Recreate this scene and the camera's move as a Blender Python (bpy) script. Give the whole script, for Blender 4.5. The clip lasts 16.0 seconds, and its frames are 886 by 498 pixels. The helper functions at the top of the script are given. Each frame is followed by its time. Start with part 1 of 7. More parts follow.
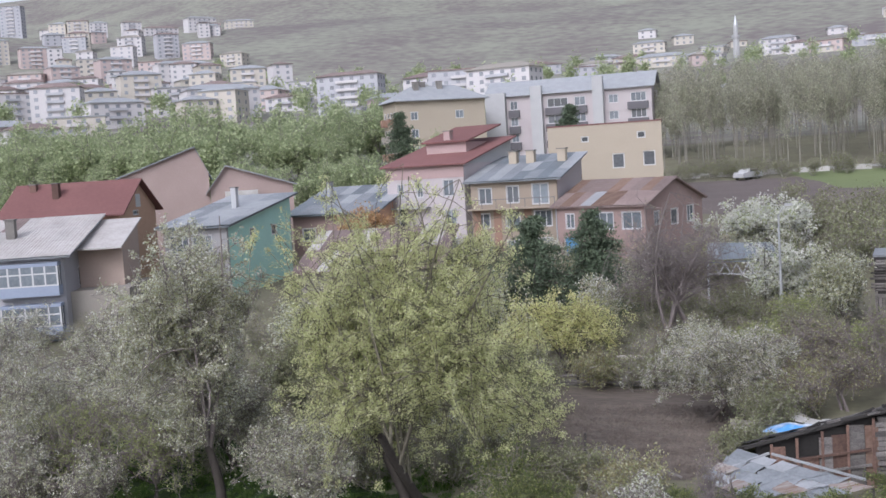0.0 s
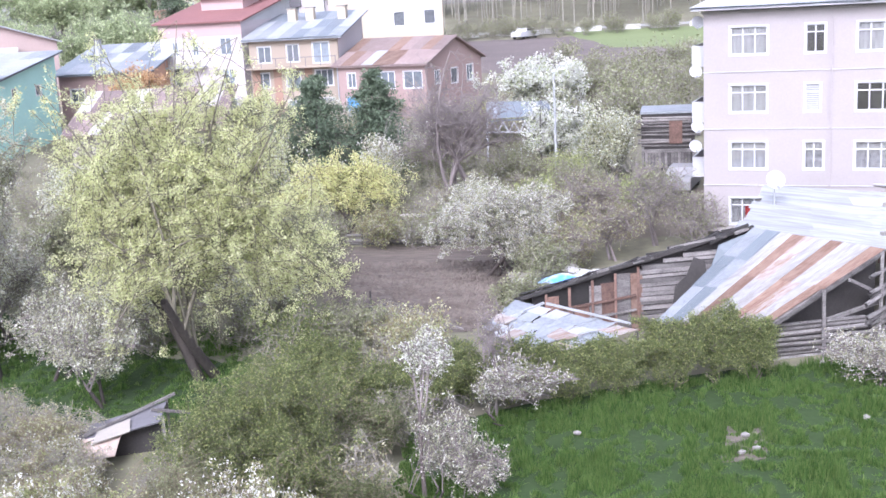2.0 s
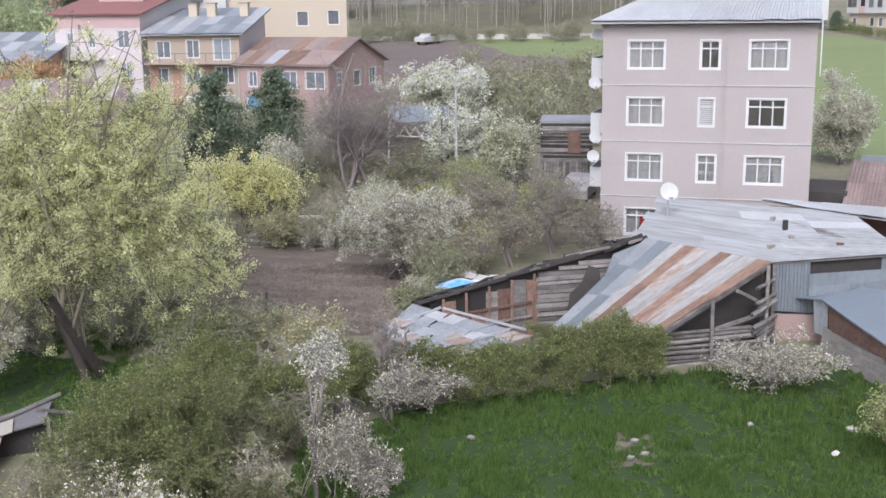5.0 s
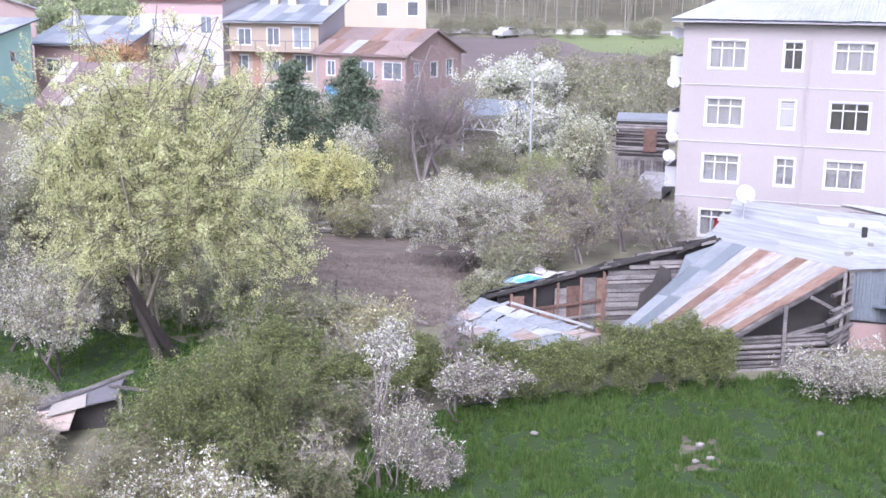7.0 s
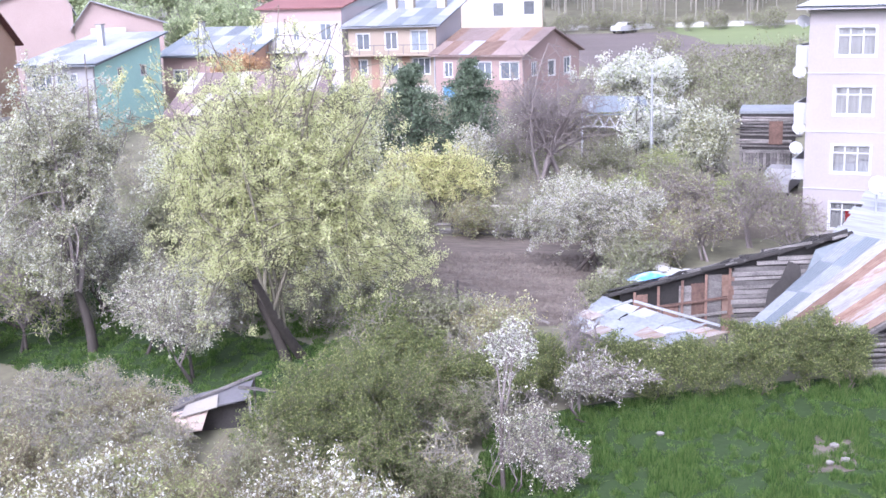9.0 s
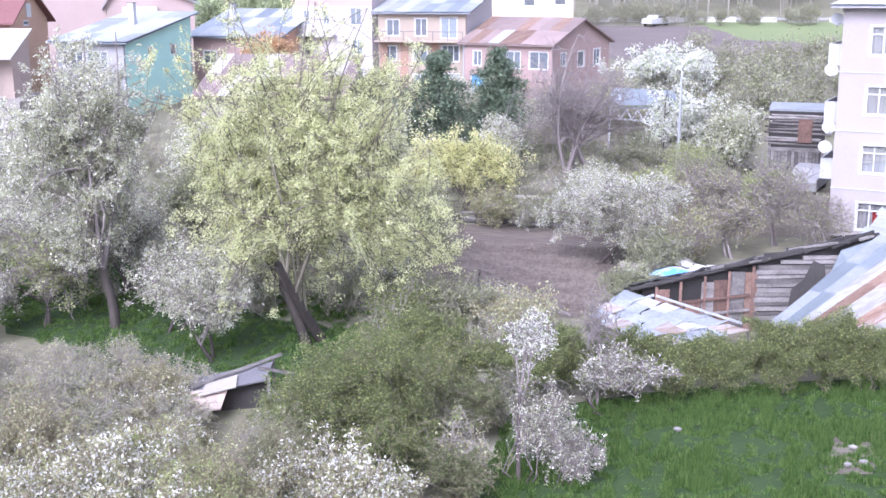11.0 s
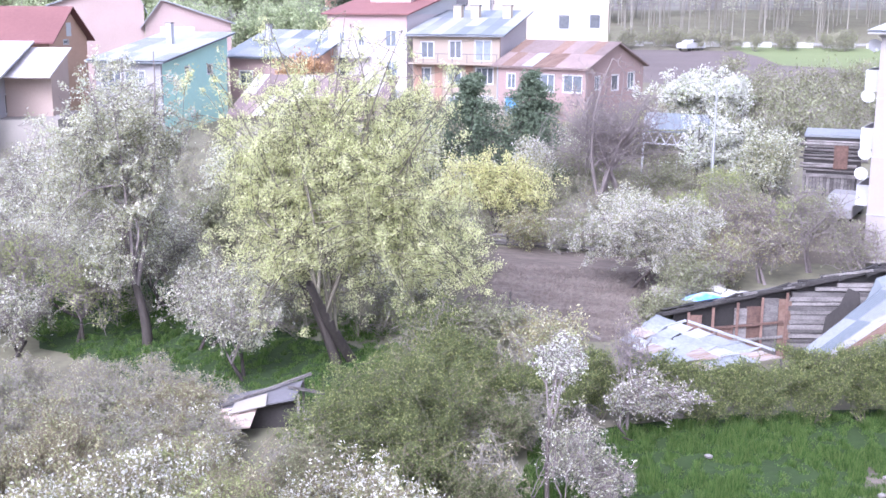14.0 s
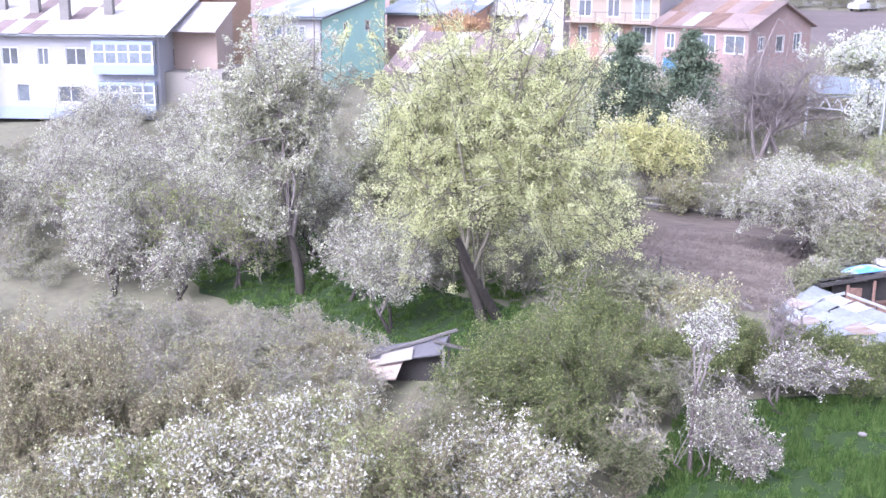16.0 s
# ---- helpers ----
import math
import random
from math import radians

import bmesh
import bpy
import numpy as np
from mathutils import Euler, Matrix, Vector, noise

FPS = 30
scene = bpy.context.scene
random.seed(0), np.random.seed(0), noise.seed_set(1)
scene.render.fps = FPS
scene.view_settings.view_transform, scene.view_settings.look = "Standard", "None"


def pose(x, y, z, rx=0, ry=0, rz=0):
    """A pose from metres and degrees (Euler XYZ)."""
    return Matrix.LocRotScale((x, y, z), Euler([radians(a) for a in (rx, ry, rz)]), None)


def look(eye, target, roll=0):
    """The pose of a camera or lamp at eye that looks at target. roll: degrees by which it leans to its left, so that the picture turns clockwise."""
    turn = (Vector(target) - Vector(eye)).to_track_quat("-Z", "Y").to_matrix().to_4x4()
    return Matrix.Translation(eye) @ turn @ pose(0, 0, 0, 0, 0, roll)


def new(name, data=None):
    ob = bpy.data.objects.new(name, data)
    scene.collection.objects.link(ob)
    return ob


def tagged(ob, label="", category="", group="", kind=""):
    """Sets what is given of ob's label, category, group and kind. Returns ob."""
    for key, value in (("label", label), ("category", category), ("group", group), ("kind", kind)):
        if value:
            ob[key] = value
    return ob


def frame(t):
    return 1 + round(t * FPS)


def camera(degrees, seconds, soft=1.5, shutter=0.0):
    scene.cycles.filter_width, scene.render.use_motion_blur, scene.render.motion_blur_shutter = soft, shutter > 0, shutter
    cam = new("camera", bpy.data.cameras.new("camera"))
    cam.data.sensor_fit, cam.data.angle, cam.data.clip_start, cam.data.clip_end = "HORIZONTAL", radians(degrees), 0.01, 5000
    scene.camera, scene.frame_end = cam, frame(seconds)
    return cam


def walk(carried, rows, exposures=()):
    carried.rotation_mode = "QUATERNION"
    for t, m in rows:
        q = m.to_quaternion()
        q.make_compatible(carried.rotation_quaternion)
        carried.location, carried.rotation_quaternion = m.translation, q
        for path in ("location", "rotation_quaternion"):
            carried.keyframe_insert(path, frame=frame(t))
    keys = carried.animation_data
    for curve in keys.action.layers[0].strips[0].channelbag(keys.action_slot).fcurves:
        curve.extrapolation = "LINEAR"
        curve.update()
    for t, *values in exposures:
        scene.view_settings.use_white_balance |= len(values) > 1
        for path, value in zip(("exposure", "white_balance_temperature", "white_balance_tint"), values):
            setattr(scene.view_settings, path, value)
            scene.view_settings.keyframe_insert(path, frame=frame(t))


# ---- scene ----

EYE = 14.0  # height of the hand-held camera, which turns on the spot
cam = camera(43.6, 16.0, soft=1.6)
walk(cam, [
    (0, pose(0, 0, EYE, 85.481, 3.646, 22.944)),
    (0.5, pose(0, 0, EYE, 82.179, 2.265, 22.490)),
    (1, pose(0, 0, EYE, 78.516, 0.612, 24.659)),
    (1.5, pose(0, 0, EYE, 75.573, 3.869, 15.699)),
    (2, pose(0, 0, EYE, 77.613, 3.140, 11.727)),
    (2.5, pose(0, 0, EYE, 78.702, 1.334, 5.189)),
    (3, pose(0, 0, EYE, 79.361, 1.064, 1.457)),
    (3.5, pose(0, 0, EYE, 79.612, 1.266, -0.232)),
    (4, pose(0, 0, EYE, 78.859, 0.968, 1.896)),
    (4.5, pose(0, 0, EYE, 78.930, 0.049, 3.508)),
    (5, pose(0, 0, EYE, 77.643, 0.677, 6.896)),
    (5.2, pose(0, 0, EYE, 77.940, 0.362, 8.242)),
    (7.3, pose(0, 0, EYE, 77.265, -0.650, 10.916)),
    (7.5, pose(0, 0, EYE, 77.508, -0.919, 9.632)),
    (8, pose(0, 0, EYE, 78.357, -0.628, 11.977)),
    (8.5, pose(0, 0, EYE, 77.759, 0.063, 14.958)),
    (9, pose(0, 0, EYE, 77.352, 1.702, 16.762)),
    (11.3, pose(0, 0, EYE, 76.689, -0.248, 18.762)),
    (11.5, pose(0, 0, EYE, 76.824, -0.610, 19.161)),
    (12, pose(0, 0, EYE, 76.804, -0.972, 22.067)),
    (12.5, pose(0, 0, EYE, 76.503, -0.723, 23.597)),
    (13, pose(0, 0, EYE, 76.217, -1.174, 23.248)),
    (13.5, pose(0, 0, EYE, 77.084, -0.685, 19.997)),
    (14, pose(0, 0, EYE, 77.874, -0.292, 20.089)),
    (14.5, pose(0, 0, EYE, 75.556, 0.376, 25.027)),
    (15, pose(0, 0, EYE, 76.299, -0.381, 25.916)),
    (15.5, pose(0, 0, EYE, 75.378, -0.872, 27.074)),
    (16, pose(0, 0, EYE, 75.707, -0.505, 28.035)),
], exposures=[(t, e + 1.05, k, tint) for t, e, k, tint in (
    (0, -0.5, 5860, 16), (0.6, 0.05, 5880, 18), (1.0, 0.25, 5850, 20), (1.6, 0.75, 5600, 22), (2.2, 0.65, 5590, 22), (2.8, 0.4, 5780, 21), (3.5, 0.22, 5900, 19), (4.6, -0.08, 5980, 16), (5.2, 0.05, 5980, 17),
    (7.3, 0.6, 5500, 26), (9.0, 0.75, 5450, 26), (11.3, 0.8, 5380, 27), (12.5, 0.85, 5380, 28), (16, 0.88, 5380, 28))])

# ---- daylight: bright thin overcast, weak wide sun ----
world = bpy.data.worlds.new("sky")
scene.world = world
world.use_nodes = True
wn = world.node_tree.nodes
sky = wn.new("ShaderNodeTexSky")
sky.sky_type, sky.sun_disc = "NISHITA", False
sky.sun_elevation, sky.sun_rotation = radians(43), radians(-176)
sky.air_density, sky.dust_density, sky.ozone_density = 1.0, 4.0, 1.0
pale = wn.new("ShaderNodeHueSaturation")  # thin cloud takes most of the blue away
pale.inputs["Saturation"].default_value = 0.3
world.node_tree.links.new(sky.outputs[0], pale.inputs["Color"])
world.node_tree.links.new(pale.outputs[0], wn["Background"].inputs[0])
wn["Background"].inputs[1].default_value = 0.15
sun = new("sun", bpy.data.lights.new("sun", "SUN"))
sun.data.energy, sun.data.angle, sun.data.color = 0.6, radians(30), (1.0, 0.985, 0.96)
sun.matrix_world = look((-4, -66, 62), (0, 0, 0))


# ---- materials ----
def mat(name, base, other=None, scale=0.6, fine=14.0, amount=0.6, rough=0.85, metal=0.0, bump=0.15, random_tint=0.0, island=False,
        stretch=(1, 1, 1), spec=0.3, leaf=0.0, turn=0.0):
    """Two-scale variation between two colours, fine relief; tint by object or by island."""
    m = bpy.data.materials.new(name)
    m.use_nodes = True
    n, l = m.node_tree.nodes, m.node_tree.links
    b = n["Principled BSDF"]
    other = other or tuple(c * 0.72 for c in base)
    pos = n.new("ShaderNodeNewGeometry")
    mp = n.new("ShaderNodeMapping")
    mp.vector_type = "TEXTURE"
    mp.inputs["Scale"].default_value = tuple(1 / q for q in stretch)
    mp.inputs["Rotation"].default_value = (0, 0, radians(turn))
    l.new(pos.outputs["Position"], mp.inputs["Vector"])
    n1, n2 = n.new("ShaderNodeTexNoise"), n.new("ShaderNodeTexNoise")
    n1.inputs["Scale"].default_value, n2.inputs["Scale"].default_value = scale, fine
    n1.inputs["Detail"].default_value, n2.inputs["Detail"].default_value = 4.0, 3.0
    for k in (n1, n2):
        l.new(mp.outputs[0], k.inputs["Vector"])
    mean = n.new("ShaderNodeMath")
    mean.operation = "MULTIPLY_ADD"
    l.new(n2.outputs[0], mean.inputs[0])
    mean.inputs[1].default_value = 0.5
    half = n.new("ShaderNodeMath")
    half.operation = "MULTIPLY"
    half.inputs[1].default_value = 0.5
    l.new(n1.outputs[0], half.inputs[0])
    l.new(half.outputs[0], mean.inputs[2])
    ramp = n.new("ShaderNodeValToRGB")
    w = 0.5 - 0.42 * (1 - amount)
    ramp.color_ramp.elements[0].position, ramp.color_ramp.elements[1].position = 0.5 - (0.5 - w) - 0.06, 0.5 + (0.5 - w) + 0.06
    ramp.color_ramp.elements[0].color, ramp.color_ramp.elements[1].color = (*other, 1), (*base, 1)
    l.new(mean.outputs[0], ramp.inputs[0])
    out = ramp.outputs[0]
    if random_tint or island:
        src = pos.outputs["Random Per Island"] if island else n.new("ShaderNodeObjectInfo").outputs["Random"]
        mr = n.new("ShaderNodeMapRange")
        t = random_tint or 0.35
        mr.inputs["To Min"].default_value, mr.inputs["To Max"].default_value = 1 - t, 1 + t
        l.new(src, mr.inputs["Value"])
        mix = n.new("ShaderNodeHueSaturation")
        l.new(mr.outputs[0], mix.inputs["Value"])
        l.new(out, mix.inputs["Color"])
        out = mix.outputs[0]
    l.new(out, b.inputs["Base Color"])
    b.inputs["Roughness"].default_value, b.inputs["Metallic"].default_value = rough, metal
    b.inputs["Specular IOR Level"].default_value = spec
    if bump:
        bp = n.new("ShaderNodeBump")
        bp.inputs["Strength"].default_value, bp.inputs["Distance"].default_value = bump, 0.05
        l.new(n2.outputs[0], bp.inputs["Height"])
        l.new(bp.outputs[0], b.inputs["Normal"])
    if leaf:
        tr, mx = n.new("ShaderNodeBsdfTranslucent"), n.new("ShaderNodeMixShader")
        l.new(out, tr.inputs["Color"])
        mx.inputs[0].default_value = leaf
        l.new(b.outputs[0], mx.inputs[1])
        l.new(tr.outputs[0], mx.inputs[2])
        l.new(mx.outputs[0], n["Material Output"].inputs["Surface"])
    return m


def leafmat(name, colours, leaf=0.35, rough=0.7):
    """Petals or leaves: each one takes one of the colours."""
    m = mat(name, colours[0], leaf=leaf, rough=rough, bump=0, island=True, random_tint=0.2)
    n, l = m.node_tree.nodes, m.node_tree.links
    ramp = n.new("ShaderNodeValToRGB")
    ramp.color_ramp.interpolation = "CONSTANT"
    e = ramp.color_ramp.elements
    while len(e) < len(colours):
        e.new(0.5)
    for k, c in enumerate(colours):
        e[k].position, e[k].color = k / len(colours), (*c, 1)
    l.new(n["Geometry"].outputs["Random Per Island"], ramp.inputs[0])
    l.new(ramp.outputs[0], n["Hue/Saturation/Value"].inputs["Color"])
    return m


GROUND = mat("dry_grass_ground", (0.185, 0.18, 0.115), (0.125, 0.113, 0.082), scale=0.2, fine=2.5, amount=0.8, bump=0.4)
# bare far slopes, their colour lightened and greyed for the haze
HILL = mat("hazed_bare_hillside", (0.235, 0.242, 0.19), (0.15, 0.128, 0.122), scale=0.010, fine=0.12, amount=0.88, bump=0.0)
# soil under the grass, darkened to paint the shade between tufts
LAWN = mat("shaded_lawn_soil", (0.034, 0.060, 0.016), (0.020, 0.036, 0.011), scale=0.5, fine=5, bump=0.5)
FIELD = mat("green_field", (0.165, 0.195, 0.088), (0.130, 0.160, 0.070), scale=0.06, fine=1.2, amount=0.7, stretch=(1, 3, 1))
PLOUGH = mat("ploughed_soil", (0.147, 0.122, 0.112), (0.105, 0.087, 0.081), scale=0.2, fine=3, stretch=(0.3, 2, 1), bump=0.6)
SOIL = mat("bare_soil", (0.15, 0.125, 0.105), (0.085, 0.07, 0.058), scale=0.7, fine=4, amount=0.85, stretch=(0.4, 1.6, 1), bump=0.9)
YARD = mat("trodden_yard", (0.184, 0.156, 0.122), (0.129, 0.109, 0.082), scale=0.4, fine=6, bump=0.4)
ASPHALT = mat("pale_road", (0.315, 0.307, 0.292), (0.247, 0.240, 0.225), scale=0.4, fine=9)
PINKWALL = mat("pale_mauve_render", (0.308, 0.279, 0.272), (0.272, 0.245, 0.239), scale=0.35, fine=11, amount=0.7, bump=0.08)
WHITE = mat("white_paint", (0.422, 0.422, 0.419), (0.363, 0.363, 0.363), scale=0.8, fine=9, bump=0.05)
OLDWHITE = mat("weathered_limewash", (0.50, 0.49, 0.47), (0.36, 0.34, 0.31), scale=0.9, fine=6, amount=0.8, bump=0.3)
FRAME = mat("white_frame", (0.518, 0.518, 0.518), (0.461, 0.461, 0.461), rough=0.4, bump=0)
CURTAIN = mat("net_curtain", (0.56, 0.545, 0.54), (0.40, 0.385, 0.38), scale=2.5, fine=10, stretch=(4, 4, 0.2), bump=0)
# shade of unlit interiors, put into a near-black colour
ROOMSHADE = mat("room_shade", (0.03, 0.03, 0.035), (0.02, 0.02, 0.02), bump=0)
TIN = mat("galvanised_sheet", (0.255, 0.270, 0.284), (0.175, 0.188, 0.20), scale=0.9, fine=7, amount=0.8, rough=0.5, metal=0.1, random_tint=0.09, bump=0.1)
TINLONG = mat("long_streaked_sheet", (0.275, 0.29, 0.302), (0.185, 0.182, 0.18), scale=0.9, fine=4, amount=0.85, rough=0.55, metal=0.08, random_tint=0.08, bump=0.1, stretch=(0.15, 3.2, 1), turn=-22)
TINPALE = mat("pale_sheet", (0.345, 0.355, 0.365), (0.25, 0.26, 0.27), scale=0.9, fine=7, rough=0.5, metal=0.05, random_tint=0.07, bump=0.1)
TINBLUE = mat("blue_grey_sheet", (0.17, 0.19, 0.205), (0.122, 0.14, 0.154), scale=0.7, fine=6, rough=0.5, metal=0.1, random_tint=0.12, bump=0.1)
RUST = mat("rusted_sheet", (0.235, 0.165, 0.13), (0.145, 0.088, 0.064), scale=1.0, fine=6, amount=0.8, rough=0.85, metal=0.1, random_tint=0.2, bump=0.2, stretch=(0.25, 3, 1), turn=36.4)
RUSTPINK = mat("faded_rusty_sheet", (0.24, 0.185, 0.17), (0.165, 0.124, 0.113), scale=0.5, fine=5, amount=0.8, rough=0.7, metal=0.1, random_tint=0.18)
GREYROOF = mat("smooth_grey_roof", (0.155, 0.182, 0.208), (0.135, 0.158, 0.182), scale=0.25, fine=4, rough=0.5, metal=0.0, random_tint=0.05, bump=0.05)
REDTILE = mat("red_tile_roof", (0.247, 0.116, 0.098), (0.203, 0.094, 0.079), scale=0.5, fine=6, random_tint=0.08)
DARKTILE = mat("dull_red_roof", (0.203, 0.098, 0.090), (0.150, 0.071, 0.068), scale=0.3, fine=4, random_tint=0.08)
WOOD = mat("weathered_log", (0.20, 0.185, 0.174), (0.09, 0.082, 0.077), scale=1.5, fine=14, amount=0.85, stretch=(1, 1, 3), random_tint=0.45, bump=0.5)
PLANK = mat("red_brown_plank", (0.185, 0.115, 0.088), (0.10, 0.062, 0.05), scale=1.2, fine=9, amount=0.8, random_tint=0.3, bump=0.4)
# dark wood parts, and backings that paint the dark inside the barns
DARK = mat("dark_wood_and_shade", (0.05, 0.045, 0.042), (0.03, 0.028, 0.026), scale=2, fine=12, random_tint=0.3)
BRICK = mat("red_brick", (0.165, 0.098, 0.08), (0.105, 0.064, 0.054), scale=2, fine=10, random_tint=0.3, bump=0.3)
MORTAR = mat("mortar", (0.20, 0.165, 0.145), (0.14, 0.115, 0.10), scale=2, fine=12)
CONCRETE = mat("grey_blockwork", (0.234, 0.221, 0.202), (0.163, 0.153, 0.140), scale=1.2, fine=9, random_tint=0.15, bump=0.3)
TERRA = mat("terracotta_block_wall", (0.305, 0.222, 0.202), (0.258, 0.186, 0.168), scale=0.4, fine=7, bump=0.25)
TAN = mat("tan_render", (0.315, 0.262, 0.208), (0.275, 0.226, 0.178), scale=0.4, fine=9)
ORANGETAN = mat("dull_orange_render", (0.291, 0.186, 0.136), (0.248, 0.155, 0.115), scale=0.4, fine=9)
ROSE = mat("rose_render", (0.396, 0.290, 0.277), (0.350, 0.254, 0.244), scale=0.4, fine=9)
PALEROSE = mat("pale_rose_render", (0.446, 0.405, 0.405), (0.396, 0.355, 0.355), scale=0.4, fine=9)
CREAM = mat("cream_render", (0.403, 0.351, 0.278), (0.363, 0.315, 0.246), scale=0.3, fine=8)
BEIGE = mat("beige_render", (0.302, 0.277, 0.241), (0.252, 0.230, 0.202), scale=0.4, fine=8)
ORANGE = mat("orange_render", (0.434, 0.168, 0.063), (0.378, 0.140, 0.052), scale=0.4, fine=8)
PEACH = mat("peach_render", (0.42, 0.335, 0.285), (0.37, 0.29, 0.245), scale=0.4, fine=8)
PALEWALL = mat("pale_lilac_grey_render", (0.345, 0.34, 0.355), (0.295, 0.29, 0.305), scale=0.4, fine=8)
BLUEBAND = mat("pale_blue_render", (0.280, 0.322, 0.406), (0.238, 0.273, 0.350), scale=0.5, fine=8)
GREYWALL = mat("grey_render", (0.302, 0.295, 0.295), (0.252, 0.245, 0.245), scale=0.4, fine=8)
DKGREY = mat("dark_grey_panel", (0.14, 0.135, 0.145), (0.11, 0.105, 0.11), scale=0.4, fine=8)
TEAL = mat("teal_render", (0.40, 0.62, 0.54), (0.33, 0.52, 0.45), scale=0.5, fine=8)
PALEROOF = mat("weathered_pale_sheet", (0.46, 0.44, 0.42), (0.34, 0.305, 0.285), scale=0.7, fine=5, amount=0.8, rough=0.55, random_tint=0.10, bump=0.1)
TINSTREAK = mat("streaked_galvanised_sheet", (0.295, 0.297, 0.295), (0.20, 0.19, 0.182), scale=0.8, fine=5, amount=0.85, rough=0.6, metal=0.05, random_tint=0.07, bump=0.12, stretch=(0.25, 3, 1), turn=36.4)
BROWNWALL = mat("brown_pink_wall", (0.36, 0.28, 0.255), (0.30, 0.23, 0.21), scale=0.4, fine=8)
ORANGEWOOD = mat("orange_wood_gable", (0.48, 0.31, 0.22), (0.40, 0.25, 0.175), scale=1, fine=9, stretch=(1, 1, 3))
STEEL = mat("galvanised_steel", (0.50, 0.51, 0.52), (0.42, 0.43, 0.44), metal=0.7, rough=0.45, bump=0)
BLUEPAINT = mat("bright_blue_paint", (0.05, 0.16, 0.42), (0.04, 0.12, 0.33), rough=0.5)
DOORBLUE = mat("faded_blue_door", (0.12, 0.27, 0.42), (0.08, 0.20, 0.33), rough=0.6)
REDCLOTH = mat("red_cloth", (0.50, 0.05, 0.05), (0.42, 0.04, 0.04), bump=0)
BARK = mat("grey_bark", (0.115, 0.095, 0.085), (0.06, 0.05, 0.045), scale=2, fine=15, stretch=(1, 1, 0.3), bump=0.5)
BARKDARK = mat("dark_furrowed_bark", (0.075, 0.064, 0.055), (0.04, 0.034, 0.03), scale=2, fine=12, stretch=(1, 1, 0.25), bump=0.7)
BARKTWIG = mat("brown_twig_bark", (0.235, 0.205, 0.145), (0.15, 0.125, 0.085), scale=2, fine=15, bump=0.3)
BARKPOPLAR = mat("pale_poplar_bark", (0.29, 0.272, 0.23), (0.215, 0.198, 0.168), scale=1, fine=6, bump=0.1)
BARKMAUVE = mat("mauve_grey_bark", (0.235, 0.205, 0.193), (0.165, 0.14, 0.132), scale=2, fine=15, bump=0.3)
BARKOLIVE = mat("olive_grey_bark", (0.165, 0.15, 0.108), (0.105, 0.094, 0.068), scale=2, fine=15, bump=0.3)
BARKPALE = mat("pale_twig_bark", (0.285, 0.265, 0.225), (0.20, 0.182, 0.152), scale=2, fine=15, bump=0.3)
BLOSSOM = leafmat("white_blossom", [(0.74, 0.73, 0.67), (0.62, 0.62, 0.55), (0.40, 0.42, 0.25), (0.68, 0.66, 0.60), (0.48, 0.48, 0.37), (0.31, 0.32, 0.18), (0.36, 0.33, 0.24)], leaf=0.45)
NEARBLOSSOM = leafmat("specked_blossom", [(0.80, 0.79, 0.74), (0.36, 0.375, 0.19), (0.42, 0.43, 0.21), (0.72, 0.71, 0.65), (0.29, 0.28, 0.15), (0.60, 0.60, 0.52), (0.33, 0.30, 0.19)], leaf=0.45)
BRIGHTBLOSSOM = leafmat("bright_blossom", [(0.74, 0.735, 0.68), (0.68, 0.675, 0.62), (0.58, 0.58, 0.51), (0.38, 0.42, 0.25), (0.48, 0.49, 0.38)])
GREYBLOSSOM = leafmat("grey_green_blossom", [(0.58, 0.59, 0.44), (0.66, 0.66, 0.56), (0.48, 0.50, 0.30), (0.41, 0.43, 0.26), (0.72, 0.72, 0.63), (0.38, 0.36, 0.26)], leaf=0.5)
WILLOW = leafmat("yellow_green_leaf", [(0.63, 0.645, 0.35), (0.57, 0.60, 0.31), (0.69, 0.68, 0.43), (0.50, 0.53, 0.26)], leaf=0.5)
YELLOWLEAF = leafmat("yellow_leaf", [(0.68, 0.655, 0.31), (0.60, 0.60, 0.27), (0.71, 0.67, 0.38), (0.50, 0.53, 0.25)], leaf=0.5)
GREENLEAF = leafmat("fresh_green_leaf", [(0.175, 0.208, 0.074), (0.132, 0.158, 0.060), (0.262, 0.292, 0.108), (0.108, 0.126, 0.055)], leaf=0.4)
YOUNGLEAF = leafmat("pale_green_leaf", [(0.36, 0.40, 0.16), (0.29, 0.33, 0.13), (0.44, 0.46, 0.22), (0.24, 0.27, 0.11)], leaf=0.45)
BUSHGREEN = leafmat("dull_green_leaf", [(0.145, 0.17, 0.07), (0.11, 0.13, 0.055), (0.20, 0.22, 0.10), (0.09, 0.10, 0.05)], leaf=0.35)
OLIVE = leafmat("olive_leaf", [(0.255, 0.27, 0.145), (0.20, 0.21, 0.118), (0.32, 0.33, 0.195), (0.165, 0.165, 0.10)], leaf=0.35)
POPLAR = leafmat("pale_poplar_leaf", [(0.44, 0.45, 0.32), (0.38, 0.39, 0.28), (0.50, 0.50, 0.38), (0.34, 0.33, 0.25)], leaf=0.5)
WOODGREEN = leafmat("soft_green_leaf", [(0.40, 0.46, 0.26), (0.35, 0.40, 0.225), (0.46, 0.51, 0.31), (0.28, 0.33, 0.18)], leaf=0.5)
ORANGELEAF = leafmat("orange_leaf", [(0.46, 0.28, 0.14), (0.40, 0.24, 0.12), (0.50, 0.34, 0.19)], leaf=0.4)
NEEDLE = leafmat("spruce_needle", [(0.105, 0.14, 0.088), (0.13, 0.168, 0.105), (0.08, 0.105, 0.068)], leaf=0.2)
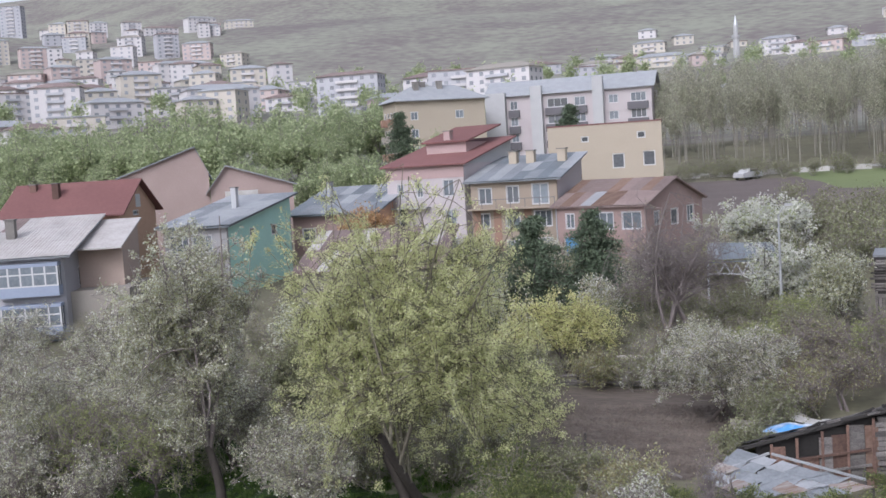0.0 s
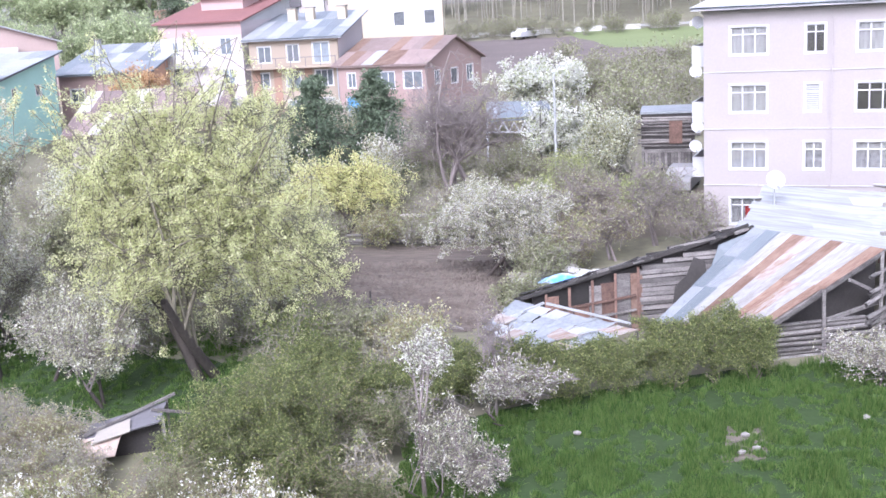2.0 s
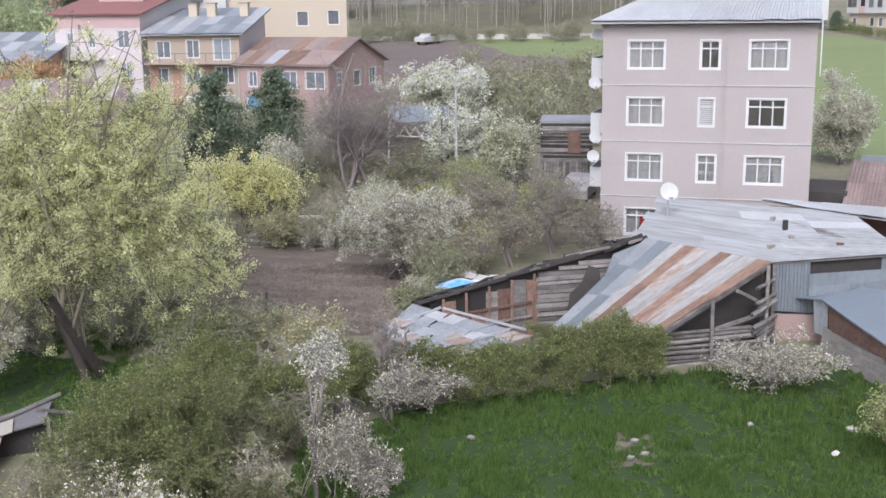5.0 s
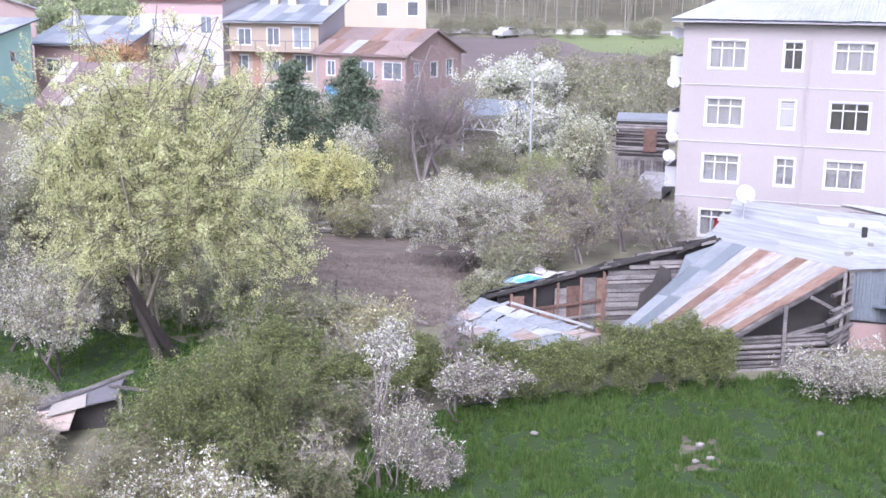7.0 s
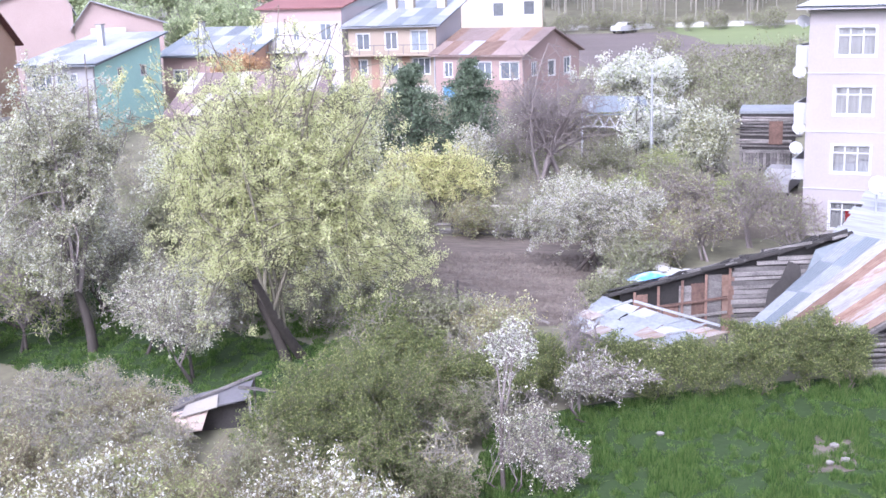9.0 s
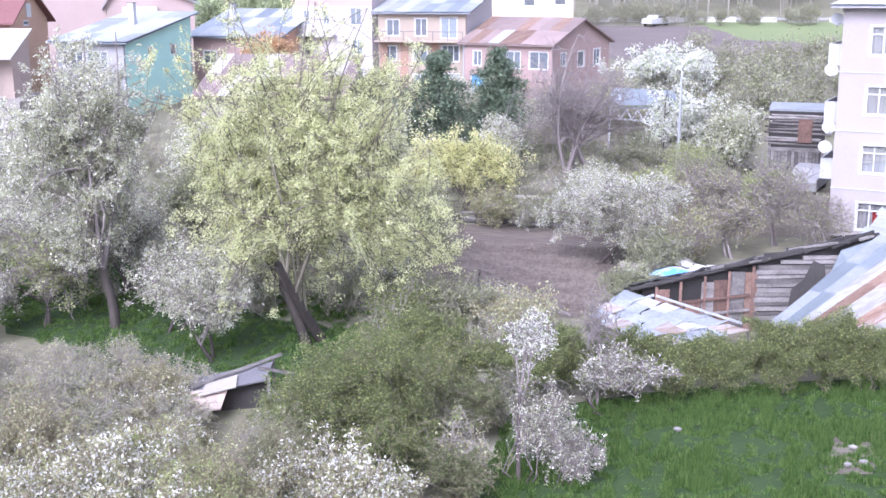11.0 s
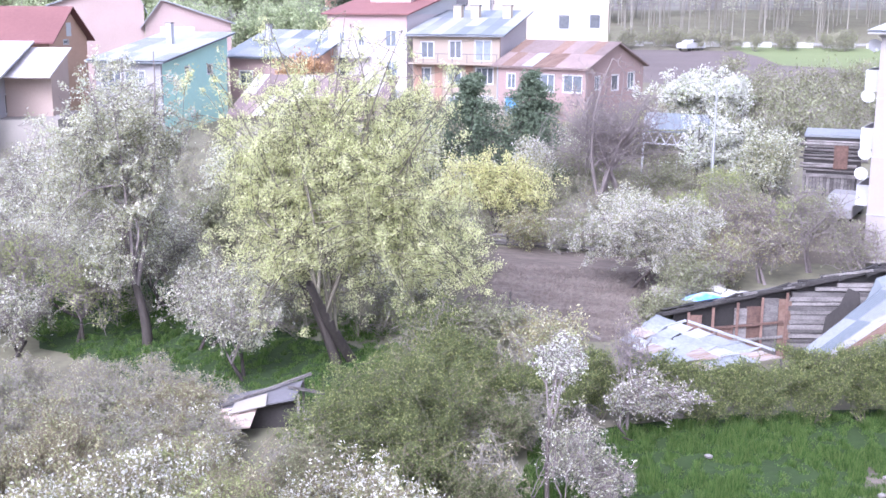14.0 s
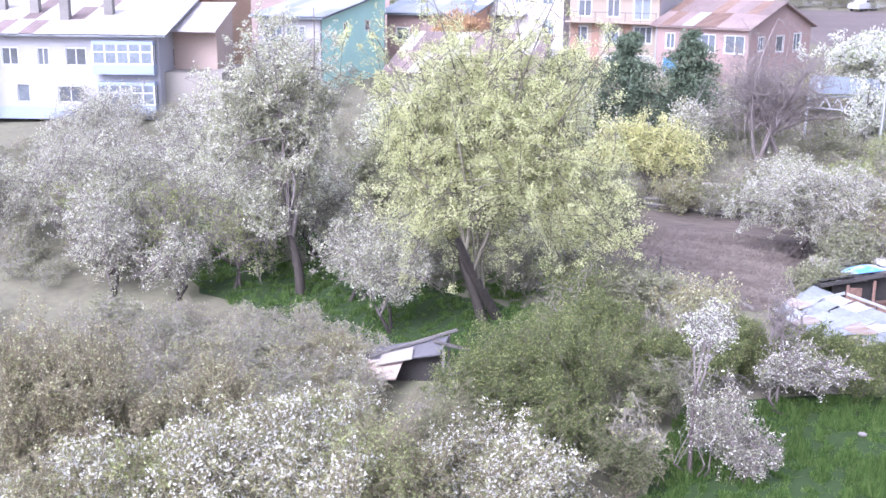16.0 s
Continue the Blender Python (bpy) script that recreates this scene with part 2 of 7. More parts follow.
BROWNBUD = leafmat("brown_bud", [(0.31, 0.275, 0.15), (0.37, 0.34, 0.19), (0.25, 0.225, 0.12), (0.32, 0.35, 0.16), (0.43, 0.42, 0.27)], leaf=0.4)
GRASS = leafmat("grass_blade", [(0.075, 0.145, 0.030), (0.052, 0.104, 0.022), (0.104, 0.178, 0.040), (0.132, 0.182, 0.055)], leaf=0.4)

GLASS = bpy.data.materials.new("window_glass")
GLASS.use_nodes = True
_n, _l = GLASS.node_tree.nodes, GLASS.node_tree.links
_t, _g, _m = _n.new("ShaderNodeBsdfTransparent"), _n.new("ShaderNodeBsdfGlossy"), _n.new("ShaderNodeMixShader")
_t.inputs[0].default_value = (0.82, 0.83, 0.83, 1)
_g.inputs["Roughness"].default_value = 0.03
_m.inputs[0].default_value = 0.16
_l.new(_t.outputs[0], _m.inputs[1]), _l.new(_g.outputs[0], _m.inputs[2])
_l.new(_m.outputs[0], _n["Material Output"].inputs["Surface"])
STREAK = mat("rust_streaked_sheet", (0.30, 0.295, 0.29), (0.19, 0.125, 0.092), scale=0.8, fine=5, amount=0.85, rough=0.7, random_tint=0.12, bump=0.15, stretch=(0.25, 3, 1), turn=36.4)
WINDIM = mat("curtained_glass", (0.20, 0.225, 0.245), (0.10, 0.115, 0.13), scale=0.9, fine=5, rough=0.15, spec=0.6, bump=0, random_tint=0.35)
# walls across the valley: distance haze is mixed into these light colours
TOWNPALE = mat("hazed_pale_town_wall", (0.559, 0.537, 0.537), (0.483, 0.462, 0.462), scale=0.1, fine=2)
TOWNCREAM = mat("hazed_cream_town_wall", (0.516, 0.475, 0.413), (0.444, 0.413, 0.361), scale=0.1, fine=2)
TOWNGREY = mat("hazed_grey_town_wall", (0.425, 0.425, 0.447), (0.358, 0.358, 0.380), scale=0.1, fine=2)
TOWNROSE = mat("hazed_rose_town_wall", (0.486, 0.401, 0.380), (0.422, 0.348, 0.327), scale=0.1, fine=2)
DARKGLASS = mat("dim_window_glass", (0.13, 0.14, 0.15), (0.07, 0.075, 0.08), scale=0.7, fine=3, rough=0.12, spec=0.6, bump=0, random_tint=0.4)
# far panes: base colour lightened to carry the distance haze
TOWNGLASS = mat("hazed_town_glass", (0.29, 0.30, 0.32), (0.21, 0.22, 0.24), scale=0.7, fine=3, rough=0.12, spec=0.6, bump=0, random_tint=0.3)


# ---- mesh helpers ----
def mesh_np(name, verts, faces, material):
    """A mesh from arrays: verts (n, 3), faces (m, k)."""
    verts, faces = np.asarray(verts, np.float32), np.asarray(faces, np.int32)
    me = bpy.data.meshes.new(name)
    me.vertices.add(len(verts))
    me.vertices.foreach_set("co", verts.ravel())
    k = faces.shape[1]
    me.loops.add(faces.size)
    me.loops.foreach_set("vertex_index", faces.ravel())
    me.polygons.add(len(faces))
    me.polygons.foreach_set("loop_start", np.arange(0, faces.size, k, dtype=np.int32))
    me.update(calc_edges=True)
    me.shade_flat()
    me.materials.append(material)
    return me


def link(name, me, parent=None, label="", kind="", m=None):
    ob = new(name, me)
    ob.parent = parent
    if m is not None:
        ob.matrix_basis = m
    return tagged(ob, label, kind=kind)


def boxes(items):
    """Verts and faces of boxes (x0, y0, z0, x1, y1, z1) joined into one mesh."""
    v, f = [], []
    for x0, y0, z0, x1, y1, z1 in items:
        k = len(v)
        v += [(x0, y0, z0), (x1, y0, z0), (x1, y1, z0), (x0, y1, z0), (x0, y0, z1), (x1, y0, z1), (x1, y1, z1), (x0, y1, z1)]
        f += [tuple(k + i for i in q) for q in ((3, 2, 1, 0), (4, 5, 6, 7), (0, 1, 5, 4), (1, 2, 6, 5), (2, 3, 7, 6), (3, 0, 4, 7))]
    return v, f


def box_part(name, items, material, parent, label="", m=None, kind=""):
    v, f = boxes(items)
    return link(name, mesh_np(name, v, f, material), parent, label, kind, m)


def slab(name, pts, thick, material, parent, label="", down=(0, 0, -1)):
    """A polygon given by its corners, with thickness."""
    bm = bmesh.new()
    top = [bm.verts.new(p) for p in pts]
    low = [bm.verts.new(Vector(p) + Vector(down) * thick) for p in pts]
    bm.faces.new(top), bm.faces.new(low[::-1])
    for i in range(len(pts)):
        j = (i + 1) % len(pts)
        bm.faces.new((top[j], top[i], low[i], low[j]))
    bmesh.ops.recalc_face_normals(bm, faces=bm.faces)
    me = bpy.data.meshes.new(name)
    bm.to_mesh(me), bm.free()
    me.materials.append(material)
    return link(name, me, parent, label)


def thing(name, label, category, x=0, y=0, z=0, rz=0, group=""):
    ob = new(name)
    ob.matrix_basis = pose(x, y, z, 0, 0, rz)
    return tagged(ob, label, category, group)


def lerp(a, b, t):
    return tuple(p + (q - p) * t for p, q in zip(a, b))


def sheet_roof(parent, p00, p10, p11, p01, nu, nv, pick, name="sheet", amp=0.018, ribs=5, rough_edge=0.04, rng=None, mess=0.0):
    """Corrugated sheets, each an object: p00-p10 is the eave, p01-p11 the ridge; pick(i, j) gives the material."""
    rng = rng or random.Random(nu * 31 + nv)
    up = (Vector(p10) - Vector(p00)).cross(Vector(p01) - Vector(p00)).normalized()
    if up.z < 0:
        up = -up
    for j in range(nv):
        for i in range(nu):
            u0, u1 = i / nu - 0.04 / nu, (i + 1) / nu + 0.04 / nu
            v0, v1 = max(j / nv - 0.05 / nv, 0) - rough_edge * rng.random() / nv * (j == 0), (j + 1) / nv
            lift = mess * rng.random() * 0.8 + 0.012 * ((i + j) % 2) + 0.012 * (nv - j) + rng.uniform(0, 0.012)
            tilt = rng.uniform(-0.02, 0.02)
            v, f = [], []
            k = ribs * 2
            for c in range(k + 1):
                u = u0 + (u1 - u0) * c / k
                for w, q in ((v0, 0), (v1, 1)):
                    p = Vector(lerp(lerp(p00, p10, u), lerp(p01, p11, u), w))
                    p += Vector((rng.uniform(-1, 1), rng.uniform(-1, 1), rng.uniform(-0.4, 0.8))) * mess * (c in (0, k)) + up * (lift + tilt * (c / k - 0.5) * (1 - q) + (amp if c % 2 else -amp))
                    v.append(p)
                if c:
                    f.append((2 * c - 2, 2 * c, 2 * c + 1, 2 * c - 1))
            link(name, mesh_np(name, v, f, pick(i, j)), parent)


def wall_mesh(w, h, thick, holes, material, top=None):
    """A wall in x and z, its face at y = 0, with rectangular openings (x, z, w, h) that go through it."""
    xs = sorted({0, w, *[a for x, z, ww, hh in holes for a in (x, x + ww)]})
    zs = sorted({0, h, *[a for x, z, ww, hh in holes for a in (z, z + hh)]})
    inside = lambda x, z: any(a < x < a + c and b < z < b + d for a, b, c, d in holes)
    full = [[not inside((xs[i] + xs[i + 1]) / 2, (zs[j] + zs[j + 1]) / 2) for j in range(len(zs) - 1)] for i in range(len(xs) - 1)]
    v, f = [], []

    def quad(*p):
        f.append(tuple(range(len(v), len(v) + 4)))
        v.extend(p)
    for i in range(len(xs) - 1):
        for j in range(len(zs) - 1):
            x0, x1, z0, z1 = xs[i], xs[i + 1], zs[j], zs[j + 1]
            if full[i][j]:
                quad((x0, 0, z0), (x1, 0, z0), (x1, 0, z1), (x0, 0, z1))
                quad((x1, thick, z0), (x0, thick, z0), (x0, thick, z1), (x1, thick, z1))
                if i == 0 or not full[i - 1][j]:
                    quad((x0, thick, z0), (x0, 0, z0), (x0, 0, z1), (x0, thick, z1))
                if i == len(xs) - 2 or not full[i + 1][j]:
                    quad((x1, 0, z0), (x1, thick, z0), (x1, thick, z1), (x1, 0, z1))
                if j == 0 or not full[i][j - 1]:
                    quad((x0, thick, z0), (x1, thick, z0), (x1, 0, z0), (x0, 0, z0))
                if j == len(zs) - 2 or not full[i][j + 1]:
                    quad((x0, 0, z1), (x1, 0, z1), (x1, thick, z1), (x0, thick, z1))
    return mesh_np("wall", v, f, material)


def ring(x0, z0, x1, z1, t, y0, y1):
    """A flat rectangular surround of width t round an opening."""
    c = [(x0, z0), (x1, z0), (x1, z1), (x0, z1)]
    o = [(x0 - t, z0 - t), (x1 + t, z0 - t), (x1 + t, z1 + t), (x0 - t, z1 + t)]
    v = [(x, y, z) for q, y in ((c, y0), (o, y0), (c, y1), (o, y1)) for x, z in q]
    f = []
    for i in range(4):
        j = (i + 1) % 4
        f += [(i, 4 + i, 4 + j, j), (8 + i, 8 + j, 12 + j, 12 + i), (4 + i, 12 + i, 12 + j, 4 + j), (i, j, 8 + j, 8 + i)]
    return v, f


def window(parent, m, x, z, w, h, cols=3, transom=0.3, curtain=CURTAIN, trim=None, frame=FRAME, dark=False, near=False):
    """A window in the opening (x, z, w, h) of a wall whose face is y = 0 of m: frame, pane, curtain, trim round it."""
    trim = (0.07 if near else 0.05) if trim is None else trim
    t, b = trim, 0.06 if near else 0.08
    win = link("window", mesh_np("window", *ring(x, z, x + w, z + h, max(t, 0.02), -0.03, 0.02), frame), parent, m=m)
    bars = [(x, 0.06, z, x + b, 0.12, z + h), (x + w - b, 0.06, z, x + w, 0.12, z + h), (x + b, 0.06, z, x + w - b, 0.12, z + b), (x + b, 0.06, z + h - b, x + w - b, 0.12, z + h)]
    for c in range(1, cols):
        cx = x + w * c / cols
        bars.append((cx - b / 2, 0.065, z + b, cx + b / 2, 0.115, z + h - b))
    if transom:
        tz = z + h * (1 - transom)
        bars.append((x + b, 0.07, tz - b / 2, x + w - b, 0.11, tz + b / 2))
    box_part("frame", bars, frame, win)
    if near:
        pane = box_part("pane", [(x + 0.02, 0.088, z + 0.02, x + w - 0.02, 0.094, z + h - 0.02)], GLASS, win)
        pane.visible_shadow = False
        if curtain and not dark:
            n = max(8, int(w * 14))
            v = [(x + w * i / n, 0.17 + 0.018 * math.sin(i * 1.9), z + q * h) for i in range(n + 1) for q in (0, 1)]
            f = [(2 * i, 2 * i + 2, 2 * i + 3, 2 * i + 1) for i in range(n)]
            link("curtain", mesh_np("curtain", v, f, curtain), win)
    else:
        box_part("pane", [(x + 0.02, 0.088, z + 0.02, x + w - 0.02, 0.10, z + h - 0.02)], DARKGLASS if dark else WINDIM, win)
    return win


def ground_z(x, y):
    """The hillside rises evenly away from the camera, then the valley side steepens to a long hill."""
    r = math.hypot(x, y)
    z = 0.078 * (max(y, 15) - 37)
    if y > 170:
        z = 10.37 + 0.07 * (min(y, 320) - 170)
        if r > 320:
            z += 0.125 * (min(r, 700) - 320) + 0.25 * max(0, min(r, 1000) - 700)
    if r > 900 and y > 0:
        az = math.degrees(math.atan2(x, y))
        crest = 0.150 + 0.09 * min(1, max(0, (az + 43) / 14))
        k = min(1, (r - 900) / 1500)
        z += (14 + r * crest - z) * (k * k * (3 - 2 * k)) * (1 + 0.0)
    if r > 200:
        k = min(1, (r - 200) / 800)
        z += k * (10 * noise.noise((x / 260, y / 260, 0.3)) + 26 * min(1, r / 2200) * noise.noise((x / 700, y / 700, 4.0)))
    return z

# ---- ground: one sheet to the horizon ----
def ground():
    rs = [0, 12, 25, 40, 60, 85, 110, 140, 170, 185, 200, 230, 260, 300, 340, 400, 470, 550, 650, 760, 880, 1000, 1130, 1280, 1450, 1630, 1830, 2050, 2300, 2600, 3000, 3600, 4500]
    azs = list(np.arange(-62, 40, 1.5)) + list(np.arange(40, 298, 8.6))
    v = [(r * math.sin(radians(a)), r * math.cos(radians(a)), ground_z(r * math.sin(radians(a)), r * math.cos(radians(a)))) for r in rs for a in azs]
    n = len(azs)
    f = [(i * n + j, i * n + (j + 1) % n, (i + 1) * n + (j + 1) % n, (i + 1) * n + j) for i in range(len(rs) - 1) for j in range(n)]
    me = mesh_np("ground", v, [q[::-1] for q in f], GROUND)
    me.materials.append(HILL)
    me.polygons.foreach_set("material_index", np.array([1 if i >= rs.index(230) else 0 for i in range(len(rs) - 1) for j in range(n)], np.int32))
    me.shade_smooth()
    tagged(new("ground", me), "dry spring grass hillside rising to a brown hill", "ground", kind="structure")


ground()


def patch(name, label, pts, material, lift, edge=0.5, step=1.5, seed=1, category="ground"):
    """A piece of ground cover laid on the hillside, with an uneven edge."""
    ring = []
    for a, b in zip(pts, pts[1:] + pts[:1]):
        k = max(1, int(math.dist(a, b) / step))
        for i in range(k):
            x, y = lerp(a, b, i / k)
            ring.append((x + edge * noise.noise((x * 0.5, y * 0.5, seed)), y + edge * noise.noise((x * 0.5, y * 0.5, seed + 9))))
    bm = bmesh.new()
    face = bm.faces.new([bm.verts.new((x, y, ground_z(x, y) + lift)) for x, y in ring])
    if face.normal.z < 0:
        face.normal_flip()
    bmesh.ops.triangulate(bm, faces=bm.faces)
    me = bpy.data.meshes.new(name)
    bm.to_mesh(me), bm.free()
    me.materials.append(material)
    return tagged(new(name, me), label, category, kind="structure")


patch("lawn", "lush green meadow grass in front of the barns", [(-8, 22), (28, 22), (34, 42), (17, 42.5), (10, 42.5), (3, 40.6), (-4, 37.8), (-9, 34.5)], LAWN, 0.02, edge=0.8)
patch("orchard_grass", "green grass under the blossoming orchard trees", [(-46, 42), (-34, 38), (-28, 35.2), (-22, 33.4), (-18, 33.2), (-15, 34), (-15.5, 40), (-22, 41), (-34, 47), (-50, 47)], LAWN, 0.02, edge=1.2, seed=3)
patch("garden_soil", "bare dug brown garden soil", [(-15, 45), (-9, 43.5), (-7, 46), (-7.5, 51), (-9.5, 56.2), (-20, 56.6), (-18, 51), (-16.5, 48)], SOIL, 0.02, seed=5)
patch("yard", "trodden sandy yard beside the apartment block", [(-26, 59.5), (-3, 57), (1.0, 58), (1.5, 68), (-6, 66), (-26, 64)], YARD, 0.02, seed=7)
patch("green_field", "open green field behind the apartment block", [(4, 118), (12, 84), (30, 70), (70, 66), (110, 110), (56, 128), (44, 141), (36, 158), (16, 160), (-10, 150)], FIELD, 0.03, edge=1.5, step=4)
patch("ploughed_field", "grey brown ploughed field", [(-34, 122), (-8, 118), (1, 128), (-8, 152), (-40, 152), (-60, 145)], PLOUGH, 0.04, edge=1.0, step=4)
patch("far_meadow", "green strip of meadow by the poplars", [(-8, 138), (16, 134), (18, 158), (-16, 158)], FIELD, 0.05, edge=1.0, step=4)
patch("road", "pale road along the foot of the poplars", [(-150, 158), (-60, 159.5), (0, 160.5), (60, 178), (61, 181), (0, 163.5), (-60, 162.5), (-150, 161)], ASPHALT, 0.05, edge=0.1, step=6, category="road")


# ---- buildings ----
def block(name, label, a, b, depth, base, eave, roof, rise, walls, roofmat, front=(), right=(), left=(), over=0.4, sheets=None, category="house", near=False, roof_label="", gablemat=None, ridge_at=0.5):
    """A building: a and b are its front corners on the ground plan, base and eave heights; windows are (x, z, w, h, cols, dark)."""
    w, ang = math.dist(a, b), math.degrees(math.atan2(b[1] - a[1], b[0] - a[0]))
    house = thing(name, label, category, a[0], a[1], base, ang)
    h = eave - base
    sides = [(pose(0, 0, 0), w, front), (pose(w, 0, 0, 0, 0, 90), depth, right), (pose(w, depth, 0, 0, 0, 180), w, ()), (pose(0, depth, 0, 0, 0, -90), depth, left)]
    for k, (m, ww, wins) in enumerate(sides):
        material = walls[k % len(walls)]
        inset = 0.25 if k % 2 else 0  # side walls butt between front and back
        holes = [(q[0] - inset, *q[1:4]) for q in wins]
        mm = m @ pose(inset, 0, 0)
        link("wall", wall_mesh(ww - 2 * inset, h, 0.25, holes, material), house, m=mm)
        for q, hole in zip(wins, holes):
            cols, dark = (q[4] if len(q) > 4 else 2), (q[5] if len(q) > 5 else False)
            window(house, mm, *hole, cols=cols, dark=dark, near=near, transom=0.28 if near else 0)
    o = over
    slabroof = lambda pts, lab="": slab("roof", pts, 0.14, roofmat, house, roof_label)
    gm = gablemat or walls[1 % len(walls)]
    if roof == "flat":
        slabroof([(-0.06, -0.06, h + 0.14), (w + 0.06, -0.06, h + 0.14), (w + 0.06, depth + 0.06, h + 0.14), (-0.06, depth + 0.06, h + 0.14)])
    elif roof == "shed":
        s = rise / depth
        lo, hi = h + 0.15 - o * s, h + 0.15 + (depth + o) * s
        slabroof([(-o, -o, lo), (w + o, -o, lo), (w + o, depth + o, hi), (-o, depth + o, hi)])
        for x in (0.0, w - 0.25):
            slab("gable", [(x, 0, h), (x, depth, h), (x, depth, h + rise)], 0.25, gm, house, down=(1, 0, 0))
        box_part("wall", [(0.25, depth - 0.25, h, w - 0.25, depth, h + rise)], walls[0], house)
        planes = [((-o, -o, lo + 0.03), (w + o, -o, lo + 0.03), (w + o, depth + o, hi + 0.03), (-o, depth + o, hi + 0.03))]
    elif roof == "gable_x":
        d1 = depth * ridge_at
        s1, s2 = rise / d1, rise / (depth - d1)
        t = h + 0.15
        slabroof([(-o, -o, t - o * s1), (w + o, -o, t - o * s1), (w + o, d1, t + rise), (-o, d1, t + rise)])
        slabroof([(-o, d1, t + rise), (w + o, d1, t + rise), (w + o, depth + o, t - o * s2), (-o, depth + o, t - o * s2)])
        for x in (0.0, w - 0.25):
            slab("gable", [(x, 0, h), (x, depth, h), (x, d1, h + rise)], 0.25, gm, house, down=(1, 0, 0))
        planes = [((-o, -o, t - o * s1 + 0.03), (w + o, -o, t - o * s1 + 0.03), (w + o, d1, t + rise + 0.03), (-o, d1, t + rise + 0.03))]
    elif roof == "gable_y":
        s, t, c = rise / (w * ridge_at), h + 0.15, w * ridge_at
        s2 = rise / (w - c)
        slabroof([(-o, -o, t - o * s), (c, -o, t + rise), (c, depth + o, t + rise), (-o, depth + o, t - o * s)])
        slabroof([(c, -o, t + rise), (w + o, -o, t - o * s2), (w + o, depth + o, t - o * s2), (c, depth + o, t + rise)])
        for y in (0.0, depth - 0.25):
            slab("gable", [(0, y, h), (w, y, h), (c, y, h + rise)], 0.25, gablemat or walls[0], house, down=(0, 1, 0))
        planes = []
    else:  # hip, with the ridge along the longer side
        t = h + 0.12
        if w >= depth:
            r0, r1 = (depth / 2, depth / 2, t + rise), (w - depth / 2, depth / 2, t + rise)
        else:
            r0, r1 = (w / 2, w / 2, t + rise), (w / 2, depth - w / 2, t + rise)
        c = [(-o, -o, t), (w + o, -o, t), (w + o, depth + o, t), (-o, depth + o, t)]
        if w >= depth:
            for pts in ([c[0], c[1], r1, r0], [c[1], c[2], r1], [c[2], c[3], r0, r1], [c[3], c[0], r0]):
                slabroof(pts)
        else:
            for pts in ([c[0], c[1], r0], [c[1], c[2], r1, r0], [c[2], c[3], r1], [c[3], c[0], r0, r1]):
                slabroof(pts)
        planes = []
    if sheets and planes:
        nu, nv, pick = sheets
        for p in planes:
            sheet_roof(house, *p, nu, nv, pick)
    # floor slab closes the rooms off; its near-black colour paints their dimness
    box_part("floor", [(0.25, 0.25, 0.0, w - 0.25, depth - 0.25, 0.15)], ROOMSHADE, house)
    box_part("ceiling_slab", [(0.25, 0.25, h - 0.15, w - 0.25, depth - 0.25, h)], ROOMSHADE, house)
    return house


def chimney(house, x, y, z0, z1, s=0.55, material=BRICK, cap=CONCRETE):
    c = box_part("chimney", [(x - s / 2, y - s / 2, z0, x + s / 2, y + s / 2, z1)], material, house)
    box_part("cap", [(x - s / 2 - 0.08, y - s / 2 - 0.08, z1, x + s / 2 + 0.08, y + s / 2 + 0.08, z1 + 0.1)], cap, c)
    return c


def mixed(seed, *weighted):
    rng = random.Random(seed)
    mats = [m for m, n in weighted for _ in range(n)]
    return lambda i, j: rng.choice(mats)


def dish_bm(r=0.45):
    v, f = [(0, 0, 0)], []
    for k, q in enumerate((0.4, 0.75, 1.0)):
        for i in range(16):
            a = math.tau * i / 16
            v.append((q * r * math.cos(a), -0.28 * r * q * q, q * r * math.sin(a)))
    faces = [(0, 1 + i, 1 + (i + 1) % 16, 0) for i in range(16)]
    bm = bmesh.new()
    vs = [bm.verts.new(p) for p in v]
    for i in range(16):
        bm.faces.new((vs[0], vs[1 + i], vs[1 + (i + 1) % 16]))
        for k in range(2):
            o = 1 + 16 * k
            bm.faces.new((vs[o + i], vs[o + 16 + i], vs[o + 16 + (i + 1) % 16], vs[o + (i + 1) % 16]))
    me = bpy.data.meshes.new("reflector")
    bm.to_mesh(me), bm.free()
    me.materials.append(WHITE)
    me.shade_smooth()
    return me


def satellite_dish(x, y, z, rz, r=0.45, foot=0.5, label="white satellite dish on a steel bracket"):
    t = thing("satellite_dish", label, "satellite dish", x, y, z, rz, group="satellite dishes")
    link("reflector", dish_bm(r), t, m=pose(0, 0, 0, -25, 0, 0))
    box_part("arm", [(-0.02, -0.5 * r - 0.35, -0.5 * r - 0.02, 0.02, 0.02, -0.5 * r + 0.02)], STEEL, t)
    box_part("feed", [(-0.05, -0.5 * r - 0.42, -0.5 * r - 0.05, 0.05, -0.5 * r - 0.32, -0.5 * r + 0.08)], STEEL, t)
    box_part("bracket", [(-0.03, 0.0, -foot, 0.03, 0.06, 0.05)], STEEL, t)
    return t


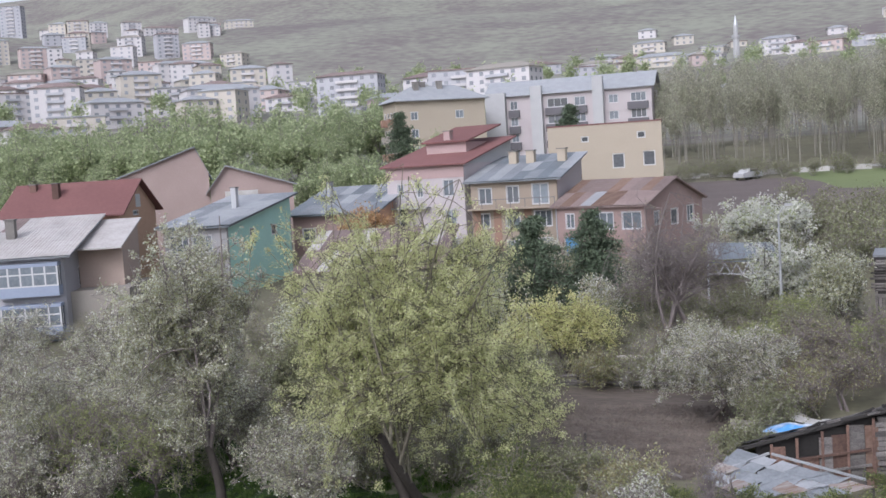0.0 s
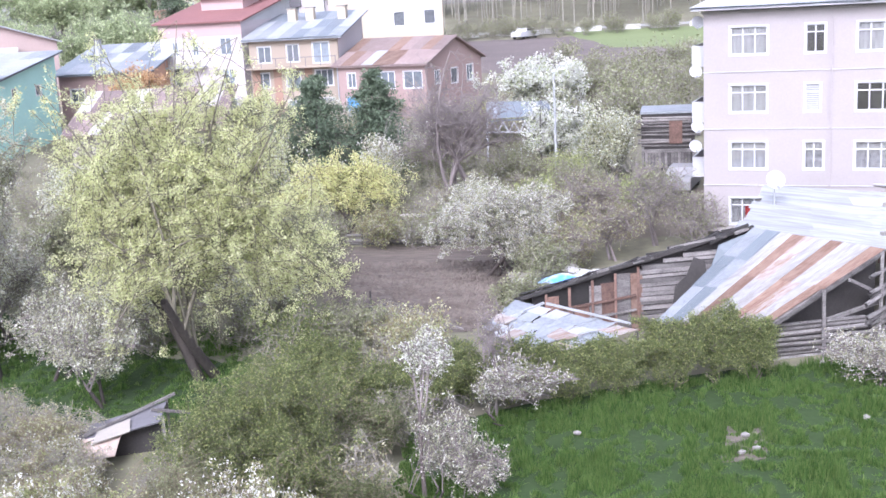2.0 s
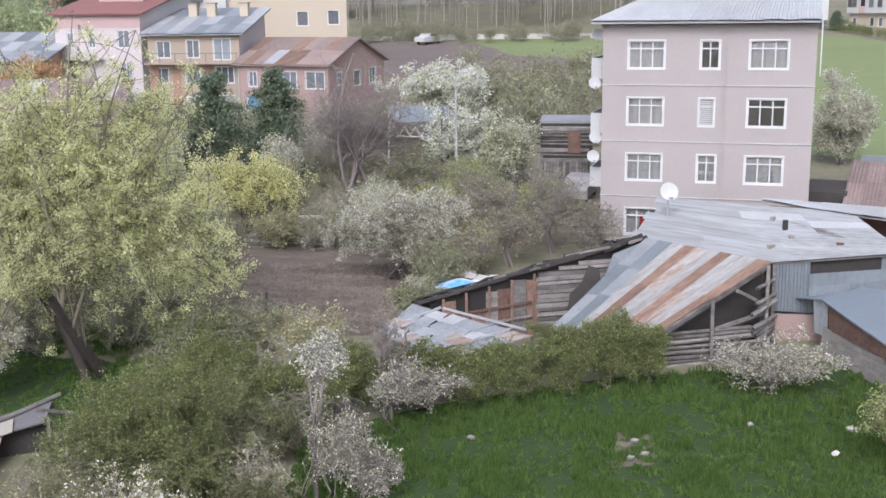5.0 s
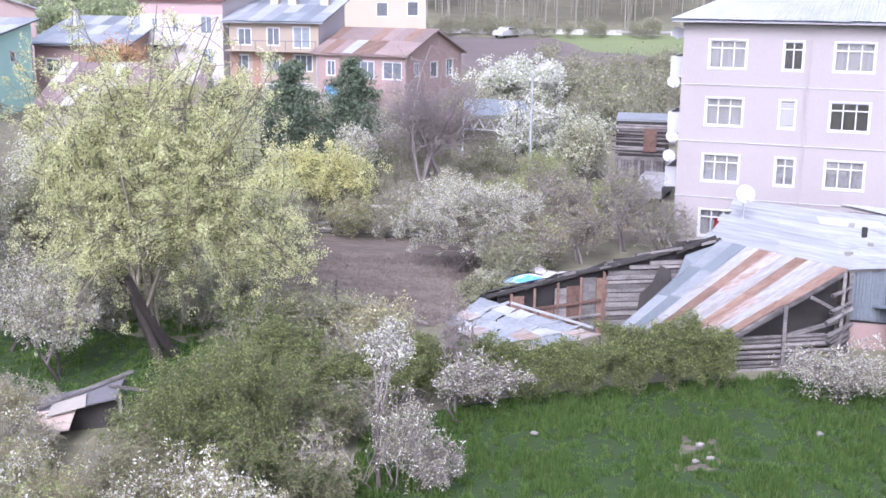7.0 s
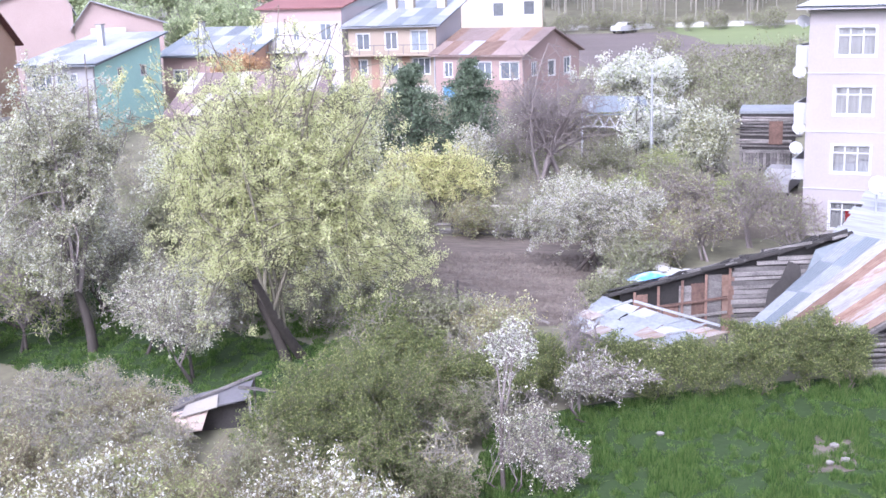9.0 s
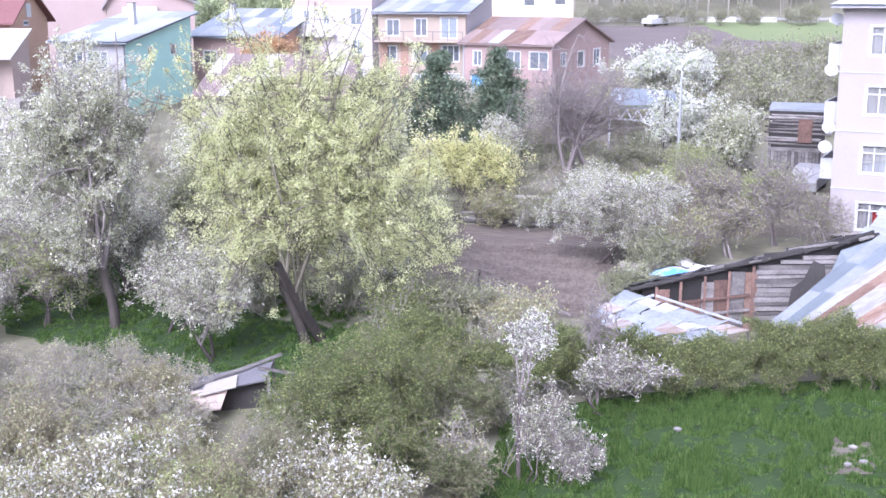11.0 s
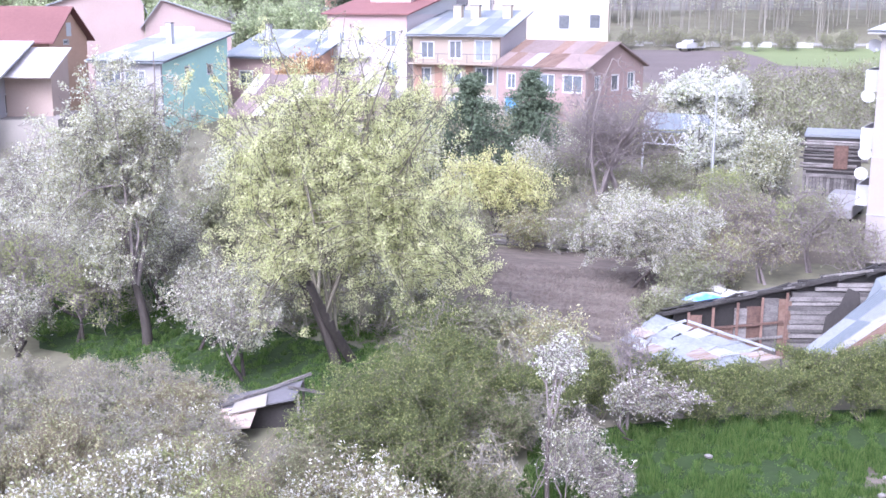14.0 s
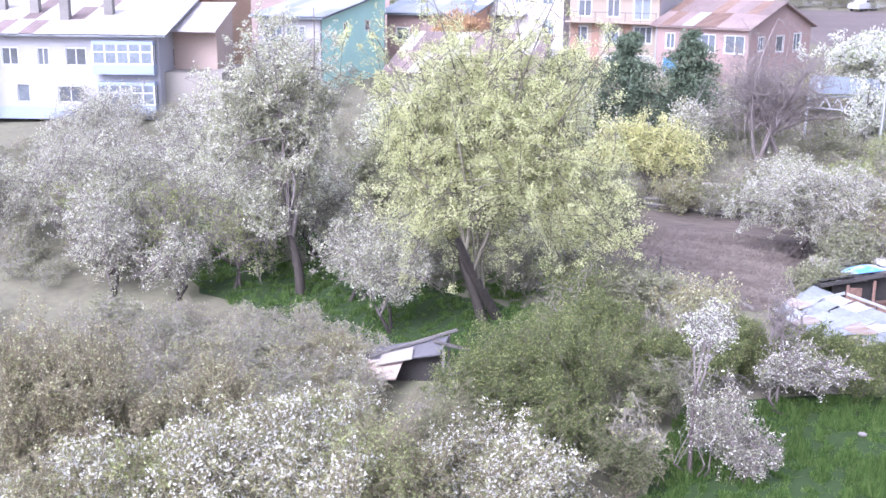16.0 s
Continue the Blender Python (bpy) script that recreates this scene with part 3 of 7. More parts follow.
# the four-storey apartment block
A, B = (1.19, 57.59), (11.33, 55.76)
W = math.dist(A, B)
FL = 2.84
wins = []
for k in range(4):
    z = 10.95 - 2.02 - k * FL
    wins += [(1.30, z, 1.78, 1.36, 3), (7.20, z, 1.80, 1.36, 3, k == 1)]
    wins.append((4.86, z, 0.72 if k == 1 else 0.90, 1.36, 1 if k == 1 else 2, k == 0))
apt = block("apartment_building", "four-storey pale mauve rendered apartment block with white windows", A, B, 11.0, 1.9, 12.85, "flat", 0,
            [PINKWALL], CONCRETE, front=wins, near=True, category="apartment building", over=0.1)
h = 10.95
for k in range(1, 4):
    box_part("string_course", [(-0.03, -0.045, h - k * FL - 0.02, W + 0.03, 0.0, h - k * FL + 0.02)], WHITE, apt, "thin white floor line")
box_part("downpipe", [(6.02, -0.10, 0.2, 6.12, 0.0, h - 0.1)], PINKWALL, apt)
box_part("louvre", [(4.88, 0.03, 10.95 - 2.02 - FL + 0.08 + 0.1 * i, 5.56, 0.055, 10.95 - 2.02 - FL + 0.14 + 0.1 * i) for i in range(12)], WHITE, apt, "white slatted shutter")
box_part("flag", [(2.05, 0.13, 10.95 - 2.02 - 3 * FL + 0.05, 2.55, 0.14, 10.95 - 2.02 - 3 * FL + 1.0)], REDCLOTH, apt, "red cloth hung behind the glass")
box_part("eave_board", [(-0.55, -0.55, h + 0.19, W + 0.12, 11.4, h + 0.25)], GREYWALL, apt, "thin grey eave board")
e, rz_ = h + 0.28, h + 2.75
r0, r1 = (4.6, 5.4, rz_), (W + 0.12, 5.4, rz_)
c0, c1, c2, c3 = (-0.55, -0.55, e), (W + 0.12, -0.55, e), (W + 0.12, 11.4, e), (-0.55, 11.4, e)
slab("roof", [c0, c1, r1, r0], 0.02, TIN, apt, "galvanised corrugated hip roof")
slab("roof", [c3, c0, r0], 0.02, TIN, apt)
slab("roof", [c2, c3, r0, r1], 0.02, TIN, apt)
slab("gable", [(W - 0.1, 0, e), (W - 0.1, 10.8, e), (W - 0.1, 5.4, rz_ - 0.06)], 0.2, PINKWALL, apt, down=(-1, 0, 0))
up = lambda p, q=0.05: (p[0], p[1], p[2] + q)
sheet_roof(apt, lerp(up(c0), up(c1), 0.36), up(c1), up(r1), lerp(up(r0), up(r1), 0.02), 8, 3, mixed(4, (TINPALE, 5)), ribs=6)
sheet_roof(apt, up(c0), lerp(up(c0), up(c1), 0.36), lerp(up(r0), up(r1), 0.02), up(r0), 4, 3, mixed(5, (TINPALE, 5)), ribs=6)
sheet_roof(apt, up(c3), up(c0), up(r0), up(r0), 8, 2, mixed(6, (TINPALE, 5)), ribs=6)
for x, y, s, z1 in ((3.9, 5.8, 0.95, rz_ + 0.55), (9.6, 5.6, 1.05, rz_ + 0.5)):
    chimney(apt, x, y, e + 1.4, z1, s)
for x in (4.75, 6.45):
    chimney(apt, x, 2.0, e + 0.7, e + 2.0, 0.34, CONCRETE)
for k in range(3):  # balconies on the side wall
    z = h - 2.75 - k * FL + 0.3
    bal = box_part("balcony", [(-0.75, 1.0, z - 0.15, 0.0, 4.2, z)], WHITE, apt, "white side balcony")
    box_part("parapet", [(-0.75, 1.0, z, -0.68, 4.2, z + 0.9), (-0.68, 1.0, z, 0, 1.07, z + 0.9)], WHITE, bal)
# roof-top solar heater
sol = thing("solar_heater", "white solar water heater panel with tank on the roof ridge", "solar panel", 0, 0, 0, 0)
M = apt.matrix_basis @ pose(6.3, 4.4, rz_ + 0.25, 28, 0, -14)
sol.matrix_basis = M
box_part("panel", [(-1.1, -0.9, 0.0, 0.9, 0.9, 0.09)], TINPALE, sol)
for q in ((-1.1, -0.9, -0.06, -1.04, 0.9, -0.002), (0.84, -0.9, -0.06, 0.9, 0.9, -0.002)):
    box_part("rail", [q], STEEL, sol)
for q in ((0.8, 0.6, -1.3, 0.86, 0.66, -0.06), (-1.0, 0.6, -0.9, -0.94, 0.66, -0.06)):
    box_part("leg", [q], STEEL, sol)
box_part("tank", [(0.3, 0.75, 0.15, 0.75, 1.15, 1.0)], STEEL, sol)
for dx, dz in ((0.15, 10.55), (-0.25, 8.1), (0.0, 5.3), (-0.35, 4.3)):
    p = apt.matrix_basis @ Vector((-0.45 + dx * 0.3, 0.7, dz))
    satellite_dish(p.x, p.y, p.z, 12, 0.33, 0.3, "white satellite dish beside a balcony of the apartment block")

# red-brown block house, tan house and rose house in a row
rustpick = mixed(11, (RUSTPINK, 5), (RUST, 2), (TINPALE, 0))
bh = block("brick_house", "two-storey terracotta block house with a rusty sheet roof", (-30.35, 97.35), (-21.5, 94.6), 10.6, 4.2, 9.2, "gable_x", 2.0, [TERRA], RUSTPINK,
           front=[(1.1, 3.0, 0.9, 1.35, 2), (4.0, 2.9, 2.1, 1.5, 3), (7.0, 2.9, 1.9, 1.5, 2), (0.9, 0.1, 1.5, 2.1, 1, True)], right=[(1.6, 3.1, 0.9, 1.2, 2), (4.6, 2.9, 1.3, 1.4, 1, True), (7.6, 2.9, 1.3, 1.5, 2)],
           sheets=(9, 2, lambda i, j: TINPALE if (i == 3 and j == 0) else rustpick(i, j)), roof_label="faded rusty sheet roof with one pale sheet")
box_part("door", [(1.0, -0.03, 0.1, 2.3, 0.05, 2.15)], DOORBLUE, bh, "faded blue wooden door")
box_part("downpipe", [(0.05, -0.1, 0.0, 0.15, -0.01, 4.9)], TINPALE, bh)
th = block("tan_house", "three-storey tan and orange banded house with a grey sheet roof", (-39.0, 98.4), (-30.5, 98.6), 9.5, 4.2, 11.8, "shed", 2.0, [TAN, PALEROSE], TIN,
           front=[(0.4, 0.6, 1.4, 1.4), (3.4, 0.6, 1.4, 1.4), (6.2, 0.6, 1.7, 1.5, 3), (0.4, 3.2, 1.4, 1.4), (3.4, 3.2, 1.4, 1.4), (6.2, 3.2, 1.7, 1.5, 3), (0.8, 5.5, 1.3, 1.5), (3.6, 5.5, 1.2, 1.6, 2, True), (6.1, 5.3, 1.6, 1.9, 2)],
           sheets=(8, 3, mixed(12, (TINBLUE, 3), (TIN, 4), (TINPALE, 2))), over=0.55, roof_label="patched grey sheet roof")
for x in (0.15, 2.2, 5.2):
    box_part("band", [(x, -0.035, 0.0, x + 0.75, 0.0, 4.9)], ORANGETAN, th, "dull orange vertical band")
bal = box_part("balcony", [(-0.05, -1.0, 4.95, 8.55, 0.0, 5.1)], TAN, th, "long top-floor balcony")
box_part("rail", [(-0.05, -1.0, 5.9, 8.55, -0.95, 5.96)], DKGREY, bal)
for i in range(7):
    box_part("post", [(-0.05 + 1.42 * i, -1.0, 5.1, 0.0 + 1.42 * i, -0.95, 5.9)], DKGREY, bal)
for x in (2.4, 4.2, 7.4):
    chimney(th, x, 6.5, 8.8, 10.3, 0.8, CREAM)
ph = block("rose_house", "three-storey pale rose house with a dull red roof", (-48.8, 100.5), (-40.1, 99.6), 11.0, 4.4, 13.7, "shed", 2.3, [PALEROSE], DARKTILE,
           front=[(1.2, 6.2, 0.7, 1.4), (3.4, 6.2, 0.7, 1.4), (6.4, 6.2, 1.2, 1.6), (1.2, 3.3, 0.9, 2.0, 1, True), (6.5, 3.3, 1.2, 1.6), (6.5, 0.6, 1.2, 1.5)], over=0.5, gablemat=WHITE, roof_label="dull red tile roof")
box_part("band", [(-0.04, -0.05, 8.0, 8.79, -0.003, 9.3)], ROSE, ph, "darker rose band under the eave")
slab("roof", [(1.8, 4.2, 11.6), (7.2, 4.2, 11.6), (7.8, 10.9, 13.2), (2.4, 10.9, 13.2)], 0.15, DARKTILE, ph)
box_part("upper_wall", [(2.2, 4.6, 9.8, 6.8, 10.4, 11.45)], ROSE, ph)
bal = box_part("balcony", [(-0.9, -0.9, 5.1, 4.9, 0, 5.25)], WHITE, ph, "white railed balcony")
box_part("rail", [(-0.9, -0.9, 6.05, 4.9, -0.84, 6.12)] + [(-0.9 + 0.29 * i, -0.9, 5.25, -0.86 + 0.29 * i, -0.86, 6.05) for i in range(20)], WHITE, bal)
chimney(ph, 4.6, 5.0, 10.5, 12.6, 0.7, ROSE)
ch = block("cream_building", "plain cream rendered building with a flat roof", (-39.3, 124.6), (-26.5, 127.2), 10.0, 7.0, 17.1, "flat", 0, [CREAM], DARKTILE,
           front=[(3.9, 8.2, 0.8, 0.6, 1, True), (10.3, 8.3, 0.9, 0.7, 1, True), (7.4, 5.0, 1.3, 1.6, 1, True), (10.9, 5.1, 1.3, 1.6, 1, True)], category="building")
box_part("ledge", [(3.5, -0.5, 2.6, 11.6, 0, 2.8), (11.3, -0.5, 1.4, 11.6, -0.01, 2.6)], DKGREY, ch, "dark pipe along the wall")

# yellow and white apartment blocks further back
fw = [(2.5, 9.2 - 2.9 * k, 1.2, 1.3) for k in range(3)] + [(10.4, 9.2 - 2.9 * k, 1.4, 1.3) for k in range(3)]
lw = [(0.6 + 1.9 * i, 9.0 - 2.9 * k, 1.0, 1.6, 1, True) for i in range(4) for k in range(4) if 9.0 - 2.9 * k > 0]
yb = block("apartment_building", "cream yellow apartment block with a pale hip roof", (-78.7, 167.4), (-66.9, 177.8), 8.0, 12.0, 24.3, "hip", 2.6, [CREAM], TINPALE, front=fw, left=lw, over=0.7, category="apartment building")
for x, y in ((4.5, 3.0), (6.0, 4.0), (8.8, 3.2)):
    chimney(yb, x, y, 13.0, 15.6, 0.9, CONCRETE)
for k in range(4):
    for x in (1.6, 5.6):
        bal = box_part("balcony", [(-0.9, x, 9.3 - 2.9 * k - 0.9, 0.0, x + 1.5, 9.3 - 2.9 * k + 0.3)], BEIGE if k % 2 else ORANGETAN, yb)
ww = []
for k in range(4):
    z = 9.3 - 2.85 * k
    ww += [(4.3, z, 1.3, 1.5, 2), (15.8, z, 1.9, 1.5, 2), (11.0, z, 3.6, 1.5, 3, True), (21.8, z, 1.6, 1.4, 2), (25.6, z, 2.6, 1.5, 3, k % 2 == 1)]
wb = block("apartment_building", "long white and grey apartment block with a pale sheet roof", (-70.1, 187.3), (-41.1, 190.6), 11.0, 13.0, 24.9, "gable_x", 2.6, [PALEROSE], TINPALE, front=ww, category="apartment building", over=0.6)
for q in ((0.0, -1.2, 0, 3.6, 0, 12.4), (8.2, -1.2, 0, 10.2, 0, 13.2), (19.2, -1.5, 0, 21.0, 0, 14.0)):
    box_part("bay", [q], WHITE, wb, "white projecting bay")
for k in range(4):
    for x, w_ in ((4.0, 2.0), (10.6, 4.4), (15.6, 2.4), (25.0, 3.6)):
        box_part("panel", [(x, -0.4, 9.2 - 2.85 * k - 1.3, x + w_, 0, 9.2 - 2.85 * k)], DKGREY, wb, "dark grey balcony front")

# houses at the edge of the orchard and behind
dx, dy = 0.897, 0.442
A = (-59.75 - 17.5 * dx, 65.9 - 17.5 * dy)
blue_w = []
for x, w_ in ((5.2, 1.3), (8.0, 0.9), (10.2, 1.6)):
    blue_w += [(x, 3.75, w_, 1.35, 2, True)]
blue_w += [(9.4, 0.9, 2.0, 1.3, 2, True), (6.2, 0.9, 1.0, 1.4, 1)]
bl = block("blue_banded_house", "two-storey white house with pale blue bands and glazed balconies", A, (-59.75, 65.9), 10.5, 2.6, 8.75, "shed", 2.3, [PALEWALL], TIN, front=blue_w,
           right=[(3.9, 3.4, 1.6, 1.5, 2, True)], sheets=(15, 3, mixed(21, (PALEROOF, 7), (RUSTPINK, 1))), over=0.7, roof_label="patched grey sheet roof")
box_part("band", [(-0.04, -0.05, -0.4, 17.54, -0.003, 0.55)], BLUEBAND, bl, "pale blue base band")
for x0, x1, z in ((12.6, 17.3, 3.2), (12.8, 17.3, 0.1), (0.5, 4.2, 3.2), (0.5, 4.2, 0.1)):
    bay = box_part("glazed_balcony", [(x0, -1.0, z, x1, -0.01, z + 0.75), (x0, -1.0, z + 2.25, x1, -0.01, z + 2.5)], BLUEBAND, bl, "glazed balcony with pale blue parapet")
    n = 5
    bars = [(x0 + (x1 - x0 - 0.12) * i / n, -1.0, z + 0.75, x0 + (x1 - x0 - 0.12) * i / n + 0.12, -0.9, z + 2.25) for i in range(n + 1)]
    bars += [(x0 + 0.12, -0.99, z + 0.75, x1 - 0.12, -0.91, z + 0.85), (x0 + 0.12, -0.99, z + 1.65, x1 - 0.12, -0.91, z + 1.75), (x1 - 0.1, -0.55, z + 0.75, x1, -0.45, z + 2.25)]
    box_part("frame", bars, FRAME, bay)
    box_part("pane", [(x0 + 0.03, -0.96, z + 0.75, x1 - 0.03, -0.94, z + 2.25), (x1 - 0.06, -0.94, z + 0.75, x1 - 0.04, -0.02, z + 2.25)], WINDIM, bay)
for x, y in ((6.0, 5.5), (12.2, 5.0), (9.2, 3.4), (3.0, 6.2)):
    chimney(bl, x, y, 6.8, 8.9, 0.7, CONCRETE)
box_part("annex", [(17.5, 1.2, 0, 22.0, 9.5, 3.2)], BEIGE, bl, "rough beige annex wall")
box_part("annex_upper", [(17.5, 4.2, 3.2, 21.0, 10.4, 6.4)], PEACH, bl, "peach rendered annex")
slab("annex_gable", [(21.0, 4.2, 6.4), (21.0, 10.4, 6.4), (21.0, 10.4, 8.08), (21.0, 4.2, 6.62)], 0.25, PEACH, bl, down=(-1, 0, 0))
slab("annex_roof", [(17.3, 2.6, 6.35), (21.3, 2.6, 6.35), (21.3, 10.8, 8.3), (17.3, 10.8, 8.3)], 0.12, PALEROOF, bl)

rr = block("red_roof_house", "house with a red sheet roof and orange gable", (-76.1, 76.7), (-65.6, 80.0), 9.0, 3.5, 11.4, "gable_x", 2.7, [ORANGEWOOD], DARKTILE, right=[(3.2, 7.4, 1.2, 0.4, 1)], over=0.6)
for x, y in ((1.5, 3.6), (4.2, 2.4)):
    chimney(rr, x, y, 9.0, 10.7, 0.6)
box_part("window", [(10.98, 4.0, 8.1, 11.06, 5.1, 9.3)], FRAME, rr, "white gable window")
br = block("brown_house", "brown-pink house with split lean-to roofs", (-80.6, 98.8), (-72.8, 104.4), 10.0, 5.0, 14.4, "gable_y", 2.9, [BROWNWALL], TIN, over=0.4, ridge_at=0.86)
br2 = block("lean_to_house", "low house with a pale sheet roof beside the brown house", (-72.6, 104.2), (-65.0, 109.4), 9.0, 5.2, 12.6, "gable_y", 2.4, [BROWNWALL], TINPALE, over=0.5, ridge_at=0.2, front=[(1.2, 4.6, 1.2, 1.2, 2), (5.0, 3.6, 0.7, 0.8, 1, True)])
box_part("tank", [(1.6, -1.8, 5.4, 5.2, -0.1, 7.0)], OLDWHITE, br2, "whitewashed rooftop store")
gh = block("teal_house", "house with teal side wall and grey metal roof", (-60.2, 79.0), (-54.0, 79.4), 12.0, 3.4, 9.7, "shed", 2.0, [GREYWALL, TEAL], TINBLUE, front=[(0.5, 4.1, 1.9, 1.5, 3), (2.8, 4.1, 1.9, 1.5, 3)],
           right=[(4.0, 5.0, 0.9, 0.8, 1, True), (8.0, 4.9, 1.0, 0.9, 1, True)], over=0.6, sheets=(6, 4, mixed(31, (TIN, 1), (TINPALE, 4))))
chimney(gh, 3.5, 6.5, 7.4, 9.4, 0.5, STEEL)
r6 = block("brick_house", "orange brick house with a blue-grey sheet roof", (-56.5, 94.6), (-47.8, 95.2), 9.0, 4.4, 9.6, "shed", 2.1, [TERRA, ORANGEWOOD], TINBLUE, over=0.6, sheets=(7, 3, mixed(32, (TINBLUE, 1), (TIN, 3), (TINPALE, 1))), front=[(1.0, 2.6, 1.4, 1.3), (5.2, 2.6, 1.4, 1.3)])
chimney(r6, 2.2, 4.4, 6.4, 8.2, 0.5, TINPALE)
lr = block("long_shed", "long low shed with a rust-streaked sheet roof", (-41.0, 69.2), (-31.2, 71.4), 7.0, 2.5, 6.7, "shed", 2.1, [BEIGE], RUSTPINK, over=0.5, sheets=(12, 2, mixed(33, (RUSTPINK, 5), (PALEROOF, 2))), category="shed", front=[(2.0, 1.6, 1.2, 1.1), (6.0, 1.6, 1.2, 1.1)])


# red-roofed housing estate beside the field
def estate(a, b, depth, base, eave, side, label):
    w = math.dist(a, b)
    fr = []
    for x in [q * w for q in (0.05, 0.30, 0.42, 0.62, 0.80, 0.91)]:
        for z in (1.0, 3.7, 6.2):
            fr.append((x, z, 0.75, 1.3, 1, True))
    e = block("terraced_flats", label, a, b, depth, base, eave, "hip", 3.0, [CREAM, side, CREAM, side], REDTILE, front=fr, over=0.7, category="apartment building")
    h = eave - base
    for x0, x1 in ((0.0, 0.16), (0.26, 0.56), (0.74, 1.0)):
        box_part("bay", [(x0 * w, -0.6, 2.9, x1 * w, 0.0, h)], WHITE, e, "white projecting bay")
        for q in (0.3, 0.7):
            c = (x0 + (x1 - x0) * q) * w
            for z in (3.7, 6.2):
                wn_ = box_part("window", [(c - 0.45, -0.66, z, c + 0.45, -0.602, z + 1.3)], BEIGE, e)
                box_part("pane", [(c - 0.36, -0.68, z + 0.1, c + 0.36, -0.662, z + 1.2)], DARKGLASS, wn_)
    for q in (0.21, 0.65):
        c = q * w
        bm_ = slab("dormer", [(c - 1.5, -1.1, h + 0.1), (c + 1.5, -1.1, h + 0.1), (c, -1.1, h + 1.2)], 3.0, REDTILE, e, down=(0, 1, 0))
        box_part("barge_board", [(c - 1.5, -1.16, h, c + 1.5, -1.1, h + 0.22)], WHITE, bm_)
        for z in (2.9, 5.6):
            box_part("balcony", [(c - 0.8, -0.5, z, c + 0.8, -0.02, z + 1.0)], PEACH, e, "peach balcony front")
            # flat dark panel on the wall paints the shade of a recess
            box_part("recess", [(c - 0.8, -0.03, z + 1.0, c + 0.8, -0.004, z + 2.4)], ROOMSHADE, e)
    return e


e1 = estate((39.5, 173.4), (47.0, 163.4), 13.0, 9.4, 17.6, BEIGE, "white and cream flats with red roof and orange end wall")
box_part("side_panel", [(math.dist((39.5, 173.4), (47.0, 163.4)), 5.0, 2.6, math.dist((39.5, 173.4), (47.0, 163.4)) + 0.3, 12.9, 8.0)], ORANGE, e1, "orange rendered panel")
estate((45.7, 145.0), (59.5, 129.4), 12.0, 7.2, 15.4, BEIGE, "white and cream flats with red roof and peach balconies")
estate((58.0, 178.0), (70.0, 165.0), 12.0, 11.0, 20.0, PEACH, "white and cream flats with red roof in the back row")


# ---- barns and sheds in front of the apartment block ----
def log_wall(parent, a, b, z0, z1, r=0.11, material=None, name="log", seed=1):
    """Rough round logs laid on one another from a to b."""
    rng = random.Random(seed)
    length, ang = math.dist(a, b), math.atan2(b[1] - a[1], b[0] - a[0])
    for k in range(int((z1 - z0) / (1.9 * r))):
        n, v, f = 6, [], []
        rr = r * rng.uniform(0.6, 1.15)
        if rng.random() < 0.1:  # a log is missing here and there
            continue
        for end, x in enumerate((rng.uniform(-0.35, 0.25), length + rng.uniform(-0.3, 0.35))):
            off = rng.uniform(-0.05, 0.05)
            for i in range(n):
                q = math.tau * i / n
                v.append((x, off + rr * math.cos(q), rr * math.sin(q)))
        f = [(i, (i + 1) % n, n + (i + 1) % n, n + i) for i in range(n)]
        link(name, mesh_np(name, v, f, material or WOOD), parent, m=pose(a[0], a[1], z0 + r + k * 1.9 * r, 0, rng.uniform(-1.6, 1.6), math.degrees(ang)))


def beam(parent, p, q, w=0.14, material=WOOD, name="beam", label=""):
    d = Vector(q) - Vector(p)
    v, f = boxes([(-w / 2, -w / 2, 0, w / 2, w / 2, d.length)])
    m = Matrix.Translation(p) @ d.to_track_quat("Z", "Y").to_matrix().to_4x4()
    return link(name, mesh_np(name, v, f, material), parent, label, m=m)


def quad_wall(name, parent, a, b, za0, zb0, za1, zb1, material, thick=0.2, label=""):
    """An upright wall from a to b with its own heights at each end."""
    n = Vector((-(b[1] - a[1]), b[0] - a[0], 0)).normalized()
    return slab(name, [(a[0], a[1], za0), (b[0], b[1], zb0), (b[0], b[1], zb1), (a[0], a[1], za1)], thick, material, parent, label, down=n)


def brick_wall(parent, a, b, z0, z1, bw=0.4, bh=0.2, seed=1):
    """Courses of separate hollow bricks before a mortar core."""
    rng = random.Random(seed)
    length, ang = math.dist(a, b), math.degrees(math.atan2(b[1] - a[1], b[0] - a[0]))
    v, f = boxes([(0.006, -0.03, 0.006, bw - 0.012, 0.03, bh - 0.012)])
    me = mesh_np("brick", v, f, BRICK)
    rows = int((z1 - z0) / bh)
    for k in range(rows):
        for i in range(int(length / bw) - k % 2):
            m = pose(a[0], a[1], z0 + k * bh, 0, 0, ang) @ pose(i * bw + (k % 2) * bw / 2, -0.03 + rng.uniform(-0.012, 0.012), 0)
            link("brick", me, parent, m=m)
    quad_wall("wall", parent, a, b, z0, z0, z1, z1, MORTAR)


# log barn with the rust-striped roof
barn = thing("log_barn", "old log barn with rust-striped corrugated roof", "barn")
striped = lambda i, j: (RUST if (i + j) % 3 else STREAK) if i in (1, 4, 7) else STREAK if (i, j) in ((5, 0), (2, 1)) else TINSTREAK
eL, eR, pR, pL = (-0.73, 41.5, 1.97), (2.95, 40.4, 1.88), (7.61, 43.84, 4.0), (2.87, 45.9, 4.43)
mid = lambda t: (lerp(eL, eR, t), lerp(pL, pR, t))
m_e, m_p = mid(0.22)
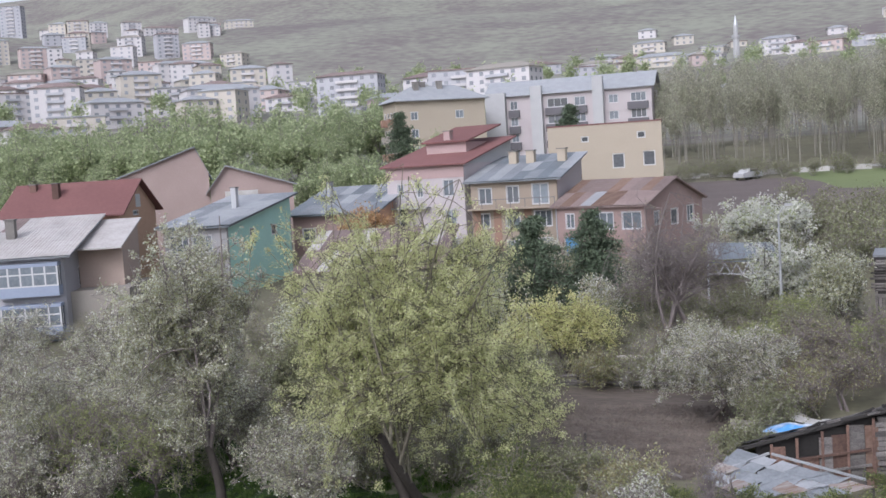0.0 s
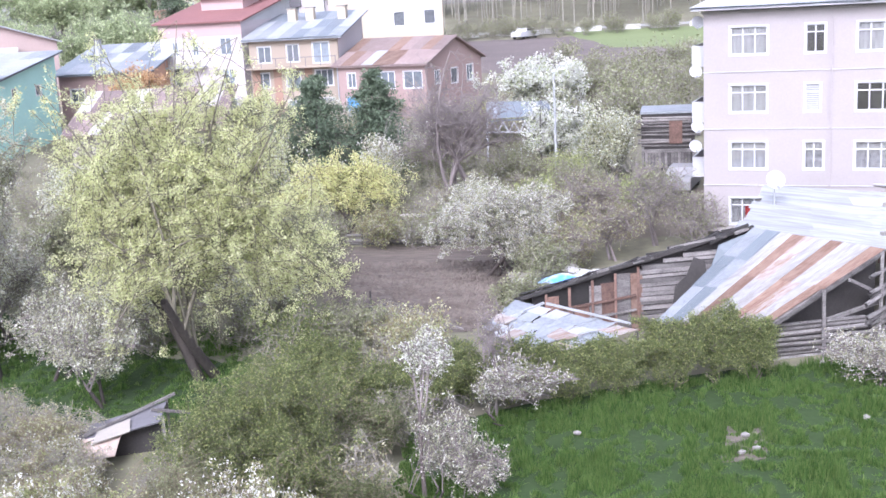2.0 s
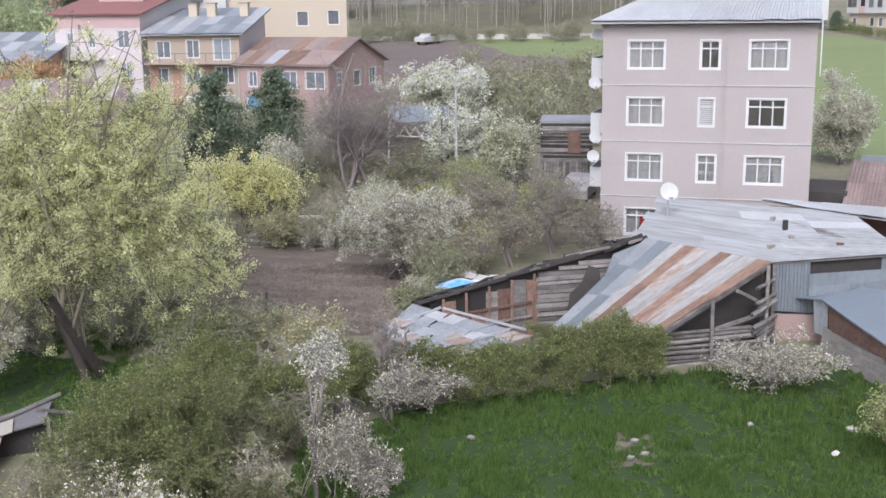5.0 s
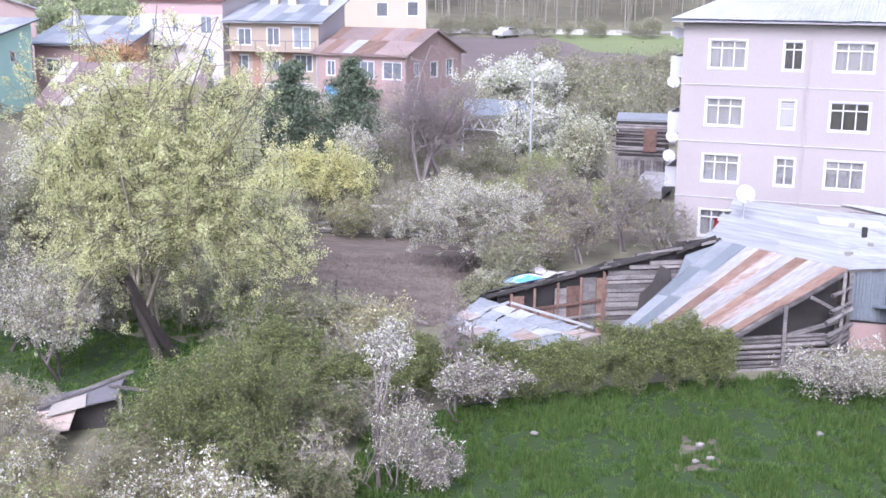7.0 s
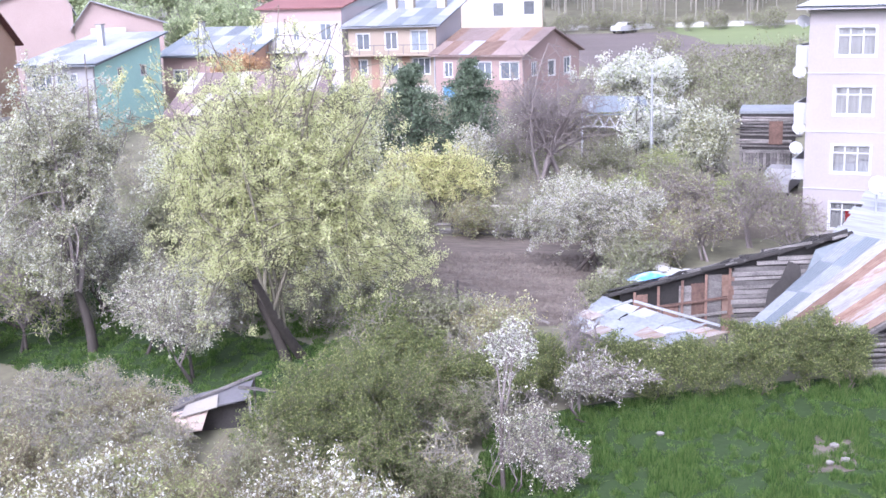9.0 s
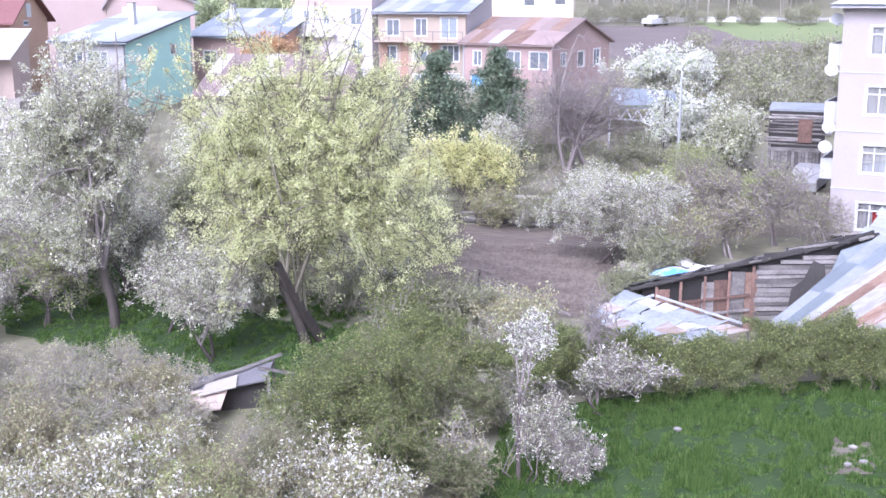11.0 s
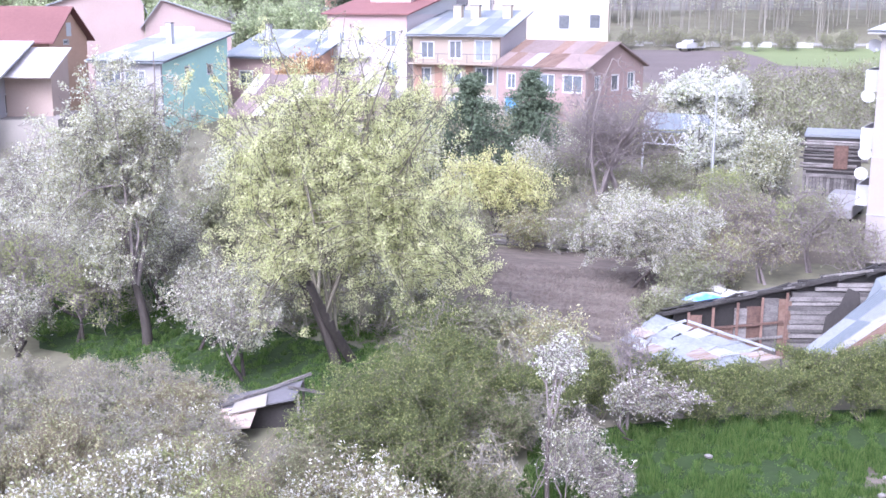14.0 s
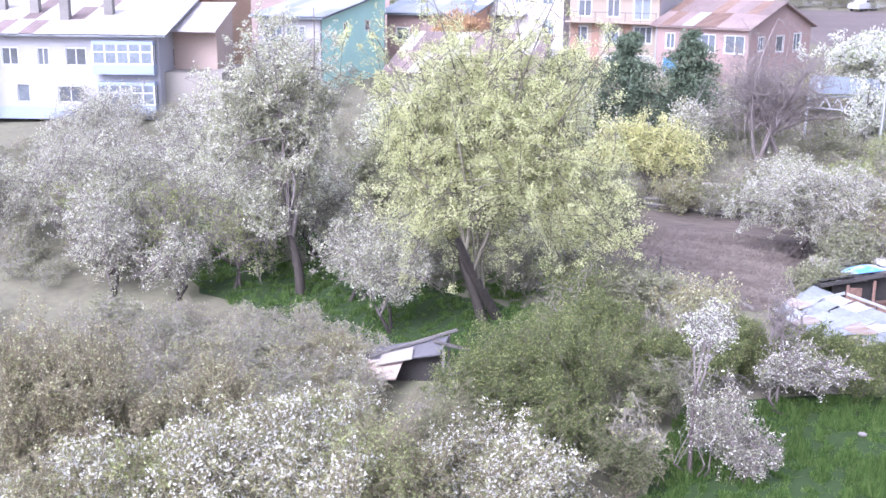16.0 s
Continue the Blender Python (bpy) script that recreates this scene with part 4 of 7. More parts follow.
sheet_roof(barn, eL, m_e, m_p, pL, 2, 3, mixed(3, (TIN, 3), (TINBLUE, 2)), ribs=6, rough_edge=0.5, mess=0.04)
sheet_roof(barn, m_e, eR, pR, m_p, 8, 2, striped, ribs=5, rough_edge=0.25, mess=0.02)
slab("roof_boards", [(p[0], p[1], p[2] - 0.06) for p in (eL, eR, pR, pL)], 0.06, WOOD, barn)
log_wall(barn, (2.2, 41.0), (6.9, 42.6), 0.0, 1.75, 0.10, seed=4)
log_wall(barn, (6.9, 42.6), (7.9, 44.3), 0.2, 3.3, 0.10, seed=5)
# dark backing: interior shade seen between the logs, put into its colour
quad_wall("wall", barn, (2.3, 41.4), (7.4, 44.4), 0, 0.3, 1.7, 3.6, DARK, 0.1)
for p, q in (((3.0, 40.7, 0.1), (3.0, 40.7, 1.85)), ((5.2, 41.6, 0.1), (5.2, 41.9, 2.9)), ((7.5, 43.6, 0.4), (7.5, 43.6, 3.9)), ((3.1, 40.5, 1.8), (7.5, 43.7, 3.85)), ((5.3, 42.0, 1.7), (7.4, 43.8, 1.9)), ((6.2, 42.6, 3.1), (7.4, 43.7, 2.3))):
    beam(barn, p, q, 0.13)
wy = lambda x: 42.62 + 0.372 * (x + 6.0)  # the barn's long wall stands under its sagging ridge
wz = lambda x: 2.36 + 0.2255 * (x + 6.0)
wa = math.degrees(math.atan(0.372))
# dark backing paints the shade seen through gaps and broken planks
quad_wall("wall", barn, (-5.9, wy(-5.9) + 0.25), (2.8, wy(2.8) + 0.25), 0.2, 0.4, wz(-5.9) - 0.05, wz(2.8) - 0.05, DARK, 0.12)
rng = random.Random(8)
for k in range(17):  # weathered logs of the right half, uneven at their ends
    z = 0.55 + 0.19 * k
    x0 = max(-1.7, -6.0 + (z + 0.12 - 2.36) / 0.2255) + rng.uniform(0, 0.15)
    if x0 < 2.3:
        x1 = min(2.7, x0 + rng.uniform(2.6, 4.4))
        beam(barn, (x0, wy(x0) + 0.05, z + rng.uniform(-0.03, 0.03)), (x1, wy(x1) + 0.05, z + rng.uniform(-0.03, 0.05)), rng.uniform(0.13, 0.19), WOOD, "log")
slab("sheet", [(-0.35, wy(-0.35) - 0.25, 1.55), (0.45, wy(0.45) - 0.25, 1.7), (1.05, wy(1.05) - 0.25, 2.5), (0.95, wy(0.95) - 0.2, 3.3), (0.5, wy(0.5) - 0.18, 3.5), (0.2, wy(0.2) - 0.2, 2.75), (-0.25, wy(-0.25) - 0.22, 2.35)], 0.03, DARK, barn, "torn dark sheet hung over the logs", down=(0, 1, 0))
slab("sheet", [(0.9, wy(0.9) - 0.35, 2.3), (2.2, 44.6, 3.1), (2.95, 45.75, 4.42), (1.5, wy(1.5) - 0.12, 3.9)], 0.03, TINBLUE, barn, "loose blue-grey sheet", down=(0, 0.5, -0.5))
for i in range(7):  # broad worn panels and gaps of the left half
    x, wd = -5.05 + 0.55 * i, 0.25 + 0.03 * (i % 3)
    low, gap = 0.6 + rng.uniform(0, 0.15), 0.12 + rng.uniform(0.0, 0.25)
    if i in (1, 2):  # broken open above
        gap += 0.45 + 0.2 * i
    box_part("plank", [(-wd, -0.02, low, wd, 0.02, wz(x) - gap)], (PLANK, RUSTPINK, PLANK, WOOD, PLANK, WOOD, RUST)[i], barn, m=pose(x, wy(x), 0, 0, rng.uniform(-2, 2), wa))
for i in range(5):
    x = -5.3 + 0.9 * i
    beam(barn, (x, wy(x) - 0.08, 0.6), (x, wy(x) - 0.08, wz(x) - 0.05), 0.1, PLANK, "post")
for z in (1.15, 1.75):
    beam(barn, (-5.3, wy(-5.3) - 0.1, z), (-1.8, wy(-1.8) - 0.1, z + 0.35), 0.09, WOOD if z < 1.5 else PLANK, "rail")
beam(barn, (-6.3, 42.5, 2.38), (2.9, 45.95, 4.5), 0.13, DARK, "ridge_beam", "dark sagging ridge beam")
for i in range(26):
    t = i / 27 + rng.uniform(0, 0.05)
    p = lerp((-6.2, 42.4, 2.44), (2.7, 45.8, 4.52), t)
    q = lerp((-6.2, 42.4, 2.44), (2.7, 45.8, 4.52), min(1, t + rng.uniform(0.04, 0.22)))
    beam(barn, (p[0], p[1] + rng.uniform(-0.3, 0.6), p[2] + rng.uniform(-0.12, 0.10)), (q[0], q[1] + rng.uniform(-0.3, 0.6), q[2] + rng.uniform(-0.12, 0.12)), rng.uniform(0.05, 0.12), DARK if i % 4 else WOOD, "rotten_board")
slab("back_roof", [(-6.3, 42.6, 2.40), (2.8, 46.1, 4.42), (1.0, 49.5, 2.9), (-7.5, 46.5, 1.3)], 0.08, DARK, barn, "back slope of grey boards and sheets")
sheet_roof(barn, (-7.2, 46.2, 1.55), (1.0, 49.3, 3.05), (2.6, 46.2, 4.45), (-6.1, 42.9, 2.50), 8, 1, mixed(9, (TINBLUE, 2), (TIN, 1), (DARK, 2)), ribs=4)
# low tin lean-to
tin = thing("tin_lean_to", "low lean-to roofed with overlapping loose tin sheets", "shed")
tTL, tBL, tR, tBR = (-6.4, 42.05, 2.40), (-7.5, 40.3, 1.70), (-1.67, 41.0, 1.52), (-4.6, 38.9, 1.25)
sheet_roof(tin, tBL, tBR, tR, tTL, 6, 4, mixed(10, (TIN, 6), (TINPALE, 1), (STREAK, 1)), ribs=2, amp=0.008, rough_edge=0.4, mess=0.13)
beam(tin, (-7.45, 40.3, 1.80), (-5.3, 42.0, 2.36), 0.08, TINPALE, "batten")
beam(tin, (-5.2, 41.95, 2.35), (-1.9, 41.15, 1.78), 0.08, TINPALE, "batten")
for p in (tBL, tBR, tR, tTL):
    beam(tin, (p[0], p[1] + 0.1, ground_z(p[0], p[1]) - 0.1), (p[0], p[1] + 0.1, p[2] - 0.05), 0.12, WOOD, "post")
quad_wall("wall", tin, (-7.4, 40.5), (-4.7, 39.2), 0, 0, 1.55, 1.15, WOOD, 0.08)
# grey corrugated barn behind
gb = thing("corrugated_barn", "low barn with a wide patched galvanised roof", "barn")
b0, bl_, br_ = (2.6, 46.95, 4.22), (7.9, 44.8, 3.78), (12.75, 44.2, 4.36)
tl_, tm_, tr_ = (4.1, 52.9, 4.98), (7.5, 51.8, 4.86), (12.2, 50.6, 4.75)
gp = mixed(13, (TINLONG, 7), (TINPALE, 1))
sheet_roof(gb, b0, tl_, tm_, bl_, 7, 2, gp, ribs=6, rough_edge=0.2)
sheet_roof(gb, bl_, tm_, tr_, br_, 7, 2, gp, ribs=6, rough_edge=0.2)
slab("roof_boards", [(p[0], p[1], p[2] - 0.06) for p in (b0, bl_, tm_, tl_)], 0.05, WOOD, gb)
slab("roof_boards", [(p[0], p[1], p[2] - 0.06) for p in (bl_, br_, tr_, tm_)], 0.05, WOOD, gb)
# dark backing stands in for the black hole between the sheets
quad_wall("wall", gb, (7.95, 45.0), (12.6, 44.4), 0.4, 0.4, 3.6, 4.2, DARK, 0.15)
sheet_roof(gb, (7.9, 44.9, 1.75), (9.3, 44.72, 1.75), (9.3, 44.74, 3.85), (7.9, 44.92, 3.7), 2, 1, lambda i, j: TINBLUE, ribs=6)
sheet_roof(gb, (9.35, 44.6, 1.75), (12.2, 44.25, 2.35), (12.2, 44.27, 3.7), (9.35, 44.62, 3.35), 2, 3, mixed(14, (TINBLUE, 2)), ribs=5)
sheet_roof(gb, (12.0, 44.4, 2.0), (12.6, 44.32, 2.0), (12.6, 44.34, 4.2), (12.0, 44.42, 4.2), 1, 1, lambda i, j: TINBLUE, ribs=5)
quad_wall("base_wall", gb, (7.9, 44.75), (12.5, 44.1), 0.4, 0.4, 1.6, 1.75, TERRA, 0.15, "red block base wall")
beam(gb, (7.9, 44.55, 0.4), (7.9, 44.55, 3.7), 0.14, WOOD, "post")
for x, y, z in ((9.0, 47.2, 4.2), (8.0, 46.2, 4.0), (10.7, 45.9, 4.18), (8.6, 49.6, 4.55)):
    box_part("weight_stone", [(-0.14, -0.1, 0, 0.14, 0.1, 0.16)], (BRICK if x > 10 else CONCRETE), gb, m=pose(x, y, z + 0.02, 0, 0, x * 50))
box_part("flue", [(-0.1, -0.1, 0, 0.1, 0.1, 0.55)], DARK, gb, "short dark stove pipe", m=pose(8.9, 48.2, 4.3))
box_part("patch_sheet", [(-0.35, -0.3, 0, 0.35, 0.3, 0.03)], TINPALE, gb, m=pose(8.75, 46.4, 4.12, 6, 0, 5))
satellite_dish(4.05, 49.9, 5.75, 14, 0.42, 1.15, "white satellite dish standing on the patched sheet roof")
# brick store with the white roof strip
bs = thing("brick_store", "red brick store with a whitish sheet roof", "shed")
sheet_roof(bs, (10.6, 51.0, 4.86), (16.15, 47.3, 4.70), (16.5, 50.4, 4.84), (8.7, 53.3, 4.92), 9, 1, mixed(15, (TINPALE, 5), (WHITE, 3)), ribs=5)
slab("roof_boards", [(10.6, 51.0, 4.80), (16.1, 47.35, 4.64), (16.5, 50.4, 4.78), (8.7, 53.3, 4.86)], 0.06, WOOD, bs)
quad_wall("footing", bs, (12.8, 44.75), (16.05, 47.5), 0.3, 0.3, 1.3, 1.3, CONCRETE)
brick_wall(bs, (12.8, 44.75), (16.05, 47.5), 1.3, 4.55, 0.36, 0.13)
quad_wall("wall", bs, (15.9, 47.7), (16.3, 50.3), 0.7, 0.7, 4.5, 4.6, BRICK, 0.2)
quad_wall("wall", bs, (16.3, 50.5), (9.0, 53.2), 0.7, 0.7, 4.6, 4.6, BRICK, 0.2)

# low white house with the smooth grey roof
wh = thing("white_house", "low whitewashed house with smooth grey metal roof", "house")
wc, we, wl, wf = (11.83, 37.7, 1.62), (22.0, 44.8, 1.66), (9.45, 43.1, 2.72), (19.7, 50.2, 3.75)
for k in range(4):
    for j in range(2):
        u0, u1 = k / 4, (k + 1) / 4 + 0.004
        lo, hi = (lambda u, j=j: lerp(lerp(wc, we, u), lerp(wl, wf, u), j / 2)), (lambda u, j=j: lerp(lerp(wc, we, u), lerp(wl, wf, u), (j + 1) / 2 + 0.01 * (1 - j)))
        z = 0.012 * (1 - j) + 0.01 * (k % 2)
        slab("roof_sheet", [up(lo(u0), z), up(lo(u1), z), up(hi(u1), z), up(hi(u0), z)], 0.06, GREYROOF, wh)
slab("back_roof", [up(p, -0.02) for p in (wl, wf, (24.0, 54.0, 2.2), (8.0, 46.8, 1.9))], 0.05, GREYROOF, wh)
ang = math.degrees(math.atan2(we[1] - wc[1], we[0] - wc[0]))
wm = pose(wc[0] + 0.12, wc[1] + 0.25, -0.05, 0, 0, ang)
fl = math.dist(wc[:2], we[:2]) - 0.3
link("wall", wall_mesh(fl, 1.58, 0.3, [(1.25, 0.52, 0.5, 0.78), (7.4, 0.5, 0.6, 0.8)], OLDWHITE), wh, "stained whitewashed wall", m=wm)
for x, w_ in ((1.25, 0.5), (7.4, 0.6)):
    window(wh, wm, x, 0.52, w_, 0.78 if x < 2 else 0.76, cols=2, transom=0, trim=0.0, frame=mat("dull_frame", (0.33, 0.36, 0.37)) if x < 2 else FRAME, dark=True)
beam(wh, (16.3, 40.75, 0.0), (16.3, 40.75, 1.6), 0.09, mat("brown_pipe", (0.30, 0.20, 0.14)), "downpipe")
quad_wall("gable_wall", wh, (9.6, 43.1), (12.0, 38.0), 0.2, -0.2, 1.6, 1.45, CONCRETE, 0.25, "grey and white block gable wall")
sheet_roof(wh, (9.75, 42.9, 1.2), (9.4, 43.6, 1.2), (9.3, 43.6, 2.6), (9.65, 42.9, 2.6), 1, 1, lambda i, j: TIN, ribs=6)
slab("boarding", [(11.6, 38.3, 1.4), (9.75, 42.8, 1.55), (9.7, 42.9, 2.62), (11.6, 38.4, 1.66)], 0.05, PLANK, wh, "red-brown boards under the roof edge", down=(1, 0, 0))
v, f = boxes([(0.005, -0.02, 0.005, 0.395, 0.02, 0.19)])
me_block = mesh_np("block", v, f, CONCRETE)
gang = math.degrees(math.atan2(43.1 - 38.0, 9.6 - 12.0))
for k in range(7):
    for i in range(12):
        m = pose(12.0, 38.0, 0.0 + 0.2 * k, 0, 0, gang) @ pose(0.4 * i + 0.2 * (k % 2) + 0.05, 0.03, 0)
        link("block", me_block, wh, m=m)

# sheds to the side of the apartment block
sb = block("lean_to_shed", "long shed with a faded rusty corrugated roof and blue fascia", (13.8, 58.4), (20.3, 56.4), 6.0, 1.6, 3.55, "shed", 1.5, [BEIGE], RUSTPINK, over=0.2, sheets=(8, 2, lambda i, j: (STREAK if i in (5, 7) else TIN) if i > 3 else RUSTPINK), category="shed", front=[(4.9, 0.1, 1.6, 1.7, 1, True)])
box_part("fascia", [(4.4, -0.35, 1.7, 7.0, -0.26, 2.0)], BLUEPAINT, sb, "bright blue fascia board")
box_part("post", [(6.75, -0.35, -0.2, 6.95, -0.2, 1.7)], WHITE, sb, "white corner post")
box_part("parapet", [(0.2, 6.0, 3.1, 6.6, 6.15, 4.0)], TINBLUE, sb, "grey sheet parapet")
# closed box; the dark colour stands for shade inside an open store
box_part("side_store", [(-2.4, 1.0, 0, -0.1, 5.4, 2.6)], DARK, sb, "solid dark box painted as the shade of an open store")
sc = block("rusty_roof_house", "small beige house with a rusty ribbed sheet roof", (23.1, 61.9), (31.5, 59.8), 6.5, 1.9, 4.0, "shed", 2.0, [BEIGE], RUSTPINK, over=0.2, sheets=(10, 1, lambda i, j: STREAK if i % 3 == 1 else RUSTPINK), front=[(3.0, 0.3, 1.0, 0.9, 1, True)])
sd = block("grey_roof_store", "small store with a pale sheet roof and stone gable", (20.9, 64.4), (23.0, 63.8), 5.0, 1.9, 4.6, "shed", 1.4, [DKGREY, BEIGE], TIN, over=0.15, sheets=(3, 1, lambda i, j: TIN), category="shed")
slab("stone_gable", [(-2.6, 4.9, 2.2), (0.0, 4.6, 2.4), (0.2, 4.8, 4.2), (-0.8, 4.9, 4.2), (-2.6, 5.0, 3.0)], 0.3, mat("rubble_stone", (0.45, 0.36, 0.28), (0.22, 0.16, 0.12), scale=2.5, fine=8, amount=0.9, bump=0.6), sd, "rubble stone gable", down=(0, 1, 0))

# old timber cabin by the apartment block
cb = block("timber_cabin", "old grey two-storey timber cabin", (-2.35, 69.9), (0.9, 69.9), 4.0, 2.6, 6.75, "flat", 0, [DARK], TIN, category="cabin", over=0.2)
log_wall(cb, (0, 0), (3.3, 0), 2.1, 4.1, 0.09, seed=21)
cbx = [(0, -0.14, 0, 0.16, 0.0, 2.1), (3.1, -0.14, 0, 3.26, 0.0, 2.1), (0.16, -0.12, 1.75, 3.1, -0.01, 1.95), (0.16, -0.12, 0.3, 3.1, -0.01, 0.45)]
box_part("door_frame", cbx, WOOD, cb)
for i in range(14):
    box_part("board", [(0.2 + 0.2 * i, -0.05, 0.45, 0.38 + 0.2 * i, -0.01, 1.75)], WOOD, cb)
box_part("hatch", [(1.7, -0.16, 2.3, 2.5, -0.12, 3.7)], PLANK, cb, "brown boarded hatch")


def street_lamp(x, y, z, top):
    t = thing("street_lamp", "tall grey steel street lamp with a slanted arm", "street lamp", x, y, z)
    h = top - z
    v, f = [], []
    for q, r in ((0, 0.11), (h, 0.06)):
        v += [(r * math.cos(math.tau * i / 10), r * math.sin(math.tau * i / 10), q) for i in range(10)]
    f = [(i, (i + 1) % 10, 10 + (i + 1) % 10, 10 + i) for i in range(10)]
    link("pole", mesh_np("pole", v, f, STEEL), t)
    beam(t, (0, 0, h - 0.05), (0.42, 0, h + 0.5), 0.06, STEEL, "arm")
    hd = box_part("head", [(0.36, -0.12, h + 0.45, 0.80, 0.12, h + 0.62)], WHITE, t, "white lamp head")
    return t


street_lamp(-7.35, 66.75, 2.3, 9.72)
# carport with lattice girders
cp = thing("carport", "open carport with a pale sheet roof on lattice girders", "carport")
sheet_roof(cp, (-13.2, 76.4, 6.1), (-8.4, 75.3, 6.35), (-9.4, 80.5, 6.85), (-14.0, 81.5, 6.85), 6, 1, mixed(41, (TINBLUE, 3), (TIN, 1)), ribs=5)
for k in range(6):
    x = -13.2 + 0.8 * k
    y = 76.4 - 0.183 * k
    beam(cp, (x, y, 5.2), (x + 0.4, y - 0.09, 5.9), 0.07, WHITE, "brace")
    beam(cp, (x + 0.4, y - 0.09, 5.9), (x + 0.8, y - 0.18, 5.2), 0.07, WHITE, "brace")
beam(cp, (-13.2, 76.4, 5.2), (-8.4, 75.3, 5.2), 0.08, WHITE, "chord")
beam(cp, (-13.2, 76.4, 5.95), (-8.4, 75.3, 6.2), 0.08, TINBLUE, "chord")
for x, y in ((-13.2, 76.4), (-8.4, 75.3), (-9.4, 80.4), (-14, 81.3)):
    beam(cp, (x, y, ground_z(x, y)), (x, y, 6.1), 0.12, STEEL, "post")
# bench-like table, stick fence and low wall of the garden
tb = thing("garden_table", "plain pale wooden table with dark legs in the yard", "table", -14.6, 59.9, 1.78, 4)
box_part("tabletop", [(-1.0, -0.4, 0.72, 1.0, 0.4, 0.78)], mat("pale_board", (0.62, 0.57, 0.50)), tb)
for x in (-0.8, 0.72):
    for y in (-0.32, 0.26):
        box_part("leg", [(x, y, 0, x + 0.08, y + 0.08, 0.72)], DARK, tb)
gw = thing("garden_wall", "low tumbledown wall of grey boards and stones", "wall")
log_wall(gw, (-23.0, 56.9), (-9.5, 56.4), 1.4, 2.3, 0.12, seed=31)
for k in range(10):
    beam(gw, (-22.5 + 1.4 * k, 56.6, 1.35), (-22.5 + 1.4 * k, 56.55, 2.6), 0.1, WOOD, "post")
fn = thing("stick_fence", "leaning stick fence beside the dug garden", "fence")
for x, y, hgt in ((-12.2, 43.2, 1.5), (-11.0, 43.0, 1.4), (-10.95, 42.6, 1.3), (-10.2, 42.4, 1.1), (-9.4, 42.2, 1.0), (-13.6, 46.0, 1.1)):
    beam(fn, (x, y, ground_z(x, y) - 0.1), (x + 0.05, y, ground_z(x, y) + hgt), 0.08, WOOD, "post")
beam(fn, (-11.0, 43.0, 1.75), (-8.6, 42.0, 1.25), 0.07, WOOD, "rail")
# broken hut half hidden in the orchard
ht = thing("collapsed_hut", "collapsed little hut of boards and dark felt", "shed", -18.6, 32.3, -0.4, 24)
slab("roof", [(-1.7, -0.5, 0.75), (1.3, -0.4, 1.25), (1.5, 0.8, 1.5), (-1.5, 0.7, 0.95)], 0.06, DKGREY, ht, "sagging felted roof")
slab("roof_panel", [(-1.9, -1.2, 0.5), (-0.2, -1.2, 0.55), (0.0, -0.35, 1.0), (-1.8, -0.3, 0.85)], 0.05, PEACH, ht, "fallen pinkish panel")
slab("board", [(-0.9, -0.8, 0.9), (0.3, -0.6, 1.1), (0.3, 0.1, 1.3), (-0.8, -0.1, 1.05)], 0.04, BEIGE, ht)
box_part("wall", [(-1.5, 0.0, 0, 1.3, 0.6, 0.95)], DARK, ht)
for p, q in (((-2.0, -0.5, 0.8), (1.8, 0.95, 1.7)), ((-1.9, -1.2, 0.55), (-1.6, -0.4, 0.98)), ((1.4, -0.5, 0.0), (1.4, -0.4, 1.4)), ((1.5, 0.9, 0), (1.5, 0.9, 1.6)), ((1.0, 0.3, 1.45), (2.3, -0.2, 1.35))):
    beam(ht, p, q, 0.09, WOOD, "beam")
# heap under tarpaulin behind the barn
hp = thing("covered_heap", "heap of sheets under a blue and white tarpaulin", "heap", -4.9, 47.2, 1.1)
bm = bmesh.new()
bmesh.ops.create_grid(bm, x_segments=14, y_segments=10, size=1)
for q in bm.verts:
    x, y = q.co.x, q.co.y
    q.co = Vector((x * 1.7, y * 1.2, 1.1 * (1 - x * x) ** 0.5 * (1 - y * y) ** 0.5 + 0.12 * noise.noise((x * 3, y * 3, 2))))
me = bpy.data.meshes.new("tarpaulin")
bm.to_mesh(me), bm.free()
me.materials.append(mat("blue_white_tarpaulin", (0.10, 0.30, 0.60), (0.55, 0.57, 0.60), scale=0.9, fine=2.2, amount=0.95, rough=0.5))
link("tarpaulin", me, hp)
sheet_roof(hp, (-2.6, -0.9, 0.55), (-0.4, -1.0, 0.6), (-0.3, 0.9, 0.75), (-2.5, 0.8, 0.7), 2, 1, mixed(51, (OLDWHITE, 1), (TINPALE, 1), (TINBLUE, 1)), ribs=2, amp=0.004)
box_part("base", [(-2.8, -1.1, 0, 1.4, 1.0, 0.62)], DARK, hp)
GREENTARP = mat("dull_green_tarpaulin", (0.10, 0.125, 0.105), (0.07, 0.085, 0.072), scale=1.2, fine=6, rough=0.6, bump=0.2)
slab("green_cover", [(-2.4, -2.6, 0.15), (0.2, -2.9, 0.3), (0.3, -1.1, 1.0), (-2.5, -1.0, 0.95)], 0.04, GREENTARP, hp, "dull green tarpaulin over a lean-to side")
for x0, y0, z0, rz0 in ((-1.9, 1.3, 0.72, 12), (0.6, 1.4, 0.85, -20), (-0.6, 1.9, 0.9, 35), (1.9, 1.7, 0.8, 8)):
    box_part("board", [(-0.9, -0.35, 0, 0.9, 0.35, 0.04)], OLDWHITE if x0 > 0 else BEIGE, hp, m=pose(x0, y0, z0, rng.uniform(-8, 8), rng.uniform(-6, 6), rz0))
